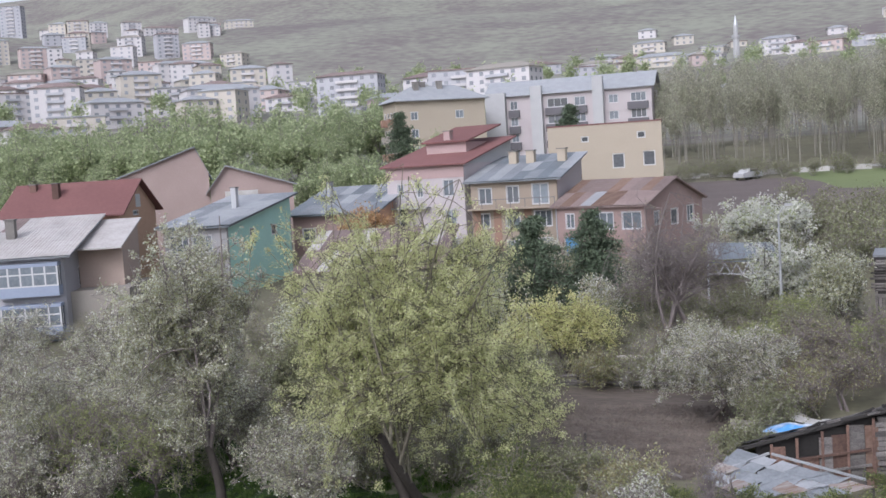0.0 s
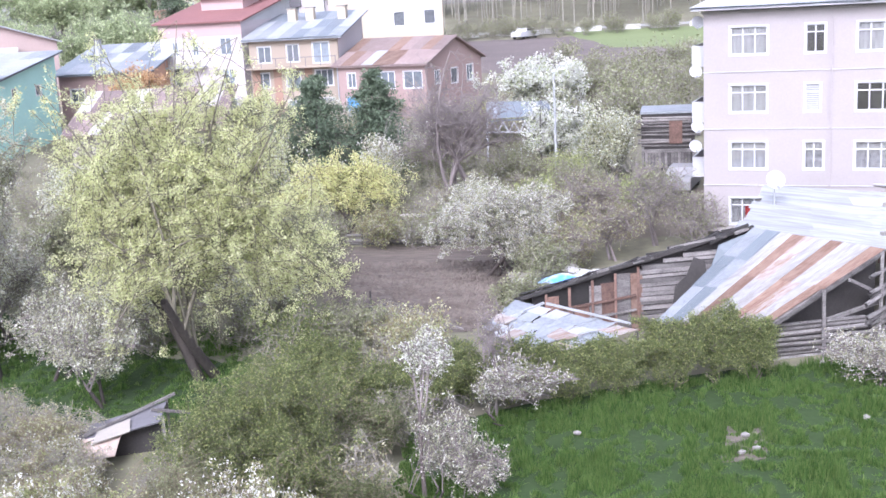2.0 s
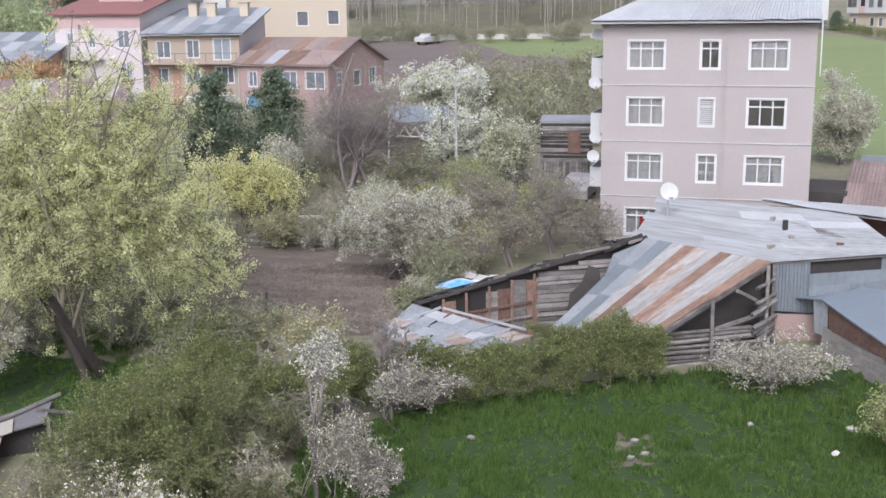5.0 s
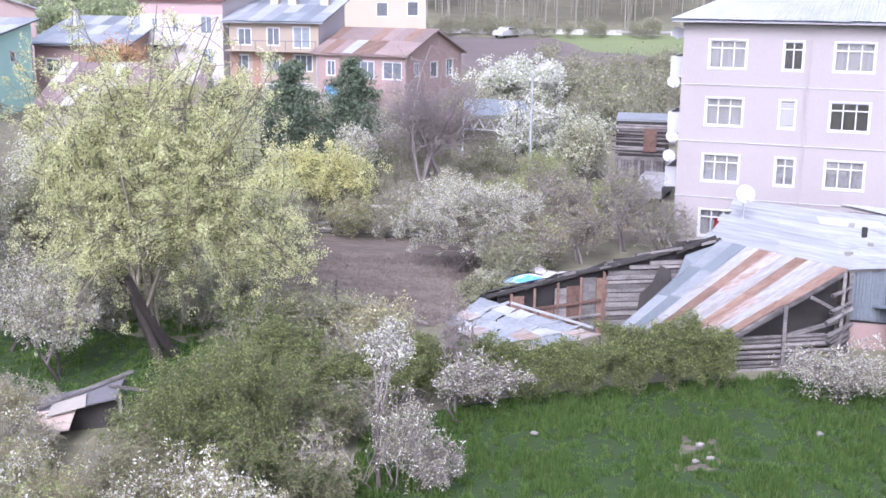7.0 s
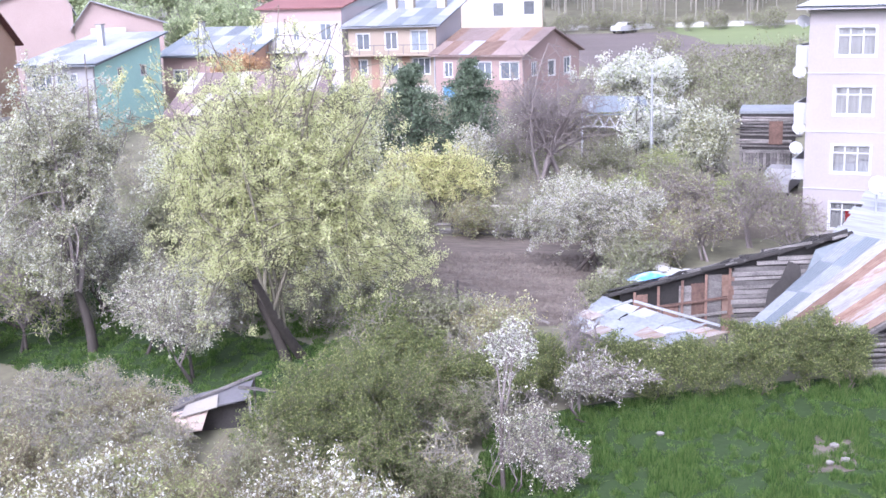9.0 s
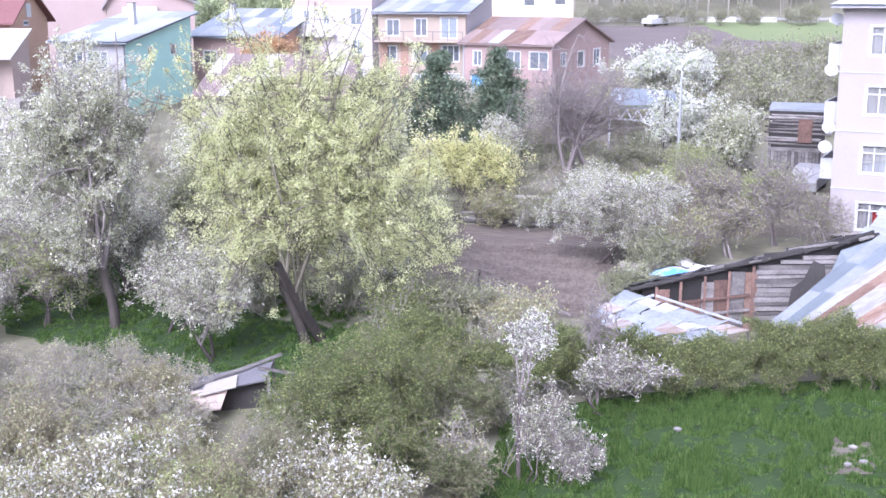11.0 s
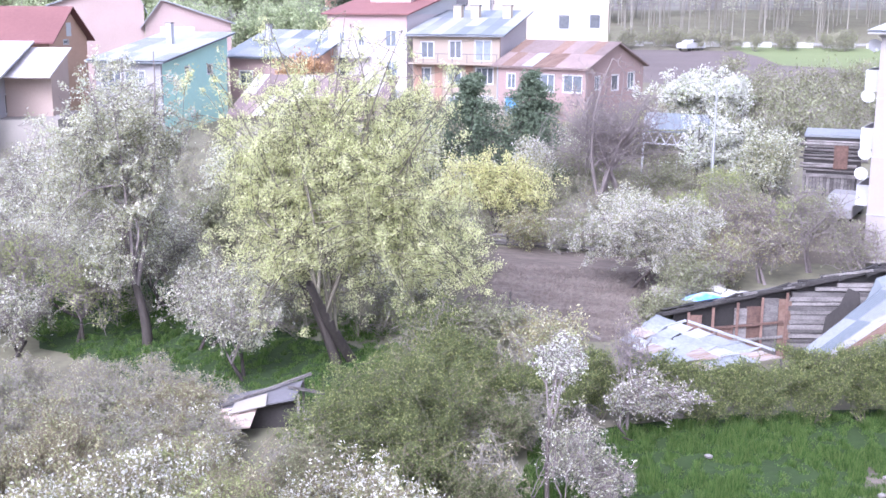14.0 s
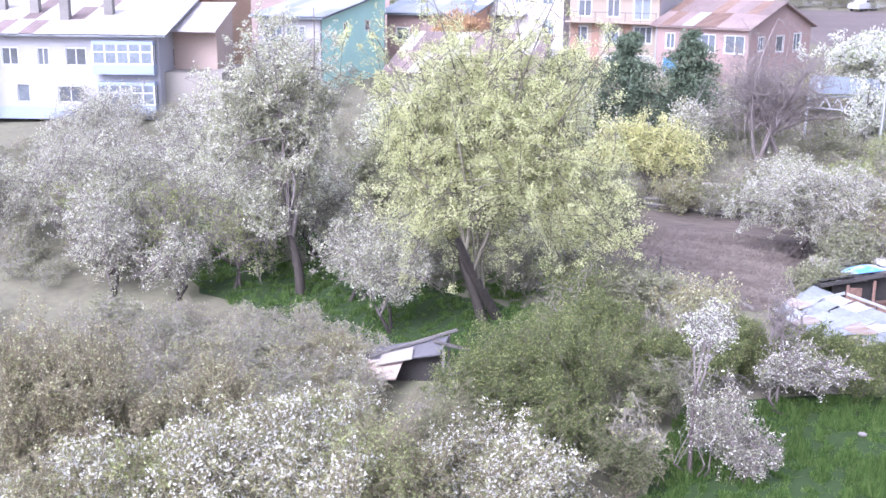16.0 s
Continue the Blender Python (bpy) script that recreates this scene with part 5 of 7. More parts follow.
# worn bare spot with stones on the meadow
sp = patch("bare_spot", "small worn patch of bare earth in the meadow", [(1.3, 33.2), (2.6, 33.3), (2.5, 35.6), (1.5, 35.4)], SOIL, 0.04, edge=0.5, step=0.25)
rng = random.Random(77)
for k, (x, y) in enumerate(((1.8, 33.6), (2.3, 33.9), (2.0, 34.8), (9.2, 36.2), (8.3, 34.4), (5.9, 36.3), (10.9, 36.0), (-3.4, 34.6))):
    bm = bmesh.new()
    bmesh.ops.create_icosphere(bm, subdivisions=1, radius=0.13 + 0.05 * (k == 3))
    for q in bm.verts:
        q.co = Vector((q.co.x * 1.3, q.co.y, q.co.z * 0.7)) * rng.uniform(0.75, 1.2)
    me = bpy.data.meshes.new("stone")
    bm.to_mesh(me), bm.free()
    me.materials.append(OLDWHITE if k in (3, 4) else CONCRETE)
    st_ = new("stone", me)
    st_.matrix_basis = pose(x, y, ground_z(x, y) + 0.12, 0, 0, rng.uniform(0, 360))
    tagged(st_, "pale stone lying in the meadow grass", "stone", "meadow stones")
# sign board by the far field
sg = thing("sign_board", "white sign board on a post beside the field", "sign", 24.3, 117.5, 6.6)
box_part("post", [(-0.06, 0.0, 0, 0.06, 0.12, 5.6)], STEEL, sg)
box_part("board", [(-0.42, -0.1, 5.6, 0.42, -0.02, 7.9)], WHITE, sg)
# parked cars
for x, y, rz, lab in ((0.1, 67.5, 80, "silver-grey parked car beside the apartment block"), (-20.5, 152.5, 62, "white parked car at the edge of the ploughed field"), (46.5, 155.0, 60, "white parked car between the flats")):
    car = thing("car", lab, "car", x, y, ground_z(x, y) + 0.03, rz, group="parked cars")
    bm = bmesh.new()
    prof = [(-2.1, 0.3), (-2.1, 0.8), (-1.9, 0.92), (-1.1, 0.98), (-0.5, 1.42), (1.0, 1.45), (1.7, 1.0), (2.1, 0.9), (2.15, 0.3)]
    l_, r_ = [bm.verts.new((x_, -0.82 + 0.12 * (z_ > 1.2), z_)) for x_, z_ in prof], [bm.verts.new((x_, 0.82 - 0.12 * (z_ > 1.2), z_)) for x_, z_ in prof]
    bm.faces.new(l_), bm.faces.new(r_[::-1])
    for i in range(len(prof)):
        j = (i + 1) % len(prof)
        bm.faces.new((l_[j], l_[i], r_[i], r_[j]))
    bmesh.ops.recalc_face_normals(bm, faces=bm.faces)
    me = bpy.data.meshes.new("body")
    bm.to_mesh(me), bm.free()
    me.materials.append(GREYWALL if "beside" in lab else WHITE)
    body = link("body", me, car)
    box_part("side_window", [(-0.55, -0.80, 1.02, 1.2, -0.76, 1.32), (-0.55, 0.76, 1.02, 1.2, 0.80, 1.32)], DARKGLASS, body)
    for wx in (-1.35, 1.35):
        for wy in (-0.8, 0.66):
            v = [(wx + 0.31 * math.cos(math.tau * i / 12), wy + q, 0.31 + 0.31 * math.sin(math.tau * i / 12)) for q in (0, 0.16) for i in range(12)]
            bm = bmesh.new()
            vs = [bm.verts.new(p) for p in v]
            bm.faces.new(vs[:12]), bm.faces.new(vs[12:][::-1])
            for i in range(12):
                bm.faces.new((vs[i], vs[(i + 1) % 12], vs[12 + (i + 1) % 12], vs[12 + i]))
            me = bpy.data.meshes.new("wheel")
            bm.to_mesh(me), bm.free()
            me.materials.append(DARK)
            link("wheel", me, car)


# ---- trees ----
def tubes(paths, radii, sides=5):
    """Tapered tubes along paths (p, k, 3) with radii (p, k): verts and faces."""
    paths, radii = np.asarray(paths, float), np.asarray(radii, float)
    p, k, _ = paths.shape
    tan = np.gradient(paths, axis=1)
    tan /= np.linalg.norm(tan, axis=2, keepdims=True) + 1e-9
    ref = np.where(np.abs(tan[..., 2:3]) > 0.9, np.array([1.0, 0, 0]), np.array([0, 0, 1.0]))
    a = np.cross(tan, ref)
    a /= np.linalg.norm(a, axis=2, keepdims=True) + 1e-9
    b = np.cross(tan, a)
    q = np.arange(sides) * math.tau / sides
    ring = a[:, :, None] * np.cos(q)[:, None] + b[:, :, None] * np.sin(q)[:, None]
    v = (paths[:, :, None] + ring * radii[:, :, None, None]).reshape(-1, 3)
    i, j, s = np.meshgrid(np.arange(p), np.arange(k - 1), np.arange(sides), indexing="ij")
    at = lambda jj, ss: (i * k + jj) * sides + ss % sides
    f = np.stack([at(j, s), at(j, s + 1), at(j + 1, s + 1), at(j + 1, s)], -1).reshape(-1, 4)
    return v, f


def bend(a, c, b, k):
    t = np.linspace(0, 1, k)[None, :, None]
    a, b, c = (np.asarray(q, float)[:, None] for q in (a, b, c))
    return a * (1 - t) ** 2 + 2 * c * t * (1 - t) + b * t * t


def leaves(places, size, rs, flat=0.0):
    """Small bent-free quads, one at each place, turned at random."""
    n = len(places)
    u = rs.normal(size=(n, 3))
    u /= np.linalg.norm(u, axis=1, keepdims=True)
    w = np.cross(u, rs.normal(size=(n, 3)))
    w /= np.linalg.norm(w, axis=1, keepdims=True) + 1e-9
    s = size * rs.uniform(0.55, 1.35, (n, 1))
    v = np.stack([places - u * s, places + w * s * 0.55, places + u * s, places - w * s * 0.55], 1).reshape(-1, 3)
    return v, np.arange(4 * n).reshape(-1, 4)


def crown_points(n, lobes, rs, inner=0.0):
    """Points within uneven lobes (x, y, z, rx, ry, rz)."""
    lobes = np.asarray(lobes, float)
    vol = lobes[:, 3] * lobes[:, 4] * lobes[:, 5]
    k = rs.choice(len(lobes), n, p=vol / vol.sum())
    d = rs.normal(size=(n, 3))
    d /= np.linalg.norm(d, axis=1, keepdims=True)
    r = (inner ** 3 + (1 - inner ** 3) * rs.uniform(0, 1, (n, 1))) ** (1 / 3) * 1.06
    wob = np.array([1 + 0.28 * noise.noise(Vector(q) * 2.2 + Vector((kk * 3.1, 0, 0))) for q, kk in zip(d, k)])[:, None]
    return lobes[k, :3] + d * r * wob * lobes[k, 3:6]


def tree_mesh(height, lobes, trunk_r, n_limb, n_sec, n_twig, n_leaf, size, seed, fork=0.3, lean=(0, 0), clump=1, multi=1, droop=0.0, twig_r=0.012, sec_len=0.33, upright=0.35, limb_r=0.5, low=0.75):
    """Wood (verts, faces) and leaf places of a tree whose crown fills the lobes."""
    rs = np.random.RandomState(seed)
    lobes = np.asarray(lobes, float)
    V, F = [], []

    def add(paths, radii, sides):
        v, f = tubes(paths, radii, sides)
        F.append(f + sum(len(q) for q in V))
        V.append(v)
    top = np.array([lean[0], lean[1], height * fork])
    stems = []
    for m in range(multi):
        off = np.array([rs.uniform(-1, 1), rs.uniform(-1, 1), 0]) * (trunk_r * 2.2 if multi > 1 else 0)
        tp = top + (rs.normal(size=3) * height * 0.10 * (multi > 1)) * [1, 1, 0.3]
        stems.append((off * [1, 1, 0] - [0, 0, 0.1], tp))
    a, b = np.array([s[0] for s in stems]), np.array([s[1] for s in stems])
    add(bend(a, (a + b) / 2 + rs.normal(size=a.shape) * [0.08, 0.08, 0] * height * 0.15, b, 7), np.linspace(trunk_r, trunk_r * 0.62, 7)[None].repeat(multi, 0) / multi ** 0.4, 8)
    # limbs
    ends = crown_points(n_limb, lobes, rs, 0.72)
    ends = ends[np.argsort(0.45 * np.hypot(ends[:, 0] - top[0], ends[:, 1] - top[1]) - ends[:, 2])]  # the steepest ones are the main limbs
    k = rs.randint(0, multi, n_limb)
    t = rs.uniform(low, 1.0, (n_limb, 1))
    st = a[k] + (b[k] - a[k]) * t
    base_r = np.full(n_limb, trunk_r * limb_r / multi ** 0.3)
    n_main = max(4, n_limb // 5)
    sway = lambda: np.c_[rs.normal(size=(n_limb, 2)) * 0.07, rs.uniform(0.04, 0.16, n_limb)] * height
    limbs = bend(st, st + (ends - st) * 0.45 + sway(), ends, 9)
    for q in range(n_main, n_limb):  # lesser limbs fork off the nearest main limb
        near_ = np.argmin(np.linalg.norm(limbs[:n_main, 6] - ends[q], axis=1))
        j = rs.randint(2, 6)
        st[q], base_r[q] = limbs[near_, j], trunk_r * limb_r / multi ** 0.3 * (1 - j / 9) * 0.6
    limbs[n_main:] = bend(st, st + (ends - st) * 0.45 + sway() * 0.7, ends, 9)[n_main:]
    lr = np.linspace(1, 0.16, 9)[None] * base_r[:, None] * rs.uniform(0.7, 1.1, (n_limb, 1))
    add(limbs, lr, 6)
    # secondary branches
    R = float(lobes[:, 3:6].mean())
    n = n_limb * n_sec
    li, ti = rs.randint(0, n_limb, n), rs.randint(2, 9, n)
    st = limbs[li, ti]
    goal = crown_points(n, lobes, rs, 0.45)
    d = goal - st
    dist = np.linalg.norm(d, axis=1, keepdims=True)
    en = st + d / (dist + 1e-6) * np.minimum(dist, R * sec_len * 3 * rs.uniform(0.5, 1.1, (n, 1)))
    mid = (st + en) / 2 + np.c_[rs.normal(size=(n, 2)) * 0.04, rs.uniform(0.0, 0.08, n)] * height
    en[:, 2] -= droop * rs.uniform(0, 1, n)
    sec = bend(st, mid, en, 6)
    sr = np.linspace(1, 0.3, 6)[None] * np.minimum(lr[li, ti] * 0.6, trunk_r * 0.2)[:, None]
    add(sec, np.maximum(sr, twig_r), 4)
    # twigs
    n2 = n * n_twig
    li, ti = rs.randint(0, n, n2), rs.randint(1, 6, n2)
    st = sec[li, ti]
    d = rs.normal(size=(n2, 3)) + [0, 0, upright] + (sec[li, 5] - sec[li, 0]) / R
    d /= np.linalg.norm(d, axis=1, keepdims=True)
    en = st + d * R * rs.uniform(0.10, 0.30, (n2, 1))
    en[:, 2] -= droop * rs.uniform(0.2, 0.8, n2)
    tw = bend(st, (st + en) / 2 + rs.normal(size=(n2, 3)) * 0.02 * R, en, 4)
    add(tw, np.linspace(twig_r, twig_r * 0.5, 4)[None].repeat(n2, 0), 3)
    wood = np.concatenate(V), np.concatenate(F), len(V[0]), len(F[0])
    m = max(1, n_leaf // clump)
    pick, tt = rs.randint(0, n2, m), rs.uniform(0.15, 1.05, (m, 1))
    pl = tw[pick, 0] + (tw[pick, 3] - tw[pick, 0]) * tt
    pl = pl.repeat(clump, 0) + rs.normal(size=(m * clump, 3)) * (size * 1.7 if clump > 1 else size * 2.2)
    return wood, pl, rs


def tree(name, label, x, y, height, lobes, leafm, n_leaf, size, seed, trunk_r=0.15, n_limb=9, n_sec=9, n_twig=6, bark=BARK, category="tree", group="", twigs=None, turn=0, **kw):
    """A tree or bush: stems, the branches and twigs on them, and a crown of single leaves or petals."""
    (wv, wf, nv, nf), pl, rs = tree_mesh(height, lobes, trunk_r, n_limb, n_sec, n_twig, n_leaf, size, seed, **kw)
    t = thing(name, label, category, x, y, ground_z(x, y), turn, group)
    for nm, v, f, m in (("trunk", wv[:nv], wf[:nf], bark), ("branchwork", wv[nv:], wf[nf:] - nv, twigs or bark)):
        me = mesh_np(nm, v, f, m)
        me.shade_smooth()
        link(nm, me, t)
    if n_leaf:
        link("crown", mesh_np("crown", *leaves(pl, size, rs), leafm), t)
    return t


# the big yellow-green willow and the tall blossoming pear of the orchard
tree("willow_tree", "large willow with pale yellow-green spring leaves and dark forked trunk", -18.0, 38.8, 13.0,
     [(-4.1, 0, 9.6, 2.6, 2.4, 2.6), (-1.6, 0.3, 11.8, 2.6, 2.2, 2.2), (2.2, 0, 11.3, 2.2, 2.0, 2.3), (-5.3, 0.2, 5.8, 1.9, 1.8, 2.4), (-1.4, 0, 7.0, 3.3, 3.0, 2.9), (2.6, 0, 6.2, 2.8, 2.6, 2.7), (3.9, -0.2, 2.8, 2.8, 2.2, 2.3),
      (-3.0, -0.4, 2.3, 1.9, 1.8, 1.9), (-4.1, -0.8, 3.1, 2.2, 2.0, 2.2), (2.0, 0.2, 2.4, 2.6, 2.0, 2.2), (5.2, 0.4, 4.8, 1.9, 1.8, 1.9)], WILLOW, 225000, 0.042, 3, low=0.3, limb_r=0.42, trunk_r=0.30, n_limb=66, n_sec=11, n_twig=7, fork=0.31, lean=(-1.7, 0), sec_len=0.5, bark=BARKDARK, twigs=BARKOLIVE, multi=2, turn=25)
tree("pear_tree", "tall pear tree covered in greyish white blossom", -27.2, 38.1, 12.2, [(-1.9, 0, 9.9, 3.1, 2.8, 2.7), (0.5, 0, 9.0, 2.3, 2.4, 3.2), (-3.1, 0, 6.0, 2.7, 2.4, 2.3), (0.7, 0, 4.8, 2.0, 1.8, 1.9), (-1.0, 0.2, 6.4, 2.8, 2.4, 2.7), (-0.8, -0.5, 3.7, 2.2, 1.8, 1.6)], GREYBLOSSOM, 98000, 0.05, 5, trunk_r=0.24, n_limb=40, n_sec=12, n_twig=7, fork=0.22, lean=(-0.4, 0), clump=3, limb_r=0.5, bark=BARKDARK, twigs=BARKMAUVE, turn=35)
orchard = [(-30.2, 37.6, 4.6, 2.2, YOUNGLEAF, 5000), (-34.0, 42.0, 6.2, 3.0, GREYBLOSSOM, 14000), (-38.5, 40.0, 6.4, 3.2, GREYBLOSSOM, 14000), (-44.3, 42.0, 6.6, 3.4, BLOSSOM, 13000), (-40.0, 47.5, 6.4, 3.2, GREYBLOSSOM, 12000),
           (-24.6, 38.4, 4.4, 2.0, GREYBLOSSOM, 8000), (-21.4, 36.0, 5.0, 1.9, GREYBLOSSOM, 9000), (-22.9, 40.6, 5.0, 2.2, GREYBLOSSOM, 10000), (-48.0, 47.0, 6.8, 3.4, GREYBLOSSOM, 12000), (-45.0, 37.0, 5.6, 2.8, GREYBLOSSOM, 10000), (-37.0, 36.5, 5.6, 2.8, GREYBLOSSOM, 10000), (-52.0, 52.0, 6.5, 3.4, GREYBLOSSOM, 10000), (-44.0, 53.5, 5.8, 3.2, BLOSSOM, 9000),
           (-32.0, 40.2, 5.4, 2.5, GREYBLOSSOM, 9000), (-34.0, 37.8, 5.0, 2.4, YOUNGLEAF, 5000), (-41.5, 43.5, 5.8, 2.8, BLOSSOM, 9000), (-29.5, 42.5, 5.6, 2.6, GREYBLOSSOM, 9000), (-33.5, 46.5, 5.6, 2.8, BLOSSOM, 9000),
           (-34.8, 34.6, 4.6, 2.3, GREYBLOSSOM, 7000), (-38.6, 37.4, 5.0, 2.5, YOUNGLEAF, 6000), (-42.0, 39.2, 5.4, 2.6, GREYBLOSSOM, 8000), (-31.6, 35.4, 3.8, 1.9, GREYBLOSSOM, 5000)]
for i, (x, y, h, r, m, n) in enumerate(orchard):
    lab = "orchard fruit tree in pale green first leaf" if m is YOUNGLEAF else "orchard fruit tree with sparse white blossom and dark branches"
    tree("fruit_tree", lab, x, y, h, [(0, 0, h * 0.58, r, r, h * 0.40), (r * 0.6, 0.2, h * 0.36, r * 0.7, r * 0.7, h * 0.26), (-r * 0.5, -0.3, h * 0.78, r * 0.5, r * 0.5, h * 0.24), (-r * 0.6, -0.4, h * 0.34, r * 0.6, r * 0.6, h * 0.24)], m, int(n * 1.3), 0.046, 40 + i, trunk_r=0.12, n_limb=20, n_sec=11, n_twig=6, clump=2, group="orchard trees", fork=0.18, multi=2, bark=BARKDARK, twigs=BARKMAUVE, turn=47 * i)
# blossoming plum thicket close to the camera: it grows taller where the bank is lower
rn = random.Random(17)
near = []
for k in range(54):
    az, r = rn.uniform(-51, -21.5), 23.5 + 7.2 * rn.random() ** 0.8
    if az > -27 and r > 29:
        continue
    x, y = r * math.sin(radians(az)), r * math.cos(radians(az))
    slope = 0.385 + 0.0045 * max(0, az + 33) + 0.0015 * max(0, -33 - az)
    h = min(5.4, 14 - r * slope - ground_z(x, y) + rn.uniform(-1.3, 0.3))
    near.append((x, y, h, rn.uniform(1.1, 1.9), rn.choice((NEARBLOSSOM, NEARBLOSSOM, NEARBLOSSOM, YOUNGLEAF, BROWNBUD)), rn.choice((4500, 6000, 8000))))
for k in range(17):  # taller brown saplings at the orchard's corner
    az, r = rn.uniform(-54, -39.5), rn.uniform(30.0, 34.5)
    x, y = r * math.sin(radians(az)), r * math.cos(radians(az))
    near.append((x, y, rn.uniform(3.2, 5.0) + 0.09 * (-39 - az), rn.uniform(1.3, 1.9), BROWNBUD, 4500))
for k in range(26):  # low dry brush along the edge of the orchard grass
    az, r = rn.uniform(-43, -30), rn.uniform(31.0, 40.0)
    x, y = r * math.sin(radians(az)), r * math.cos(radians(az))
    if y < 33.2 - 0.33 * (x + 22) - 0.6:
        near.append((x, y, rn.uniform(0.9, 1.8), rn.uniform(0.8, 1.3), rn.choice((BROWNBUD, BROWNBUD, NEARBLOSSOM)), 2200))
near += [(-10.6, 27.4, 2.9, 1.7, GREENLEAF, 14000), (-8.9, 28.2, 2.0, 1.3, BUSHGREEN, 8000), (-13.6, 26.6, 3.4, 1.6, OLIVE, 9000), (-9.7, 32.6, 2.3, 1.5, BUSHGREEN, 8000), (-11.4, 33.4, 2.8, 1.7, GREENLEAF, 9000), (-13.4, 33.6, 2.6, 1.7, OLIVE, 8000)]
for i, (x, y, h, r, m, n) in enumerate(near):
    lab = {"specked_blossom": "twiggy blossoming plum bush with upright shoots", "brown_bud": "brown budding sapling with bare twigs"}.get(m.name, "twiggy bush in fresh green first leaf")
    sp = [(rn.uniform(-0.8, 0.8) * r, rn.uniform(-0.8, 0.8) * r, h * rn.uniform(0.6, 0.85), r * 0.4, r * 0.4, h * 0.3) for _ in range(5)]
    tree("plum_bush" if m is NEARBLOSSOM else "thicket_bush", lab, x, y, h, [(0, 0, h * 0.45, r, r, h * 0.42)] + sp, m, n, 0.046 if m is NEARBLOSSOM else 0.036, 70 + i, trunk_r=0.08, n_limb=20, n_sec=9, n_twig=6, clump=4 if m is NEARBLOSSOM else 2, bark=BARKTWIG, category="bush", multi=4, fork=0.2, twig_r=0.009, upright=1.5)
tree("thicket_bush", "rounded dense dull green bush of fine twigs", -12.4, 29.3, 4.9, [(0, 0, 1.95, 3.2, 2.7, 2.65), (1.7, 0.4, 1.6, 1.9, 2.0, 2.1), (-1.8, -0.5, 1.6, 1.8, 1.8, 2.0)], GREENLEAF, 120000, 0.034, 90, trunk_r=0.10, n_limb=34, n_sec=14, n_twig=6, bark=BARKOLIVE, category="bush", multi=5, fork=0.15, twig_r=0.007, upright=1.2)
tree("cherry_tree", "slender young fruit tree with bright white blossom at the meadow edge", -7.55, 29.9, 6.0, [(0.3, 0, 4.75, 1.1, 0.8, 0.5), (0.0, 0, 5.1, 0.7, 0.5, 0.5), (-0.4, 0, 4.7, 0.5, 0.5, 0.4), (0.75, 0, 5.6, 0.2, 0.2, 0.55), (0.9, 0, 4.5, 0.5, 0.5, 0.35)], BRIGHTBLOSSOM, 3200, 0.036, 91, trunk_r=0.08, n_limb=14, n_sec=8, n_twig=5, clump=6, fork=0.5, turn=14, twigs=BARKMAUVE)
tree("plum_bush", "thin twiggy plum bush with scattered white blossom", -7.4, 30.0, 3.8, [(0.1, 0, 3.2, 1.0, 0.8, 0.6), (0.5, 0, 2.3, 1.4, 1.1, 0.9), (0.9, 0, 1.2, 1.6, 1.2, 1.1)], GREYBLOSSOM, 4000, 0.036, 97, trunk_r=0.06, n_limb=22, n_sec=9, n_twig=6, clump=3, category="bush", multi=3, fork=0.15, twig_r=0.008, twigs=BARKMAUVE, turn=14)
tree("plum_bush", "low greyish white blossoming bush at the meadow edge", -5.9, 30.3, 2.2, [(0, 0, 1.1, 1.0, 0.9, 1.0)], GREYBLOSSOM, 2500, 0.036, 96, trunk_r=0.05, n_limb=14, n_sec=9, n_twig=6, clump=3, category="bush", multi=3, fork=0.15, twigs=BARKMAUVE)
tree("plum_bush", "white blossoming plum bush in the hedge", -6.0, 35.3, 2.9, [(0.9, 0, 1.6, 1.9, 1.0, 0.9), (-0.2, 0, 1.7, 1.0, 0.8, 1.0)], BLOSSOM, 5000, 0.042, 92, trunk_r=0.06, n_limb=22, n_sec=9, n_twig=6, clump=3, category="bush", multi=3, fork=0.13, twigs=BARKMAUVE)
tree("bare_sapling", "thin leafless grey sapling rising out of the hedge", -6.3, 35.8, 5.0, [(0, 0, 3.2, 0.9, 0.8, 1.5)], BROWNBUD, 300, 0.03, 98, trunk_r=0.06, n_limb=12, n_sec=6, n_twig=5, fork=0.5, bark=BARKMAUVE, upright=1.2, twig_r=0.01)
tree("plum_bush", "wide white blossoming bush before the log barn", 6.8, 39.0, 2.7, [(-0.8, 0, 1.2, 1.8, 1.2, 1.15), (1.3, 0.2, 1.45, 1.5, 1.2, 1.25), (2.5, 0, 1.1, 0.9, 0.8, 0.9)], BLOSSOM, 9500, 0.042, 93, trunk_r=0.08, n_limb=20, n_sec=10, n_twig=7, clump=3, category="bush", multi=4, fork=0.15, twigs=BARKMAUVE)
tree("young_tree", "young fruit tree with pale green leaves on the meadow", 9.6, 33.2, 3.0, [(-0.2, 0, 2.0, 1.2, 1.1, 0.9), (0.5, 0, 1.5, 0.9, 0.8, 0.7), (-0.3, 0, 2.7, 0.6, 0.6, 0.5)], YOUNGLEAF, 5000, 0.042, 94, trunk_r=0.06, n_limb=14, n_sec=8, n_twig=5, fork=0.3, twigs=BARKOLIVE, upright=1.0)
tree("plum_bush", "white blossoming bush by the white house", 13.7, 33.2, 2.4, [(0, 0, 1.3, 1.1, 1.1, 1.0)], BLOSSOM, 5000, 0.045, 95, trunk_r=0.06, n_limb=12, n_sec=8, n_twig=5, clump=4, category="bush", multi=3, fork=0.15, twigs=BARKMAUVE)
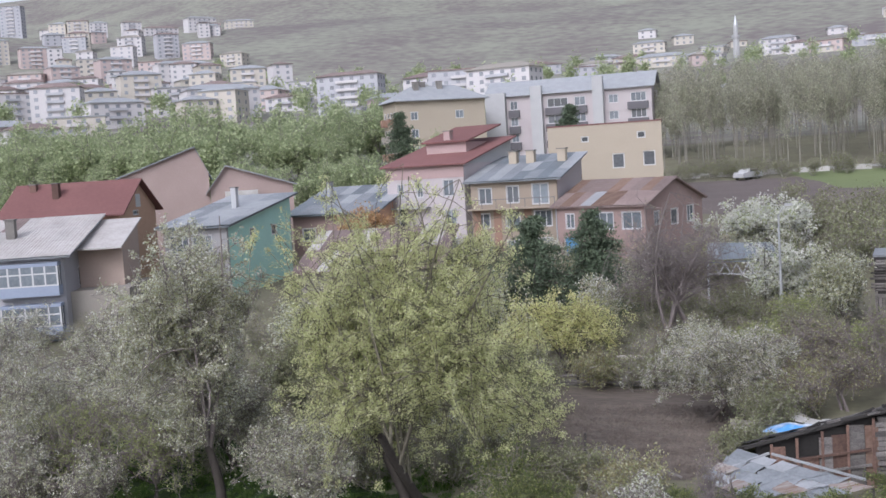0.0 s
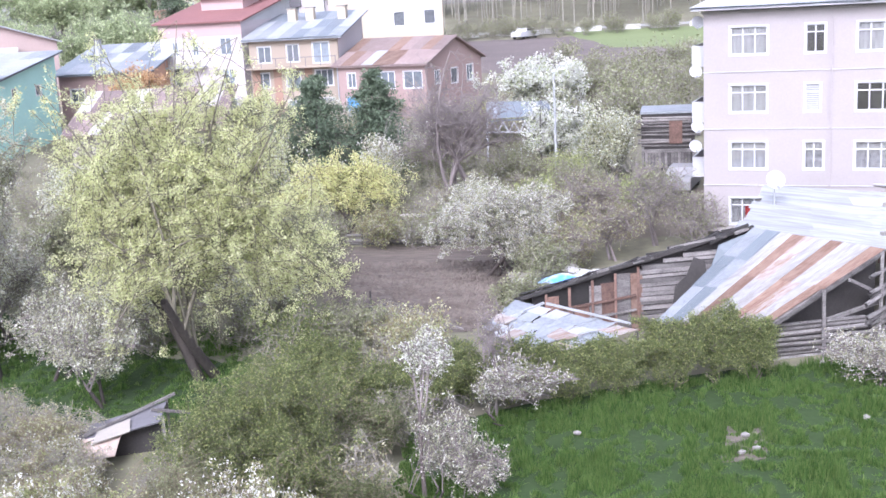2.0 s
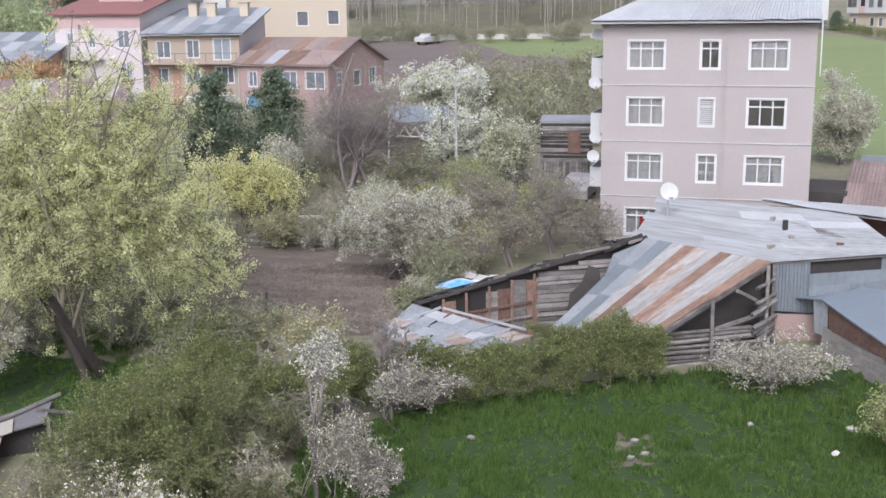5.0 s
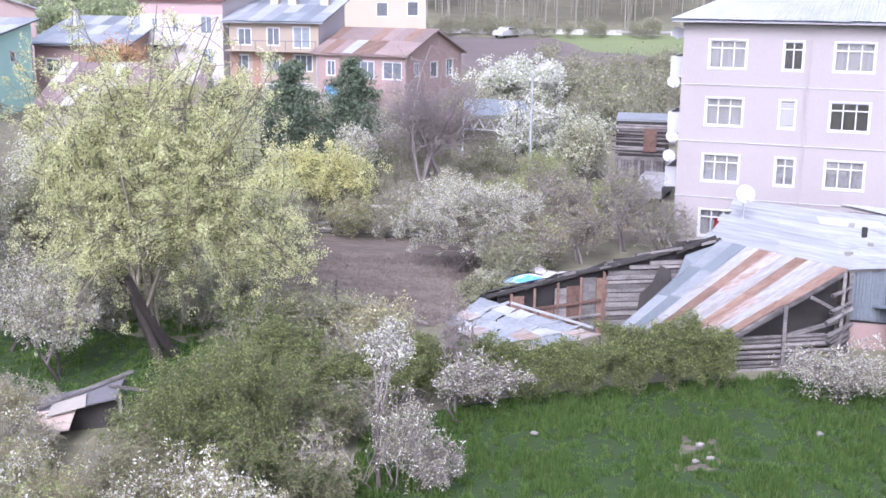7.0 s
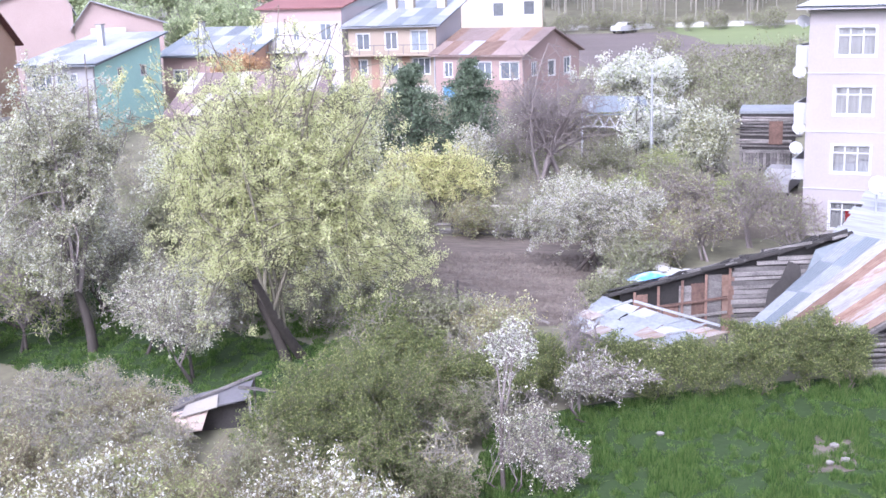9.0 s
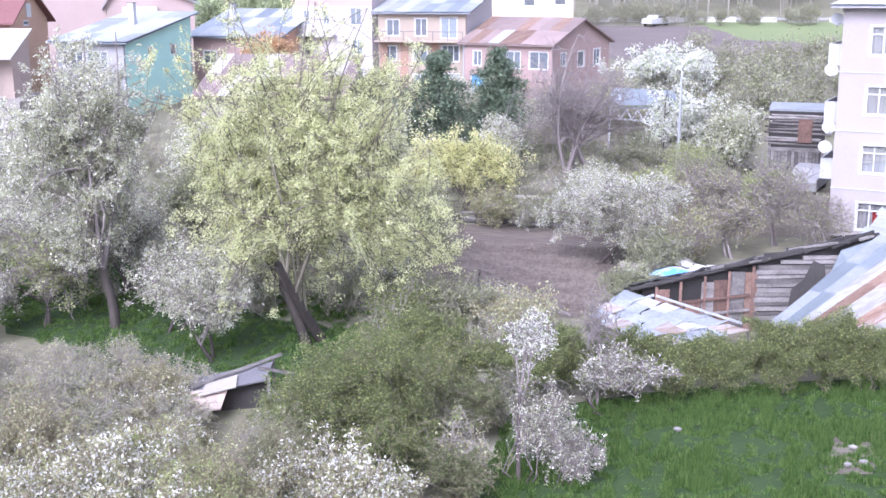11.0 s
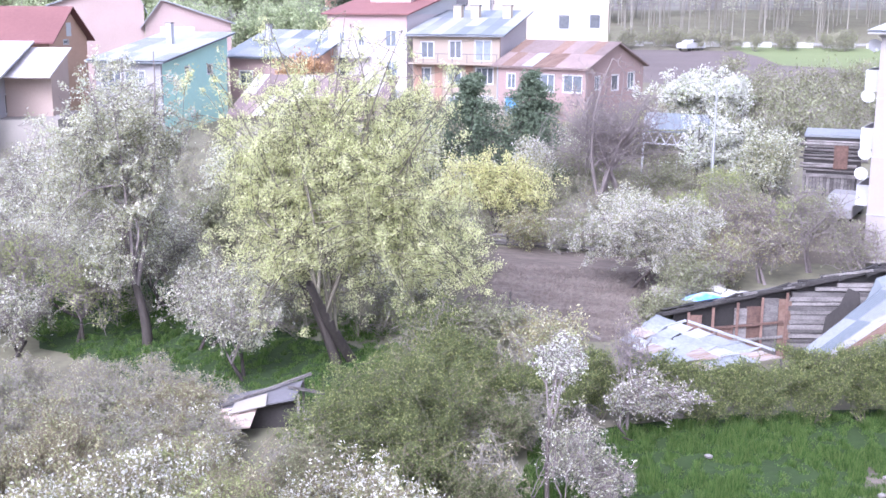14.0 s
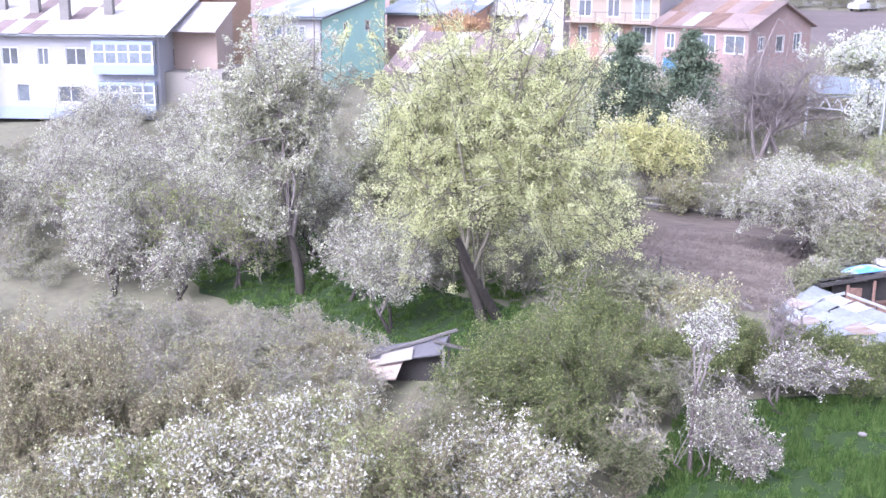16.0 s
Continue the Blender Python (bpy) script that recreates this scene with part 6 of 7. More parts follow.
# the hedge in front of the barns
hedge = [(-10.6, 35.0, 2.7, 1.7), (-9.0, 35.8, 2.7, 1.7), (-7.4, 36.6, 2.7, 1.7), (-5.8, 37.0, 2.5, 1.6), (-4.0, 37.3, 2.4, 1.6), (-2.2, 37.8, 2.5, 1.6), (-0.4, 38.5, 2.9, 1.6), (1.3, 39.0, 3.1, 1.4), (2.5, 39.3, 2.6, 1.1), (-12.5, 36.0, 2.9, 1.9), (-14.2, 35.2, 2.4, 1.7)]
for i, (x, y, h, r) in enumerate(hedge):
    tree("hedge_bush", "leafy green hedge bush", x, y, h, [(0, 0, h * 0.5, r, 1.0, h * 0.5), (r * 0.5, 0, h * 0.8, r * 0.45, 0.6, h * 0.2), (-r * 0.5, 0.2, h * 0.76, r * 0.45, 0.6, h * 0.2)], GREENLEAF, 25000, 0.036, 100 + i, trunk_r=0.05, n_limb=18, n_sec=11, n_twig=6, category="hedge", group="hedge in front of the barns", multi=4, fork=0.15, bark=BARKOLIVE, twig_r=0.007, upright=1.0)
# garden trees in the middle distance
tree("plum_tree", "broad white blossoming tree beside the dug garden", -8.9, 51.2, 4.8, [(0, 0, 2.9, 3.4, 2.6, 2.1), (-3.2, 0, 1.6, 2.0, 1.6, 1.2), (2.4, -0.4, 2.6, 2.4, 1.8, 1.9), (1.2, -0.6, 1.2, 2.2, 1.6, 1.2)], BLOSSOM, 40000, 0.045, 110, trunk_r=0.16, n_limb=24, n_sec=10, n_twig=6, clump=4, fork=0.2, multi=2, twigs=BARKMAUVE, turn=10)
tree("forsythia_bush", "bright yellow leafing shrub", -18.4, 58.4, 4.2, [(0, 0, 2.7, 4.0, 2.4, 2.0), (3.2, 0, 2.2, 2.0, 1.8, 1.4), (-3.6, 0, 1.9, 2.4, 1.8, 1.5), (-0.8, 0, 3.8, 1.6, 1.4, 1.1)], YELLOWLEAF, 26000, 0.058, 111, trunk_r=0.13, n_limb=16, n_sec=10, n_twig=6, category="bush", multi=4, fork=0.2)
tree("bare_tree", "leafless grey-brown tree with fine upright twigs", -12.9, 64.2, 10.0, [(0, 0, 5.8, 3.9, 3.2, 4.0), (2.0, 0, 4.6, 2.4, 2.4, 2.8), (-2.8, 0, 4.4, 2.2, 2.2, 2.8)], BROWNBUD, 1500, 0.04, 112, trunk_r=0.34, n_limb=44, n_sec=10, n_twig=6, bark=BARKMAUVE, fork=0.14, multi=4, twig_r=0.013, upright=1.0)
tree("plum_tree", "rounded tree in full white blossom", -10.9, 90.2, 6.2, [(0.6, 0, 3.8, 3.6, 3.0, 2.2), (-3.2, 0, 3.4, 2.6, 2.2, 1.7), (2.6, 0, 2.8, 2.2, 2.2, 1.8)], BRIGHTBLOSSOM, 22000, 0.11, 113, trunk_r=0.18, n_limb=14, n_sec=10, n_twig=6, clump=5, fork=0.2)
tree("plum_tree", "white blossoming shrubby tree beside the street lamp", -8.6, 72.4, 5.0, [(0, 0, 3.1, 2.9, 2.2, 1.9), (2.8, 0, 2.7, 2.2, 2.0, 1.7)], BRIGHTBLOSSOM, 17000, 0.085, 114, trunk_r=0.14, n_limb=14, n_sec=10, n_twig=6, clump=4, fork=0.18, multi=3)
tree("fruit_tree", "pale green fruit tree with a few white blossoms", -4.6, 68.9, 5.6, [(0, 0, 2.9, 2.2, 1.9, 2.6), (0.9, 0, 3.8, 1.3, 1.2, 1.7)], GREYBLOSSOM, 15000, 0.075, 115, trunk_r=0.14, n_limb=13, n_sec=10, n_twig=6, fork=0.18, multi=3)
for i, (x, y, h, r) in enumerate([(-1.4, 56.0, 5.0, 2.4), (-4.4, 57.4, 4.2, 2.0), (-6.2, 55.8, 3.6, 1.8), (0.6, 54.4, 3.8, 1.8), (-3.2, 53.6, 3.4, 1.8), (-5.0, 51.0, 3.0, 1.5)]):
    tree("fruit_tree", "small bare fruit tree just budding", x, y, h, [(0, 0, h * 0.58, r, r, h * 0.42)], OLIVE if i in (0, 3) else BROWNBUD, 3000, 0.045, 120 + i, trunk_r=0.11, n_limb=16, n_sec=8, n_twig=5, bark=BARKMAUVE, fork=0.25, multi=2, group="bare garden trees", twig_r=0.014)
tree("pear_tree", "grey-white blossoming tree beside the apartment block", 17.7, 77.5, 6.8, [(0, 0, 3.5, 2.7, 2.5, 3.3), (-0.6, 0, 2.0, 2.2, 2.0, 1.8)], BLOSSOM, 26000, 0.075, 130, trunk_r=0.18, n_limb=13, n_sec=11, n_twig=6, clump=3, fork=0.08, twigs=BARKMAUVE)
tree("orange_tree", "small tree with orange-brown spring leaves", -43.5, 84.0, 6.6, [(0, 0, 5.0, 2.6, 2.4, 1.8)], ORANGELEAF, 9000, 0.12, 131, trunk_r=0.14, n_limb=11, n_sec=9, n_twig=5, fork=0.4)
for i, (x, y, h, r, m) in enumerate([(-27.0, 66.0, 4.6, 2.8, OLIVE), (-30.5, 70.0, 4.4, 2.6, OLIVE), (-24.8, 63.5, 6.2, 3.0, GREYBLOSSOM), (-21.5, 64.0, 3.4, 2.2, BLOSSOM), (-33.0, 64.0, 4.0, 2.6, BLOSSOM), (-19.0, 69.0, 3.6, 2.0, BLOSSOM), (-36.0, 60.0, 4.4, 2.8, GREYBLOSSOM), (-30.0, 58.0, 4.2, 2.8, OLIVE), (-25.0, 52.0, 3.8, 2.6, GREYBLOSSOM), (-30.0, 50.0, 4.4, 2.8, OLIVE)]):
    tree("garden_shrub", "grey-green garden shrub in first leaf", x, y, h, [(0, 0, h * 0.55, r, r, h * 0.45)], m, 9000, 0.075, 140 + i, trunk_r=0.11, n_limb=10, n_sec=9, n_twig=5, category="bush", multi=3, fork=0.2, group="garden shrubs")

fill = [(-9.6, 56.8, 2.4, 2.0, YOUNGLEAF), (-12.4, 57.2, 2.0, 1.9, OLIVE), (-15.6, 56.6, 2.2, 1.8, BROWNBUD), (-19.5, 55.5, 2.6, 2.2, OLIVE), (-6.0, 49.0, 2.6, 1.8, OLIVE), (-5.2, 52.5, 2.8, 1.8, BROWNBUD), (-6.6, 45.5, 2.0, 1.5, OLIVE),
        (-17.6, 50.0, 2.8, 2.0, OLIVE), (-18.5, 46.0, 3.0, 2.2, GREYBLOSSOM), (-21.0, 48.0, 3.4, 2.4, GREYBLOSSOM), (-13.0, 41.4, 2.6, 2.0, OLIVE), (-10.4, 40.4, 2.4, 1.8, BROWNBUD), (-14.8, 39.6, 3.0, 2.2, GREENLEAF), (-23.0, 54.0, 3.4, 2.4, OLIVE),
        (-8.0, 61.0, 2.6, 2.0, YOUNGLEAF), (-5.8, 62.5, 3.2, 2.0, OLIVE), (-3.0, 61.0, 2.6, 1.8, YOUNGLEAF), (-10.5, 67.5, 3.6, 2.4, OLIVE), (-15.5, 69.0, 3.8, 2.6, OLIVE), (-17.0, 75.0, 3.6, 2.6, GREYBLOSSOM), (-14.0, 84.0, 4.0, 2.8, BROWNBUD), (-24.0, 82.0, 3.8, 2.6, OLIVE), (-28.0, 86.0, 3.6, 2.6, GREYBLOSSOM), (-30.0, 80.0, 4.2, 2.8, OLIVE), (-34.0, 86.0, 4.2, 2.8, OLIVE), (-6.5, 65.2, 3.4, 2.0, YOUNGLEAF), (-1.6, 64.0, 2.4, 1.6, OLIVE), (-4.6, 60.0, 2.2, 1.7, OLIVE), (-11.2, 61.0, 2.6, 1.9, GREYBLOSSOM), (-17.5, 63.0, 3.4, 2.2, OLIVE)]
for i, (x, y, h, r, m) in enumerate(fill):
    tree("garden_shrub", "brown budding garden shrub" if m is BROWNBUD else "grey-green garden shrub in first leaf", x, y, h, [(0, 0, h * 0.5, r, r, h * 0.5)], m, 7000, 0.055, 170 + i, trunk_r=0.07, n_limb=14, n_sec=9, n_twig=6, category="bush", multi=4, fork=0.15, group="garden shrubs", bark=BARKPALE, twig_r=0.01)


def spruce(x, y, h, r, seed, label, n=150):
    """Whorls of drooping boughs with short needled sprays."""
    rs = np.random.RandomState(seed)
    t = thing("spruce_tree", label, "tree", x, y, ground_z(x, y), group="spruces")
    z = h * (0.06 + 0.92 * np.sort(rs.uniform(0, 1, n)) ** 0.9)
    a = rs.uniform(0, math.tau, n)
    L = r * (1 - z / h) ** 0.65 * rs.uniform(0.5, 1.3, n) + 0.12
    d = np.stack([np.cos(a), np.sin(a), np.zeros(n)], 1)
    st = np.stack([0 * z, 0 * z, z], 1)
    en = st + d * L[:, None] + np.stack([0 * L, 0 * L, -0.18 * L + 0.1], 1)
    br = bend(st, st + d * L[:, None] * 0.5 + [0, 0, 0.1], en, 5)
    v1, f1 = tubes(np.array([[(0, 0, h * q) for q in np.linspace(-0.01, 1, 6)]]), np.linspace(0.14, 0.02, 6)[None] * h / 6, 7)
    v2, f2 = tubes(br, np.linspace(0.03, 0.01, 5)[None].repeat(n, 0), 4)
    link("trunk", mesh_np("trunk", np.r_[v1, v2], np.r_[f1, f2 + len(v1)], BARK), t)
    m = n * 90
    k, q = rs.randint(0, n, m), rs.uniform(0.1, 1.05, (m, 1))
    pl = br[k, 0] + (br[k, 4] - br[k, 0]) * q + rs.normal(size=(m, 3)) * np.c_[0.12 + 0.14 * L[k], 0.12 + 0.14 * L[k], 0.10 + 0.05 * L[k]]
    link("crown", mesh_np("crown", *leaves(pl, 0.10 * (h / 6) ** 0.5, rs), NEEDLE), t)


spruce(-23.6, 70.4, 7.4, 3.3, 1, "dark green young spruce among the garden shrubs")
spruce(-20.4, 73.5, 7.2, 3.1, 2, "dark green young spruce below the terracotta house")
spruce(-25.6, 69.0, 4.6, 2.4, 3, "short dark green spruce")
spruce(-70.0, 150.0, 13.0, 4.2, 4, "tall dark spruce beside the cream apartment block")
spruce(-41.0, 140.0, 12.5, 3.6, 5, "tall dark spruce behind the tan house")
spruce(33.5, 168.0, 4.2, 1.5, 6, "small conifer at the edge of the field")
spruce(36.0, 165.5, 2.6, 0.9, 7, "small conifer at the edge of the field")


def scatter(name, label, spots, base, leafm, n_leaf, size, seed, bark=BARKPALE, category="trees", wood=True, **kw):
    """Many trees nobody could count, as one object: variants of a unit tree, turned and scaled on the spots (x, y, scale)."""
    rs = np.random.RandomState(seed)
    variants = []
    for k in range(4):
        w, pl, r2 = tree_mesh(seed=seed * 10 + k, n_leaf=n_leaf, size=size, **base)
        variants.append((w, leaves(pl, size, r2)))
    WV, WF, LV, LF, nw, nl = [], [], [], [], 0, 0
    for x, y, s in spots:
        (wv, wf, _, _), (lv, lf) = variants[rs.randint(4)]
        q = rs.uniform(0, math.tau)
        m = np.array([[math.cos(q), -math.sin(q), 0], [math.sin(q), math.cos(q), 0], [0, 0, 1]]) * s
        o = np.array([x, y, ground_z(x, y)])
        WV.append(wv @ m.T + o), WF.append(wf + nw), LV.append(lv @ m.T + o), LF.append(lf + nl)
        nw, nl = nw + len(wv), nl + len(lv)
    t = thing(name, label, category)
    t["kind"] = "stuff"
    if wood:
        tagged(link("trunks", mesh_np("trunks", np.concatenate(WV), np.concatenate(WF), bark), t), kind="stuff")
    tagged(link("foliage", mesh_np("foliage", np.concatenate(LV), np.concatenate(LF), leafm), t), kind="stuff")


rs = np.random.RandomState(7)
pop = [(x, y, s) for x, y, s in zip(rs.uniform(-54, 40, 380), rs.uniform(164, 254, 380), rs.uniform(0.75, 1.2, 380)) if -0.215 * y < x < 0.165 * y]
scatter("poplar_grove", "grove of tall slender poplars in first pale leaf", pop, dict(height=15, lobes=[(0, 0, 9.5, 1.3, 1.3, 6.5)], trunk_r=0.09, n_limb=9, n_sec=5, n_twig=2, fork=0.4, twig_r=0.02), POPLAR, 1300, 0.14, 61, bark=BARKPOPLAR)
wil = [(x, y, rs.uniform(1.0, 1.5)) for x, y in zip(rs.uniform(-230, -66, 150), rs.uniform(150, 250, 150)) if x < -98 or y > 205]
wil += [(x, y, rs.uniform(0.6, 0.9)) for x, y in zip(rs.uniform(-120, -55, 26), rs.uniform(118, 150, 26))]
scatter("willow_wood", "soft green willow wood behind the houses", wil, dict(height=11, lobes=[(0, 0, 6.5, 4.6, 4.6, 4.4), (2, 1, 4.5, 3.6, 3.6, 3.4)], trunk_r=0.25, n_limb=9, n_sec=6, n_twig=3, fork=0.25, twig_r=0.03), WOODGREEN, 4200, 0.23, 62)
scr = [(x, y, rs.uniform(0.6, 1.4)) for x, y in zip(rs.uniform(-12, 10, 90), rs.uniform(80, 122, 90)) if not (-14 < x < -6 and 86 < y < 94)]
scr += [(x, y, rs.uniform(0.5, 1.0)) for x, y in zip(rs.uniform(-60, 0, 90), rs.uniform(152, 158, 90))]
scatter("scrub", "olive-brown scrub on the waste ground", scr, dict(height=3.4, lobes=[(0, 0, 1.8, 1.6, 1.6, 1.6)], trunk_r=0.06, n_limb=9, n_sec=6, n_twig=4, fork=0.15, multi=3, twig_r=0.012), OLIVE, 700, 0.09, 63, category="bushes")
hed = [(36 + 9.5 * t + rs.uniform(-0.5, 0.5), 163.5 - 21 * t + rs.uniform(-0.5, 0.5), rs.uniform(0.25, 0.5)) for t in np.linspace(0, 1, 40)] + [(45.5 + 12 * t, 142 - 14.5 * t, rs.uniform(0.2, 0.5)) for t in np.linspace(0, 1, 24)]
scatter("estate_hedge", "low green hedge along the flats", hed, dict(height=3.4, lobes=[(0, 0, 1.8, 1.6, 1.6, 1.6)], trunk_r=0.06, n_limb=6, n_sec=4, n_twig=3, fork=0.15), GREENLEAF, 500, 0.14, 64, category="hedge", wood=False)
far = [(x, y, rs.uniform(0.7, 1.2)) for x, y in zip(rs.uniform(-420, 150, 170), rs.uniform(300, 620, 170))]
scatter("valley_trees", "scattered pale green trees along the valley", far, dict(height=12, lobes=[(0, 0, 7, 2.6, 2.6, 5)], trunk_r=0.2, n_limb=6, n_sec=3, n_twig=2, fork=0.3, twig_r=0.04), WOODGREEN, 320, 0.55, 65, wood=False)


# undergrowth between the trees
def rough_ground(x, y):
    lawn = x > -9 and y < 38.5
    soil = -17.5 < x < -7 and 43 < y < 55.5
    turf = -36 < x < -15.5 and 31.5 < y < 40.5
    barns = x > -8 and 38.5 < y < 56
    flat = x > -4 and y > 55
    return not (lawn or soil or turf or barns or flat)


und = [(x, y, rs.uniform(0.5, 1.25)) for x, y in zip(rs.uniform(-62, 2, 2400), 20 + 76 * rs.uniform(0, 1, 2400) ** 1.3) if rough_ground(x, y) and (x + 0.9 * y > -6 or y < 62) and math.hypot(x, y) > 24]
scatter("undergrowth", "grey-green and brown spring undergrowth", und[:620], dict(height=1.9, lobes=[(0, 0, 0.9, 1.1, 1.1, 0.9)], trunk_r=0.03, n_limb=9, n_sec=6, n_twig=4, fork=0.12, multi=3, twig_r=0.009), OLIVE, 650, 0.05, 66, category="bushes")
bank = [(r_ * math.sin(radians(a_)), r_ * math.cos(radians(a_)), rs.uniform(0.4, 0.85)) for a_, r_ in zip(rs.uniform(-54, -31, 430), rs.uniform(30, 44, 430))]
bank = [q for q in bank if q[1] < 33.6 - 0.36 * (q[0] + 22)]
scatter("brambles", "brown bare undergrowth of brambles and saplings", und[620:960] + bank, dict(height=2.2, lobes=[(0, 0, 1.1, 1.2, 1.2, 1.0)], trunk_r=0.03, n_limb=9, n_sec=7, n_twig=5, fork=0.12, multi=4, twig_r=0.009), BROWNBUD, 500, 0.045, 67, category="bushes")


# clods on the dug soil
nc = 2600
cx, cy, cr = rs.uniform(-16, -7.2, nc), rs.uniform(44, 53.6, nc), rs.uniform(0.04, 0.16, nc)
octa = np.array([(1, 0, 0), (0, 1, 0), (-1, 0, 0), (0, -1, 0), (0, 0, 0.7), (0, 0, -0.7)])
tri = np.array([(0, 1, 4), (1, 2, 4), (2, 3, 4), (3, 0, 4), (1, 0, 5), (2, 1, 5), (3, 2, 5), (0, 3, 5)])
cv = octa[None] * cr[:, None, None] * rs.uniform(0.7, 1.6, (nc, 6, 1)) + np.stack([cx, cy, 0.078 * (cy - 37) + 0.03], 1)[:, None]
tagged(new("soil_clods", mesh_np("soil_clods", cv.reshape(-1, 3), (tri[None] + 6 * np.arange(nc)[:, None, None]).reshape(-1, 3), SOIL)), "clods of dug brown soil", "soil", kind="stuff")


# ---- grass ----
def grass(name, label, n, inside, box_, seed, length=0.32):
    rs = np.random.RandomState(seed)
    x, y = rs.uniform(box_[0], box_[2], n * 2), rs.uniform(box_[1], box_[3], n * 2)
    tuft = np.array([0.5 * noise.noise((a * 0.6, b * 0.6, 1.0)) + 0.8 * noise.noise((a * 2.3, b * 2.3, 5.0)) for a, b in zip(x, y)])
    ok = inside(x, y) & (tuft > -0.10 + rs.uniform(-0.2, 0.2, n * 2))
    x, y, tuft = x[ok][:n], y[ok][:n], tuft[ok][:n]
    m = len(x)
    z = 0.078 * (y - 37)
    hgt = length * np.clip(0.4 + 1.7 * tuft + rs.uniform(-0.15, 0.2, m), 0.2, 2.2)
    a = rs.uniform(0, math.tau, m)
    dx, dy = np.cos(a) * 0.018, np.sin(a) * 0.018
    bx, by = rs.normal(size=m) * 0.07, rs.normal(size=m) * 0.07
    v = np.stack([np.stack([x - dx, y - dy, z], 1), np.stack([x + dx, y + dy, z], 1), np.stack([x + bx, y + by, z + hgt], 1)], 1).reshape(-1, 3)
    ob = new(name, mesh_np(name, v, np.arange(3 * m).reshape(-1, 3), GRASS))
    tagged(ob, label, "grass", kind="stuff")


grass("meadow_grass", "tufted lush green meadow grass", 330000, lambda x, y: (x > -9 + (y - 33).clip(-9, 0) * -0.1) & (y < np.interp(x, [-9, -4, 2.5, 11, 17, 30], [34.5, 37.6, 40.2, 42.2, 42.2, 42])), (-9, 26, 24, 42.4), 1)
grass("orchard_grass_blades", "green grass under the orchard", 110000, lambda x, y: (y > np.interp(x, [-46, -34, -28, -22, -15], [42, 38, 35.2, 33.4, 34])), (-46, 30, -15, 44), 2, 0.2)


# ---- the town across the valley ----
def far_house(name, label, x, y, rz, w, d, h, wallm, roofm, floors, cols, roof="hip"):
    z = ground_z(x, y) - 1.5
    h += 1.5
    t = thing(name, label, "building", x, y, z, rz, group="town across the valley")
    box_part("wall", [(-w / 2, 0, 0, w / 2, d, h)], wallm, t)
    if roof == "hip":
        o, r = 0.6, min(w, d) * 0.18
        slab("roof", [(-w / 2 - o, -o, h + 0.2), (w / 2 + o, -o, h + 0.2), (w / 2 - d * 0.4, d / 2, h + r), (-w / 2 + d * 0.4, d / 2, h + r)], 0.2, roofm, t)
        slab("roof", [(w / 2 + o, -o, h + 0.2), (w / 2 + o, d + o, h + 0.2), (w / 2 - d * 0.4, d / 2, h + r)], 0.2, roofm, t)
        slab("roof", [(-w / 2 - o, d + o, h + 0.2), (-w / 2 - o, -o, h + 0.2), (-w / 2 + d * 0.4, d / 2, h + r)], 0.2, roofm, t)
    else:
        box_part("roof", [(-w / 2 - 0.3, -0.3, h, w / 2 + 0.3, d + 0.3, h + 0.5)], roofm, t)
    fh = (h - 1.5) / floors
    front, side = [], []
    for k in range(floors):
        for i in range(cols):
            cx = -w / 2 + w * (i + 0.5) / cols
            front.append((cx - 0.75, -0.06, 1.5 + fh * k + 0.9, cx + 0.75, 0.1, 1.5 + fh * k + 2.3))
        for i in range(max(2, cols // 2)):
            cy = d * (i + 0.5) / max(2, cols // 2)
            side.append((w / 2 - 0.1, cy - 0.7, 1.5 + fh * k + 0.9, w / 2 + 0.06, cy + 0.7, 1.5 + fh * k + 2.3))
    box_part("windows", front, TOWNGLASS, t, kind="stuff")
    box_part("windows", side, TOWNGLASS, t, kind="stuff")
    for k in range(1, floors):
        if cols > 3:
            box_part("balcony", [(-w * 0.18, -1.0, 1.5 + fh * k, w * 0.18, 0, 1.5 + fh * k + 1.0)], TOWNGREY if wallm is TOWNPALE else TOWNPALE, t)
    return t


rng = random.Random(5)
WALLS = [TOWNPALE, TOWNPALE, TOWNCREAM, TOWNGREY, TOWNPALE, TOWNROSE, TOWNCREAM]
def polar(az, r):
    return r * math.sin(radians(az)), r * math.cos(radians(az))


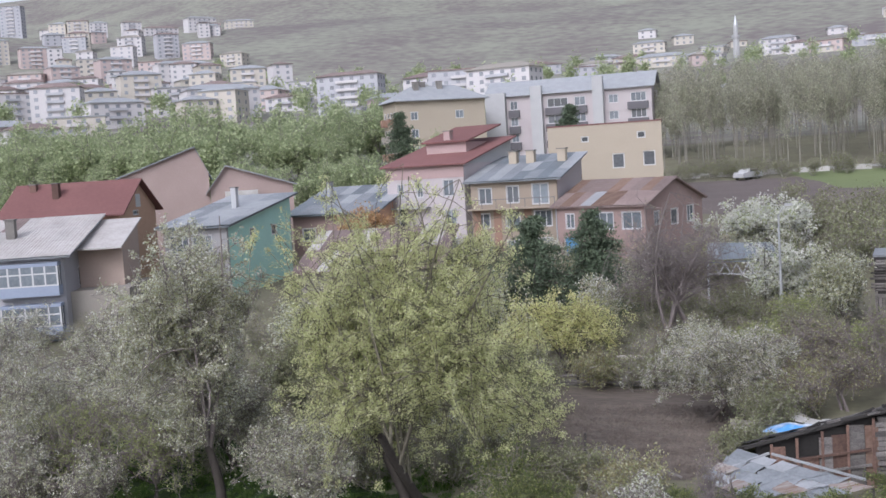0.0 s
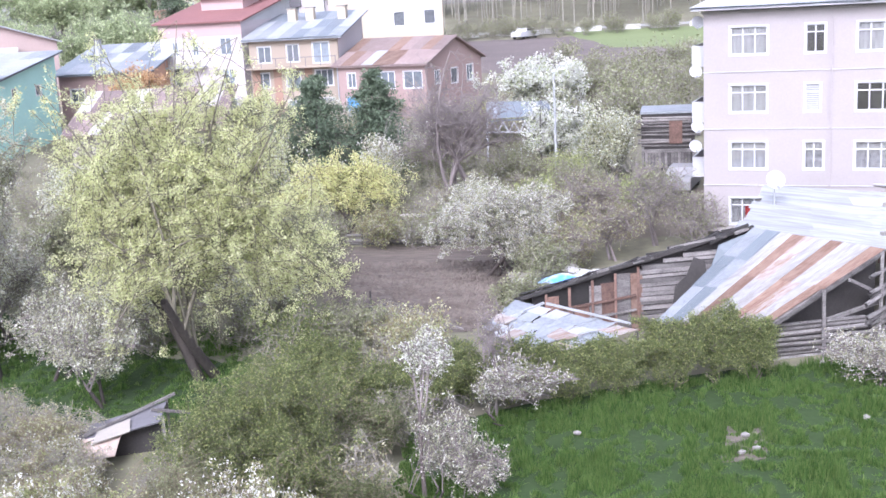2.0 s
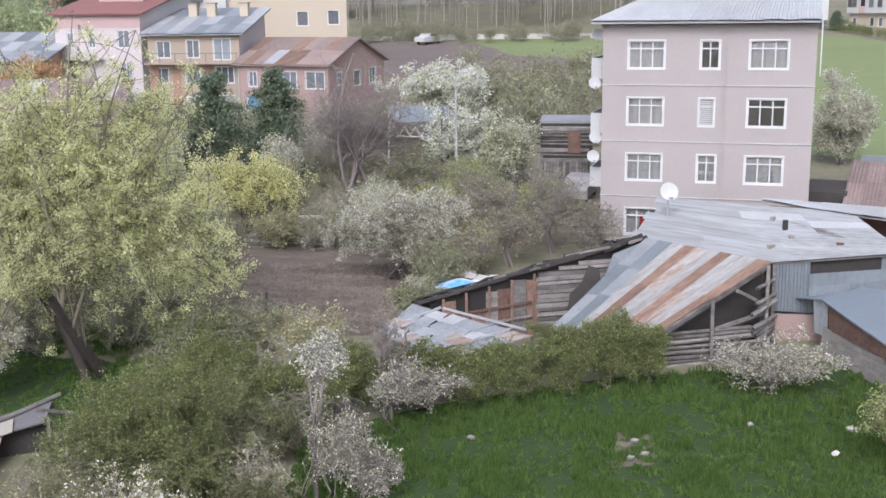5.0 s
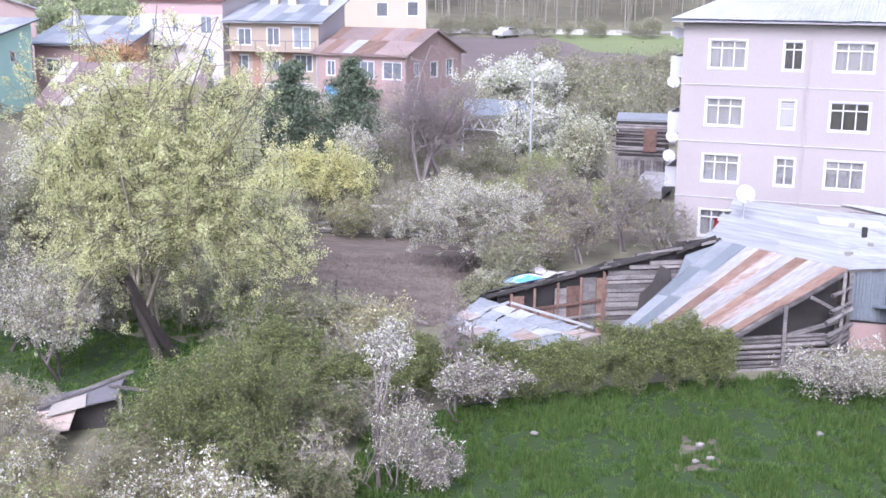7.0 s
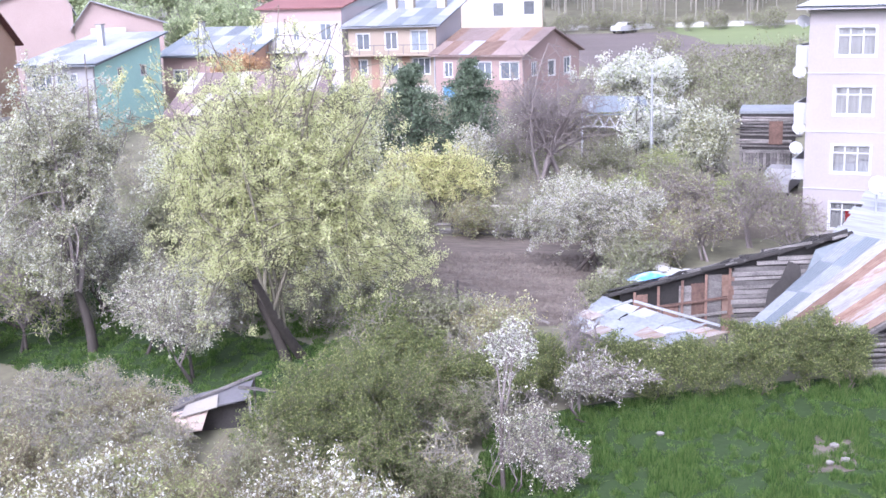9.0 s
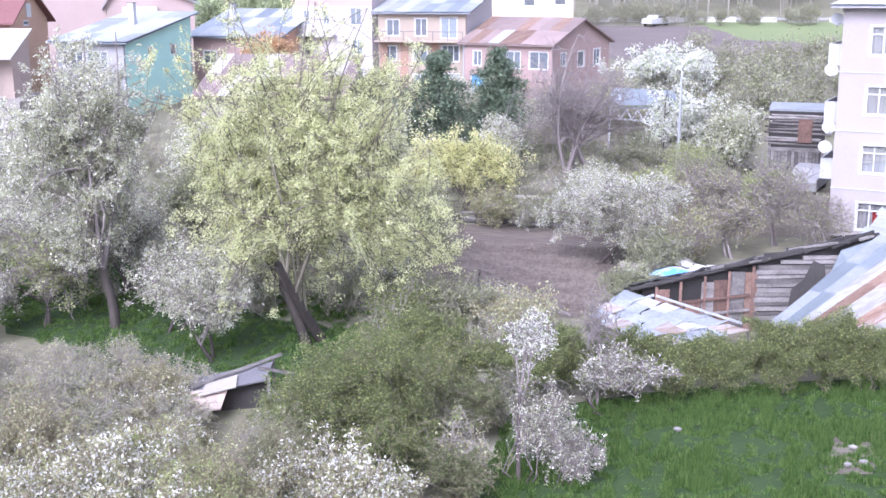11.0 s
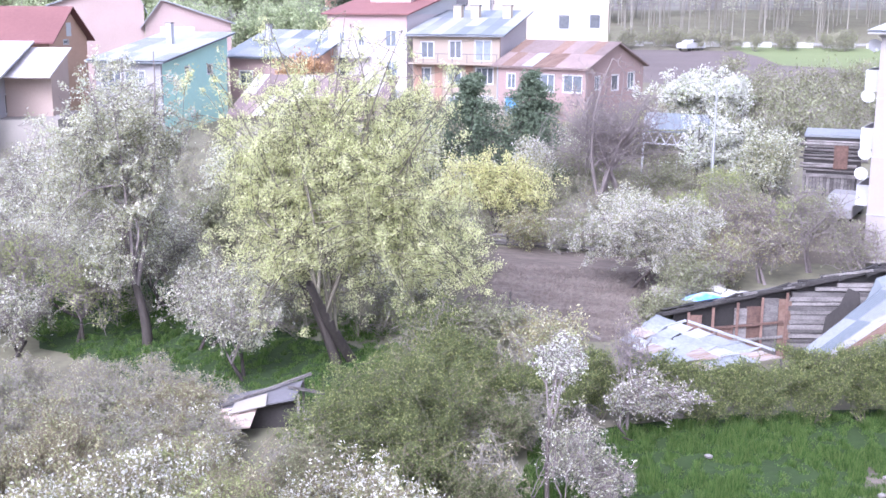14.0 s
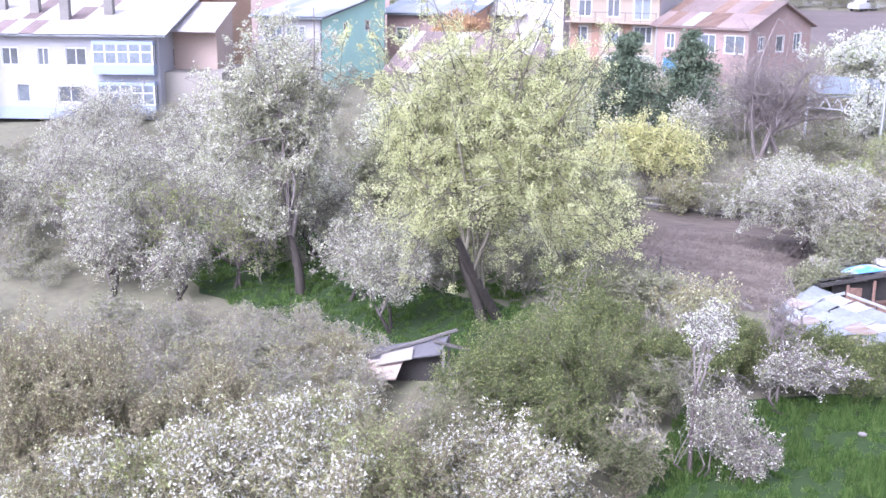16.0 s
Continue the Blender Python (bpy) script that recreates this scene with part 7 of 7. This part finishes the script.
# town slope: azimuth, distance, width, storeys
TOWN = [(-43.8, 480, 16, 4), (-41.9, 440, 18, 5), (-40.3, 520, 14, 4), (-43.2, 640, 18, 5), (-41.3, 640, 16, 6), (-39.9, 700, 20, 7), (-38.9, 660, 18, 7), (-37.0, 700, 22, 6), (-35.6, 640, 30, 6),
        (-34.4, 600, 12, 6), (-37.4, 540, 18, 4), (-38.6, 480, 16, 3), (-33.8, 430, 28, 4), (-36.0, 470, 20, 4), (-31.9, 480, 14, 3), (-42.6, 820, 20, 5), (-40.8, 900, 18, 4), (-38.2, 860, 18, 5), (-35.0, 820, 20, 4),
        (-43.6, 1000, 18, 9), (-39.6, 1080, 16, 8), (-38.0, 1120, 18, 9), (-34.6, 1000, 26, 4), (-32.8, 1040, 26, 4), (-36.6, 1020, 30, 3), (-27.6, 420, 24, 5), (-23.4, 430, 22, 4), (-21.6, 400, 26, 5), (-19.9, 390, 24, 5), (-22.6, 340, 22, 3),
        (-25.0, 360, 16, 3), (-26.8, 330, 20, 2), (-11.6, 620, 26, 2), (-13.2, 640, 18, 2), (-15.0, 600, 16, 2), (-9.6, 600, 20, 2), (-17.4, 640, 18, 2), (-6.0, 640, 20, 3), (-3.8, 620, 18, 2), (-1.6, 640, 22, 2), (-9.0, 700, 16, 2), (-12.2, 720, 20, 3), (-14.2, 690, 18, 2), (-41.0, 380, 18, 3), (-43.0, 360, 16, 3), (-39.0, 420, 20, 3), (-29.8, 560, 18, 3)]
for k in range(64):
    az = rng.uniform(-46, -30.5)
    r = rng.uniform(370, 1000) if az < -33 else rng.uniform(420, 700)
    TOWN.append((az, r, rng.uniform(9, 18), rng.choice((2, 3, 3, 4, 4, 5, 6))))
for k in range(16):
    TOWN.append((rng.uniform(-18, 0), rng.uniform(560, 800), rng.uniform(9, 15), rng.choice((1, 2, 2))))
for i, (az, r, w, n) in enumerate(TOWN):
    x, y = polar(az, r)
    wm_ = WALLS[rng.randrange(len(WALLS))]
    rm_ = rng.choice([TINPALE, RUSTPINK, TINPALE, TINPALE, BEIGE, RUSTPINK])
    far_house("town_building", "pale many-storey block of the town across the valley" if n > 3 else "small pale house across the valley", x, y, -az + rng.uniform(-25, 25), w, rng.uniform(10, 14), n * 2.9, wm_, rm_, n, max(2, int(w / 4)), "hip" if rng.random() < 0.8 else "flat")
# low white buildings and a minaret beyond the poplars
for az, r, w, n in ((-9.9, 330, 16, 2), (-8.4, 340, 12, 2), (-6.4, 350, 14, 2), (1.0, 360, 30, 1), (-11.0, 345, 10, 1)):
    x, y = polar(az, r)
    far_house("white_house", "low white house beyond the poplars", x, y, -az, w, 9, n * 3.0, WHITE, TINPALE, n, 4)
mx, my = polar(-7.95, 560)
mz = ground_z(mx, my)
mn = thing("minaret", "slim white mosque minaret with a pointed cap", "minaret", mx, my, mz)
prof = [(1.5, 0), (1.5, 13), (2.1, 14.2), (2.1, 15.2), (1.1, 15.3), (1.1, 20), (0.05, 25)]
for k, nm in ((slice(0, 4), "shaft"), (slice(4, 6), "upper_shaft"), (slice(5, 7), "cap")):
    pts = prof[k]
    v = [(r * math.cos(math.tau * i / 10), r * math.sin(math.tau * i / 10), z) for r, z in pts for i in range(10)]
    f = [(j * 10 + i, j * 10 + (i + 1) % 10, (j + 1) * 10 + (i + 1) % 10, (j + 1) * 10 + i) for j in range(len(pts) - 1) for i in range(10)]
    link(nm, mesh_np(nm, v, f, WHITE if nm != "cap" else STEEL), mn)
# low white fence along the far road
fc = thing("road_fence", "low white wall along the far road", "fence")
v = []
for i in range(60):
    x = -62 + 78 * i / 59
    v.append((x, 157.6 + 0.02 * x, ground_z(x, 157.6 + 0.02 * x)))
for a, b in zip(v, v[1:]):
    if (a[0] * 7 // 10) % 4:
        box_part("panel", [(a[0], a[1], a[2] - 0.2, b[0] - 0.02, a[1] + 0.2, a[2] + 0.75)], OLDWHITE, fc)
